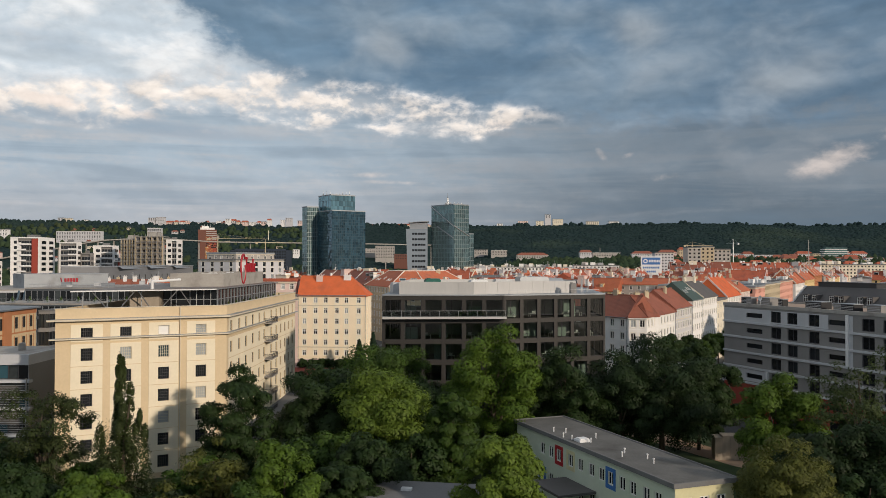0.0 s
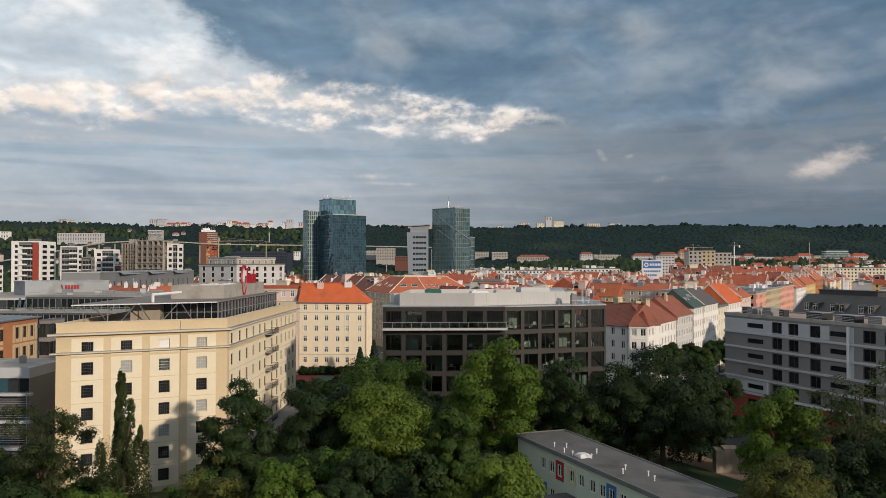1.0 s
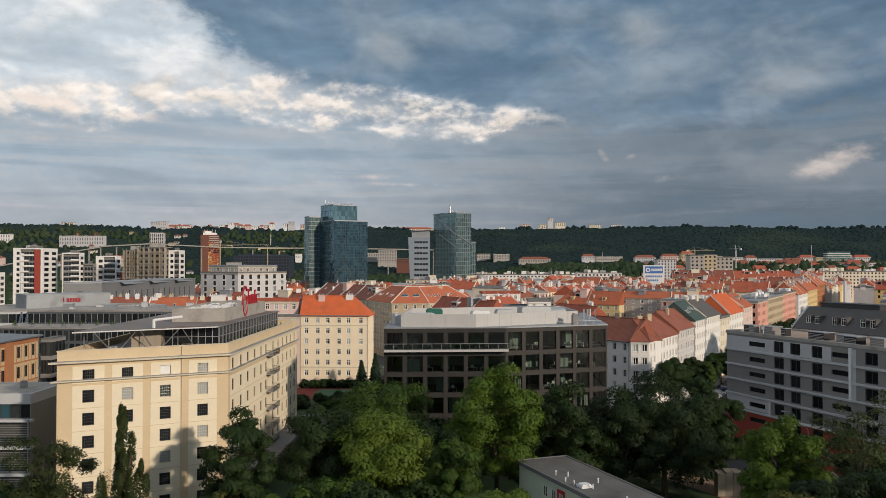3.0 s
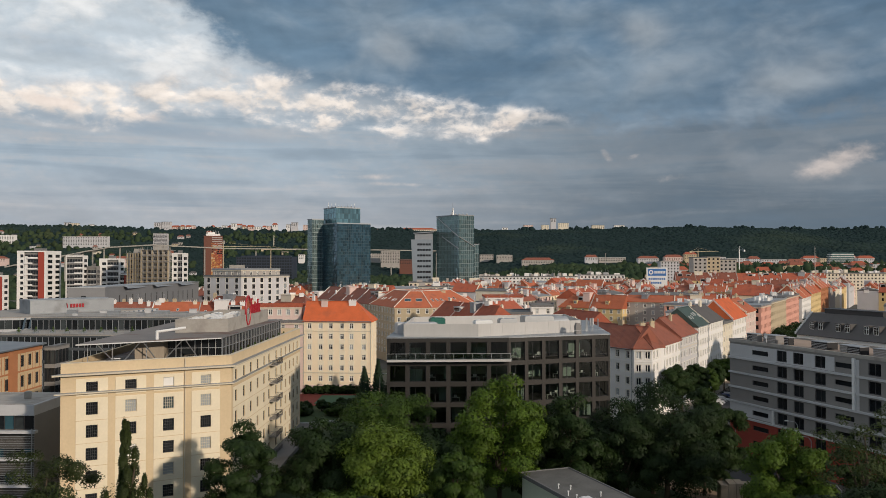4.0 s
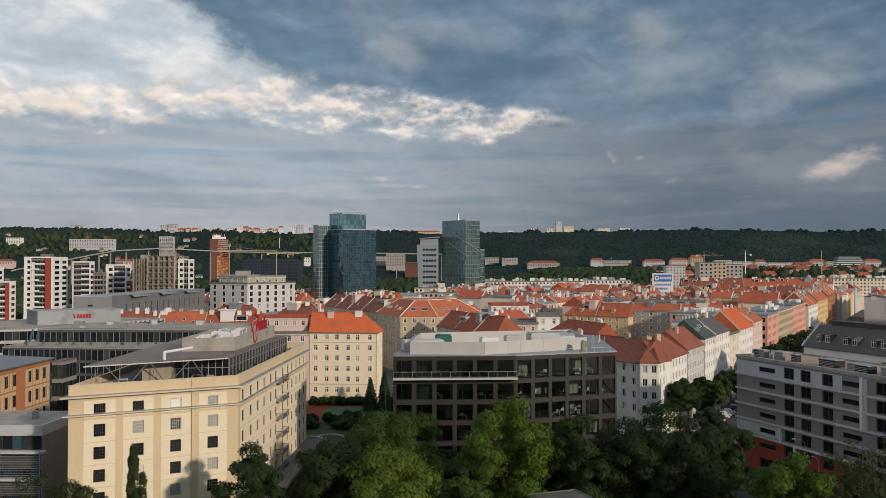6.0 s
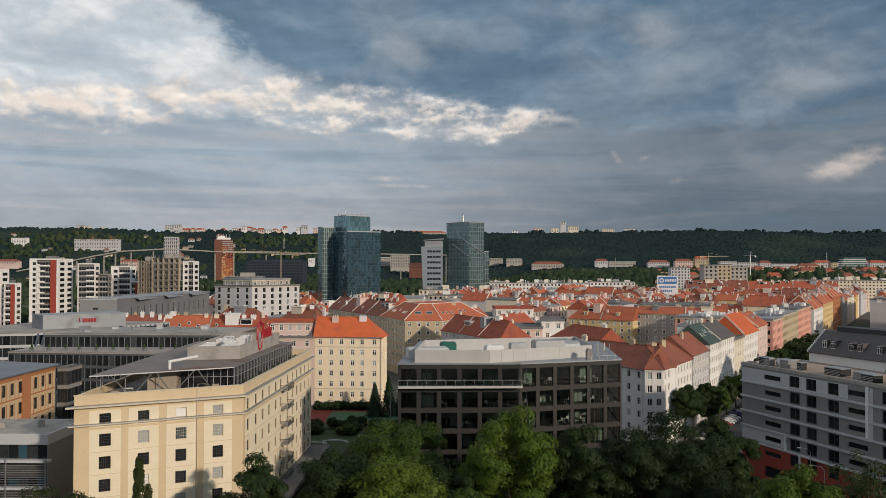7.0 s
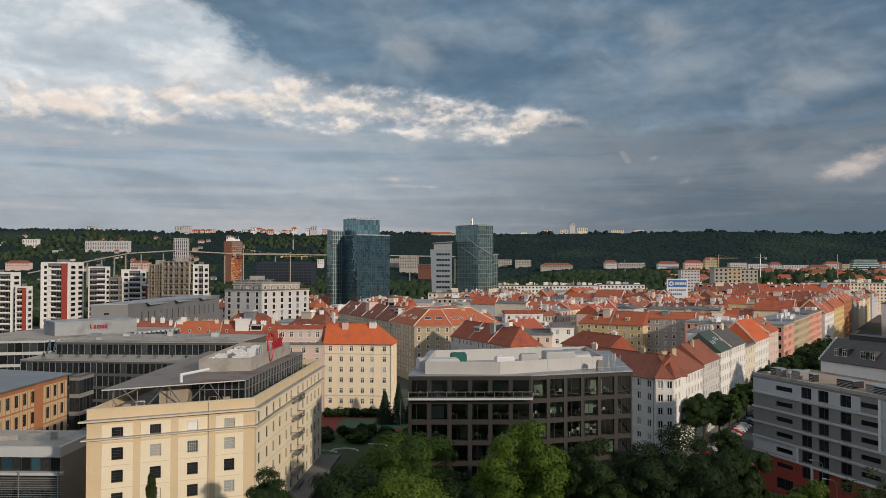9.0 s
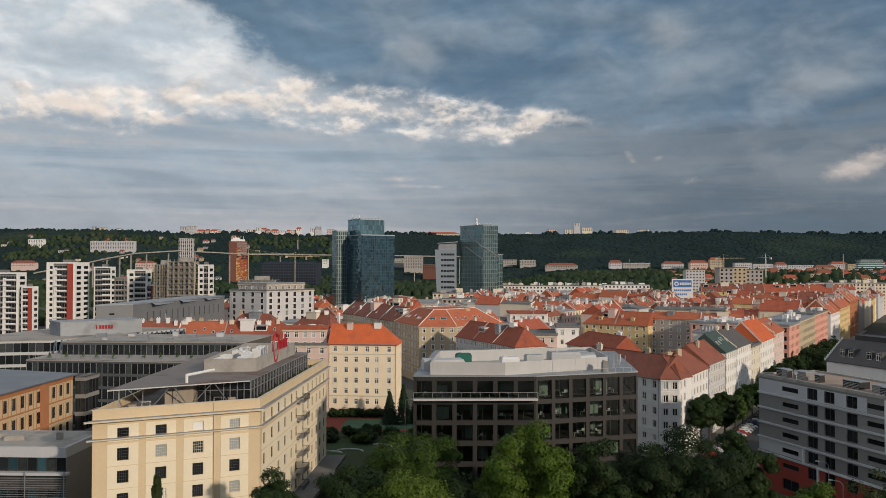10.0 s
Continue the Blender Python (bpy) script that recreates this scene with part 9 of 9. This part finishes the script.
# ---- parked cars ----
def car_parts():
    body = MB()
    prof = [(-2.1, 0.35), (2.1, 0.35), (2.15, 0.75), (1.3, 0.92), (0.75, 1.42), (-0.9, 1.46), (-1.85, 1.0), (-2.15, 0.85)]
    for s0, s1 in ((-0.85, 0.85),):
        n = len(prof)
        for i in range(n):
            j = (i + 1) % n
            body.face(((prof[i][0], s0, prof[i][1]), (prof[i][0], s1, prof[i][1]), (prof[j][0], s1, prof[j][1]), (prof[j][0], s0, prof[j][1])))
        body.face([(p[0], s0, p[1]) for p in prof])
        body.face([(p[0], s1, p[1]) for p in reversed(prof)])
    gl = MB()
    gl.hexa([(-1.90, -0.862, 0.99), (1.27, -0.862, 0.99), (1.27, 0.862, 0.99), (-1.90, 0.862, 0.99), (-1.06, -0.80, 1.40), (0.80, -0.80, 1.40), (0.80, 0.80, 1.40), (-1.06, 0.80, 1.40)])
    wh = MB()
    wh.tube((0, -0.1, 0), (0, 0.1, 0), 0.33, n=12)
    return body, gl.mesh("glasshouse", "glass"), wh.mesh("wheel", "black")


cb, cg, cw = car_parts()
paints = [(n, mat("car_paint_" + n, c, 0.3, 0.04, spec=0.6)) for n, c in (("white", (0.7, 0.7, 0.7)), ("silver", (0.4, 0.41, 0.42)), ("black", (0.02, 0.02, 0.022)), ("red", (0.35, 0.03, 0.03)), ("blue", (0.05, 0.08, 0.2)))]
for k in range(30):
    nm, pm = paints[rnd.choice((0, 0, 1, 1, 2, 2, 3, 4))]
    u = 2 + k * 2.9
    side = -7.2
    p = st(u, side)
    t = thing("car", "%s car parked at an angle by the kerb" % nm, "car", (*p, 0.05), "cars parked in the street", turn=math.degrees(math.atan2(sd.y, sd.x)) - 62 + rnd.uniform(-3, 3))
    part("body", cb.mesh("body", pm), t)
    part("glasshouse", cg, t)
    for x in (-1.35, 1.35):
        for y in (-0.78, 0.78):
            part("wheel", cw, t).matrix_local = Matrix.Translation((x, y, 0.33))


def lamp_post(x, y, h, turn):
    t = thing("street_lamp", "tall grey street lamp with a bent arm", "street lamp", (x, y, 0), "street lamps", turn=turn)
    b = MB()
    b.tube((0, 0, 0), (0, 0, h - 0.6), 0.09, 0.06, n=8)
    b.tube((0, 0, h - 0.6), (0.5, 0, h), 0.06, 0.05, n=6)
    b.tube((0.5, 0, h), (1.8, 0, h + 0.1), 0.05, 0.04, n=6)
    part("pole", (b, "steel"), t)
    b = MB()
    b.box(1.6, 2.3, -0.14, 0.14, h + 0.02, h + 0.16)
    part("lamp_head", (b, "white_metal"), t)


for x, y, h, a in ((66.5, 160.0, 10, 160), (57.5, 168.0, 9, 160), (63.0, 146.0, 10, 160), (57, 196, 9, 200), (70, 232, 8, 200), (-19, 236, 9, 0), (55.0, 118.0, 9, 150)):
    lamp_post(x, y, h, a)
# street beside the grey house
flat_sheet("street", [(40, 196), (66, 122), (90, 60), (100, 60), (74, 128), (60, 178), (52, 204)], 0.05, "asphalt", "asphalt street beside the park", "road")
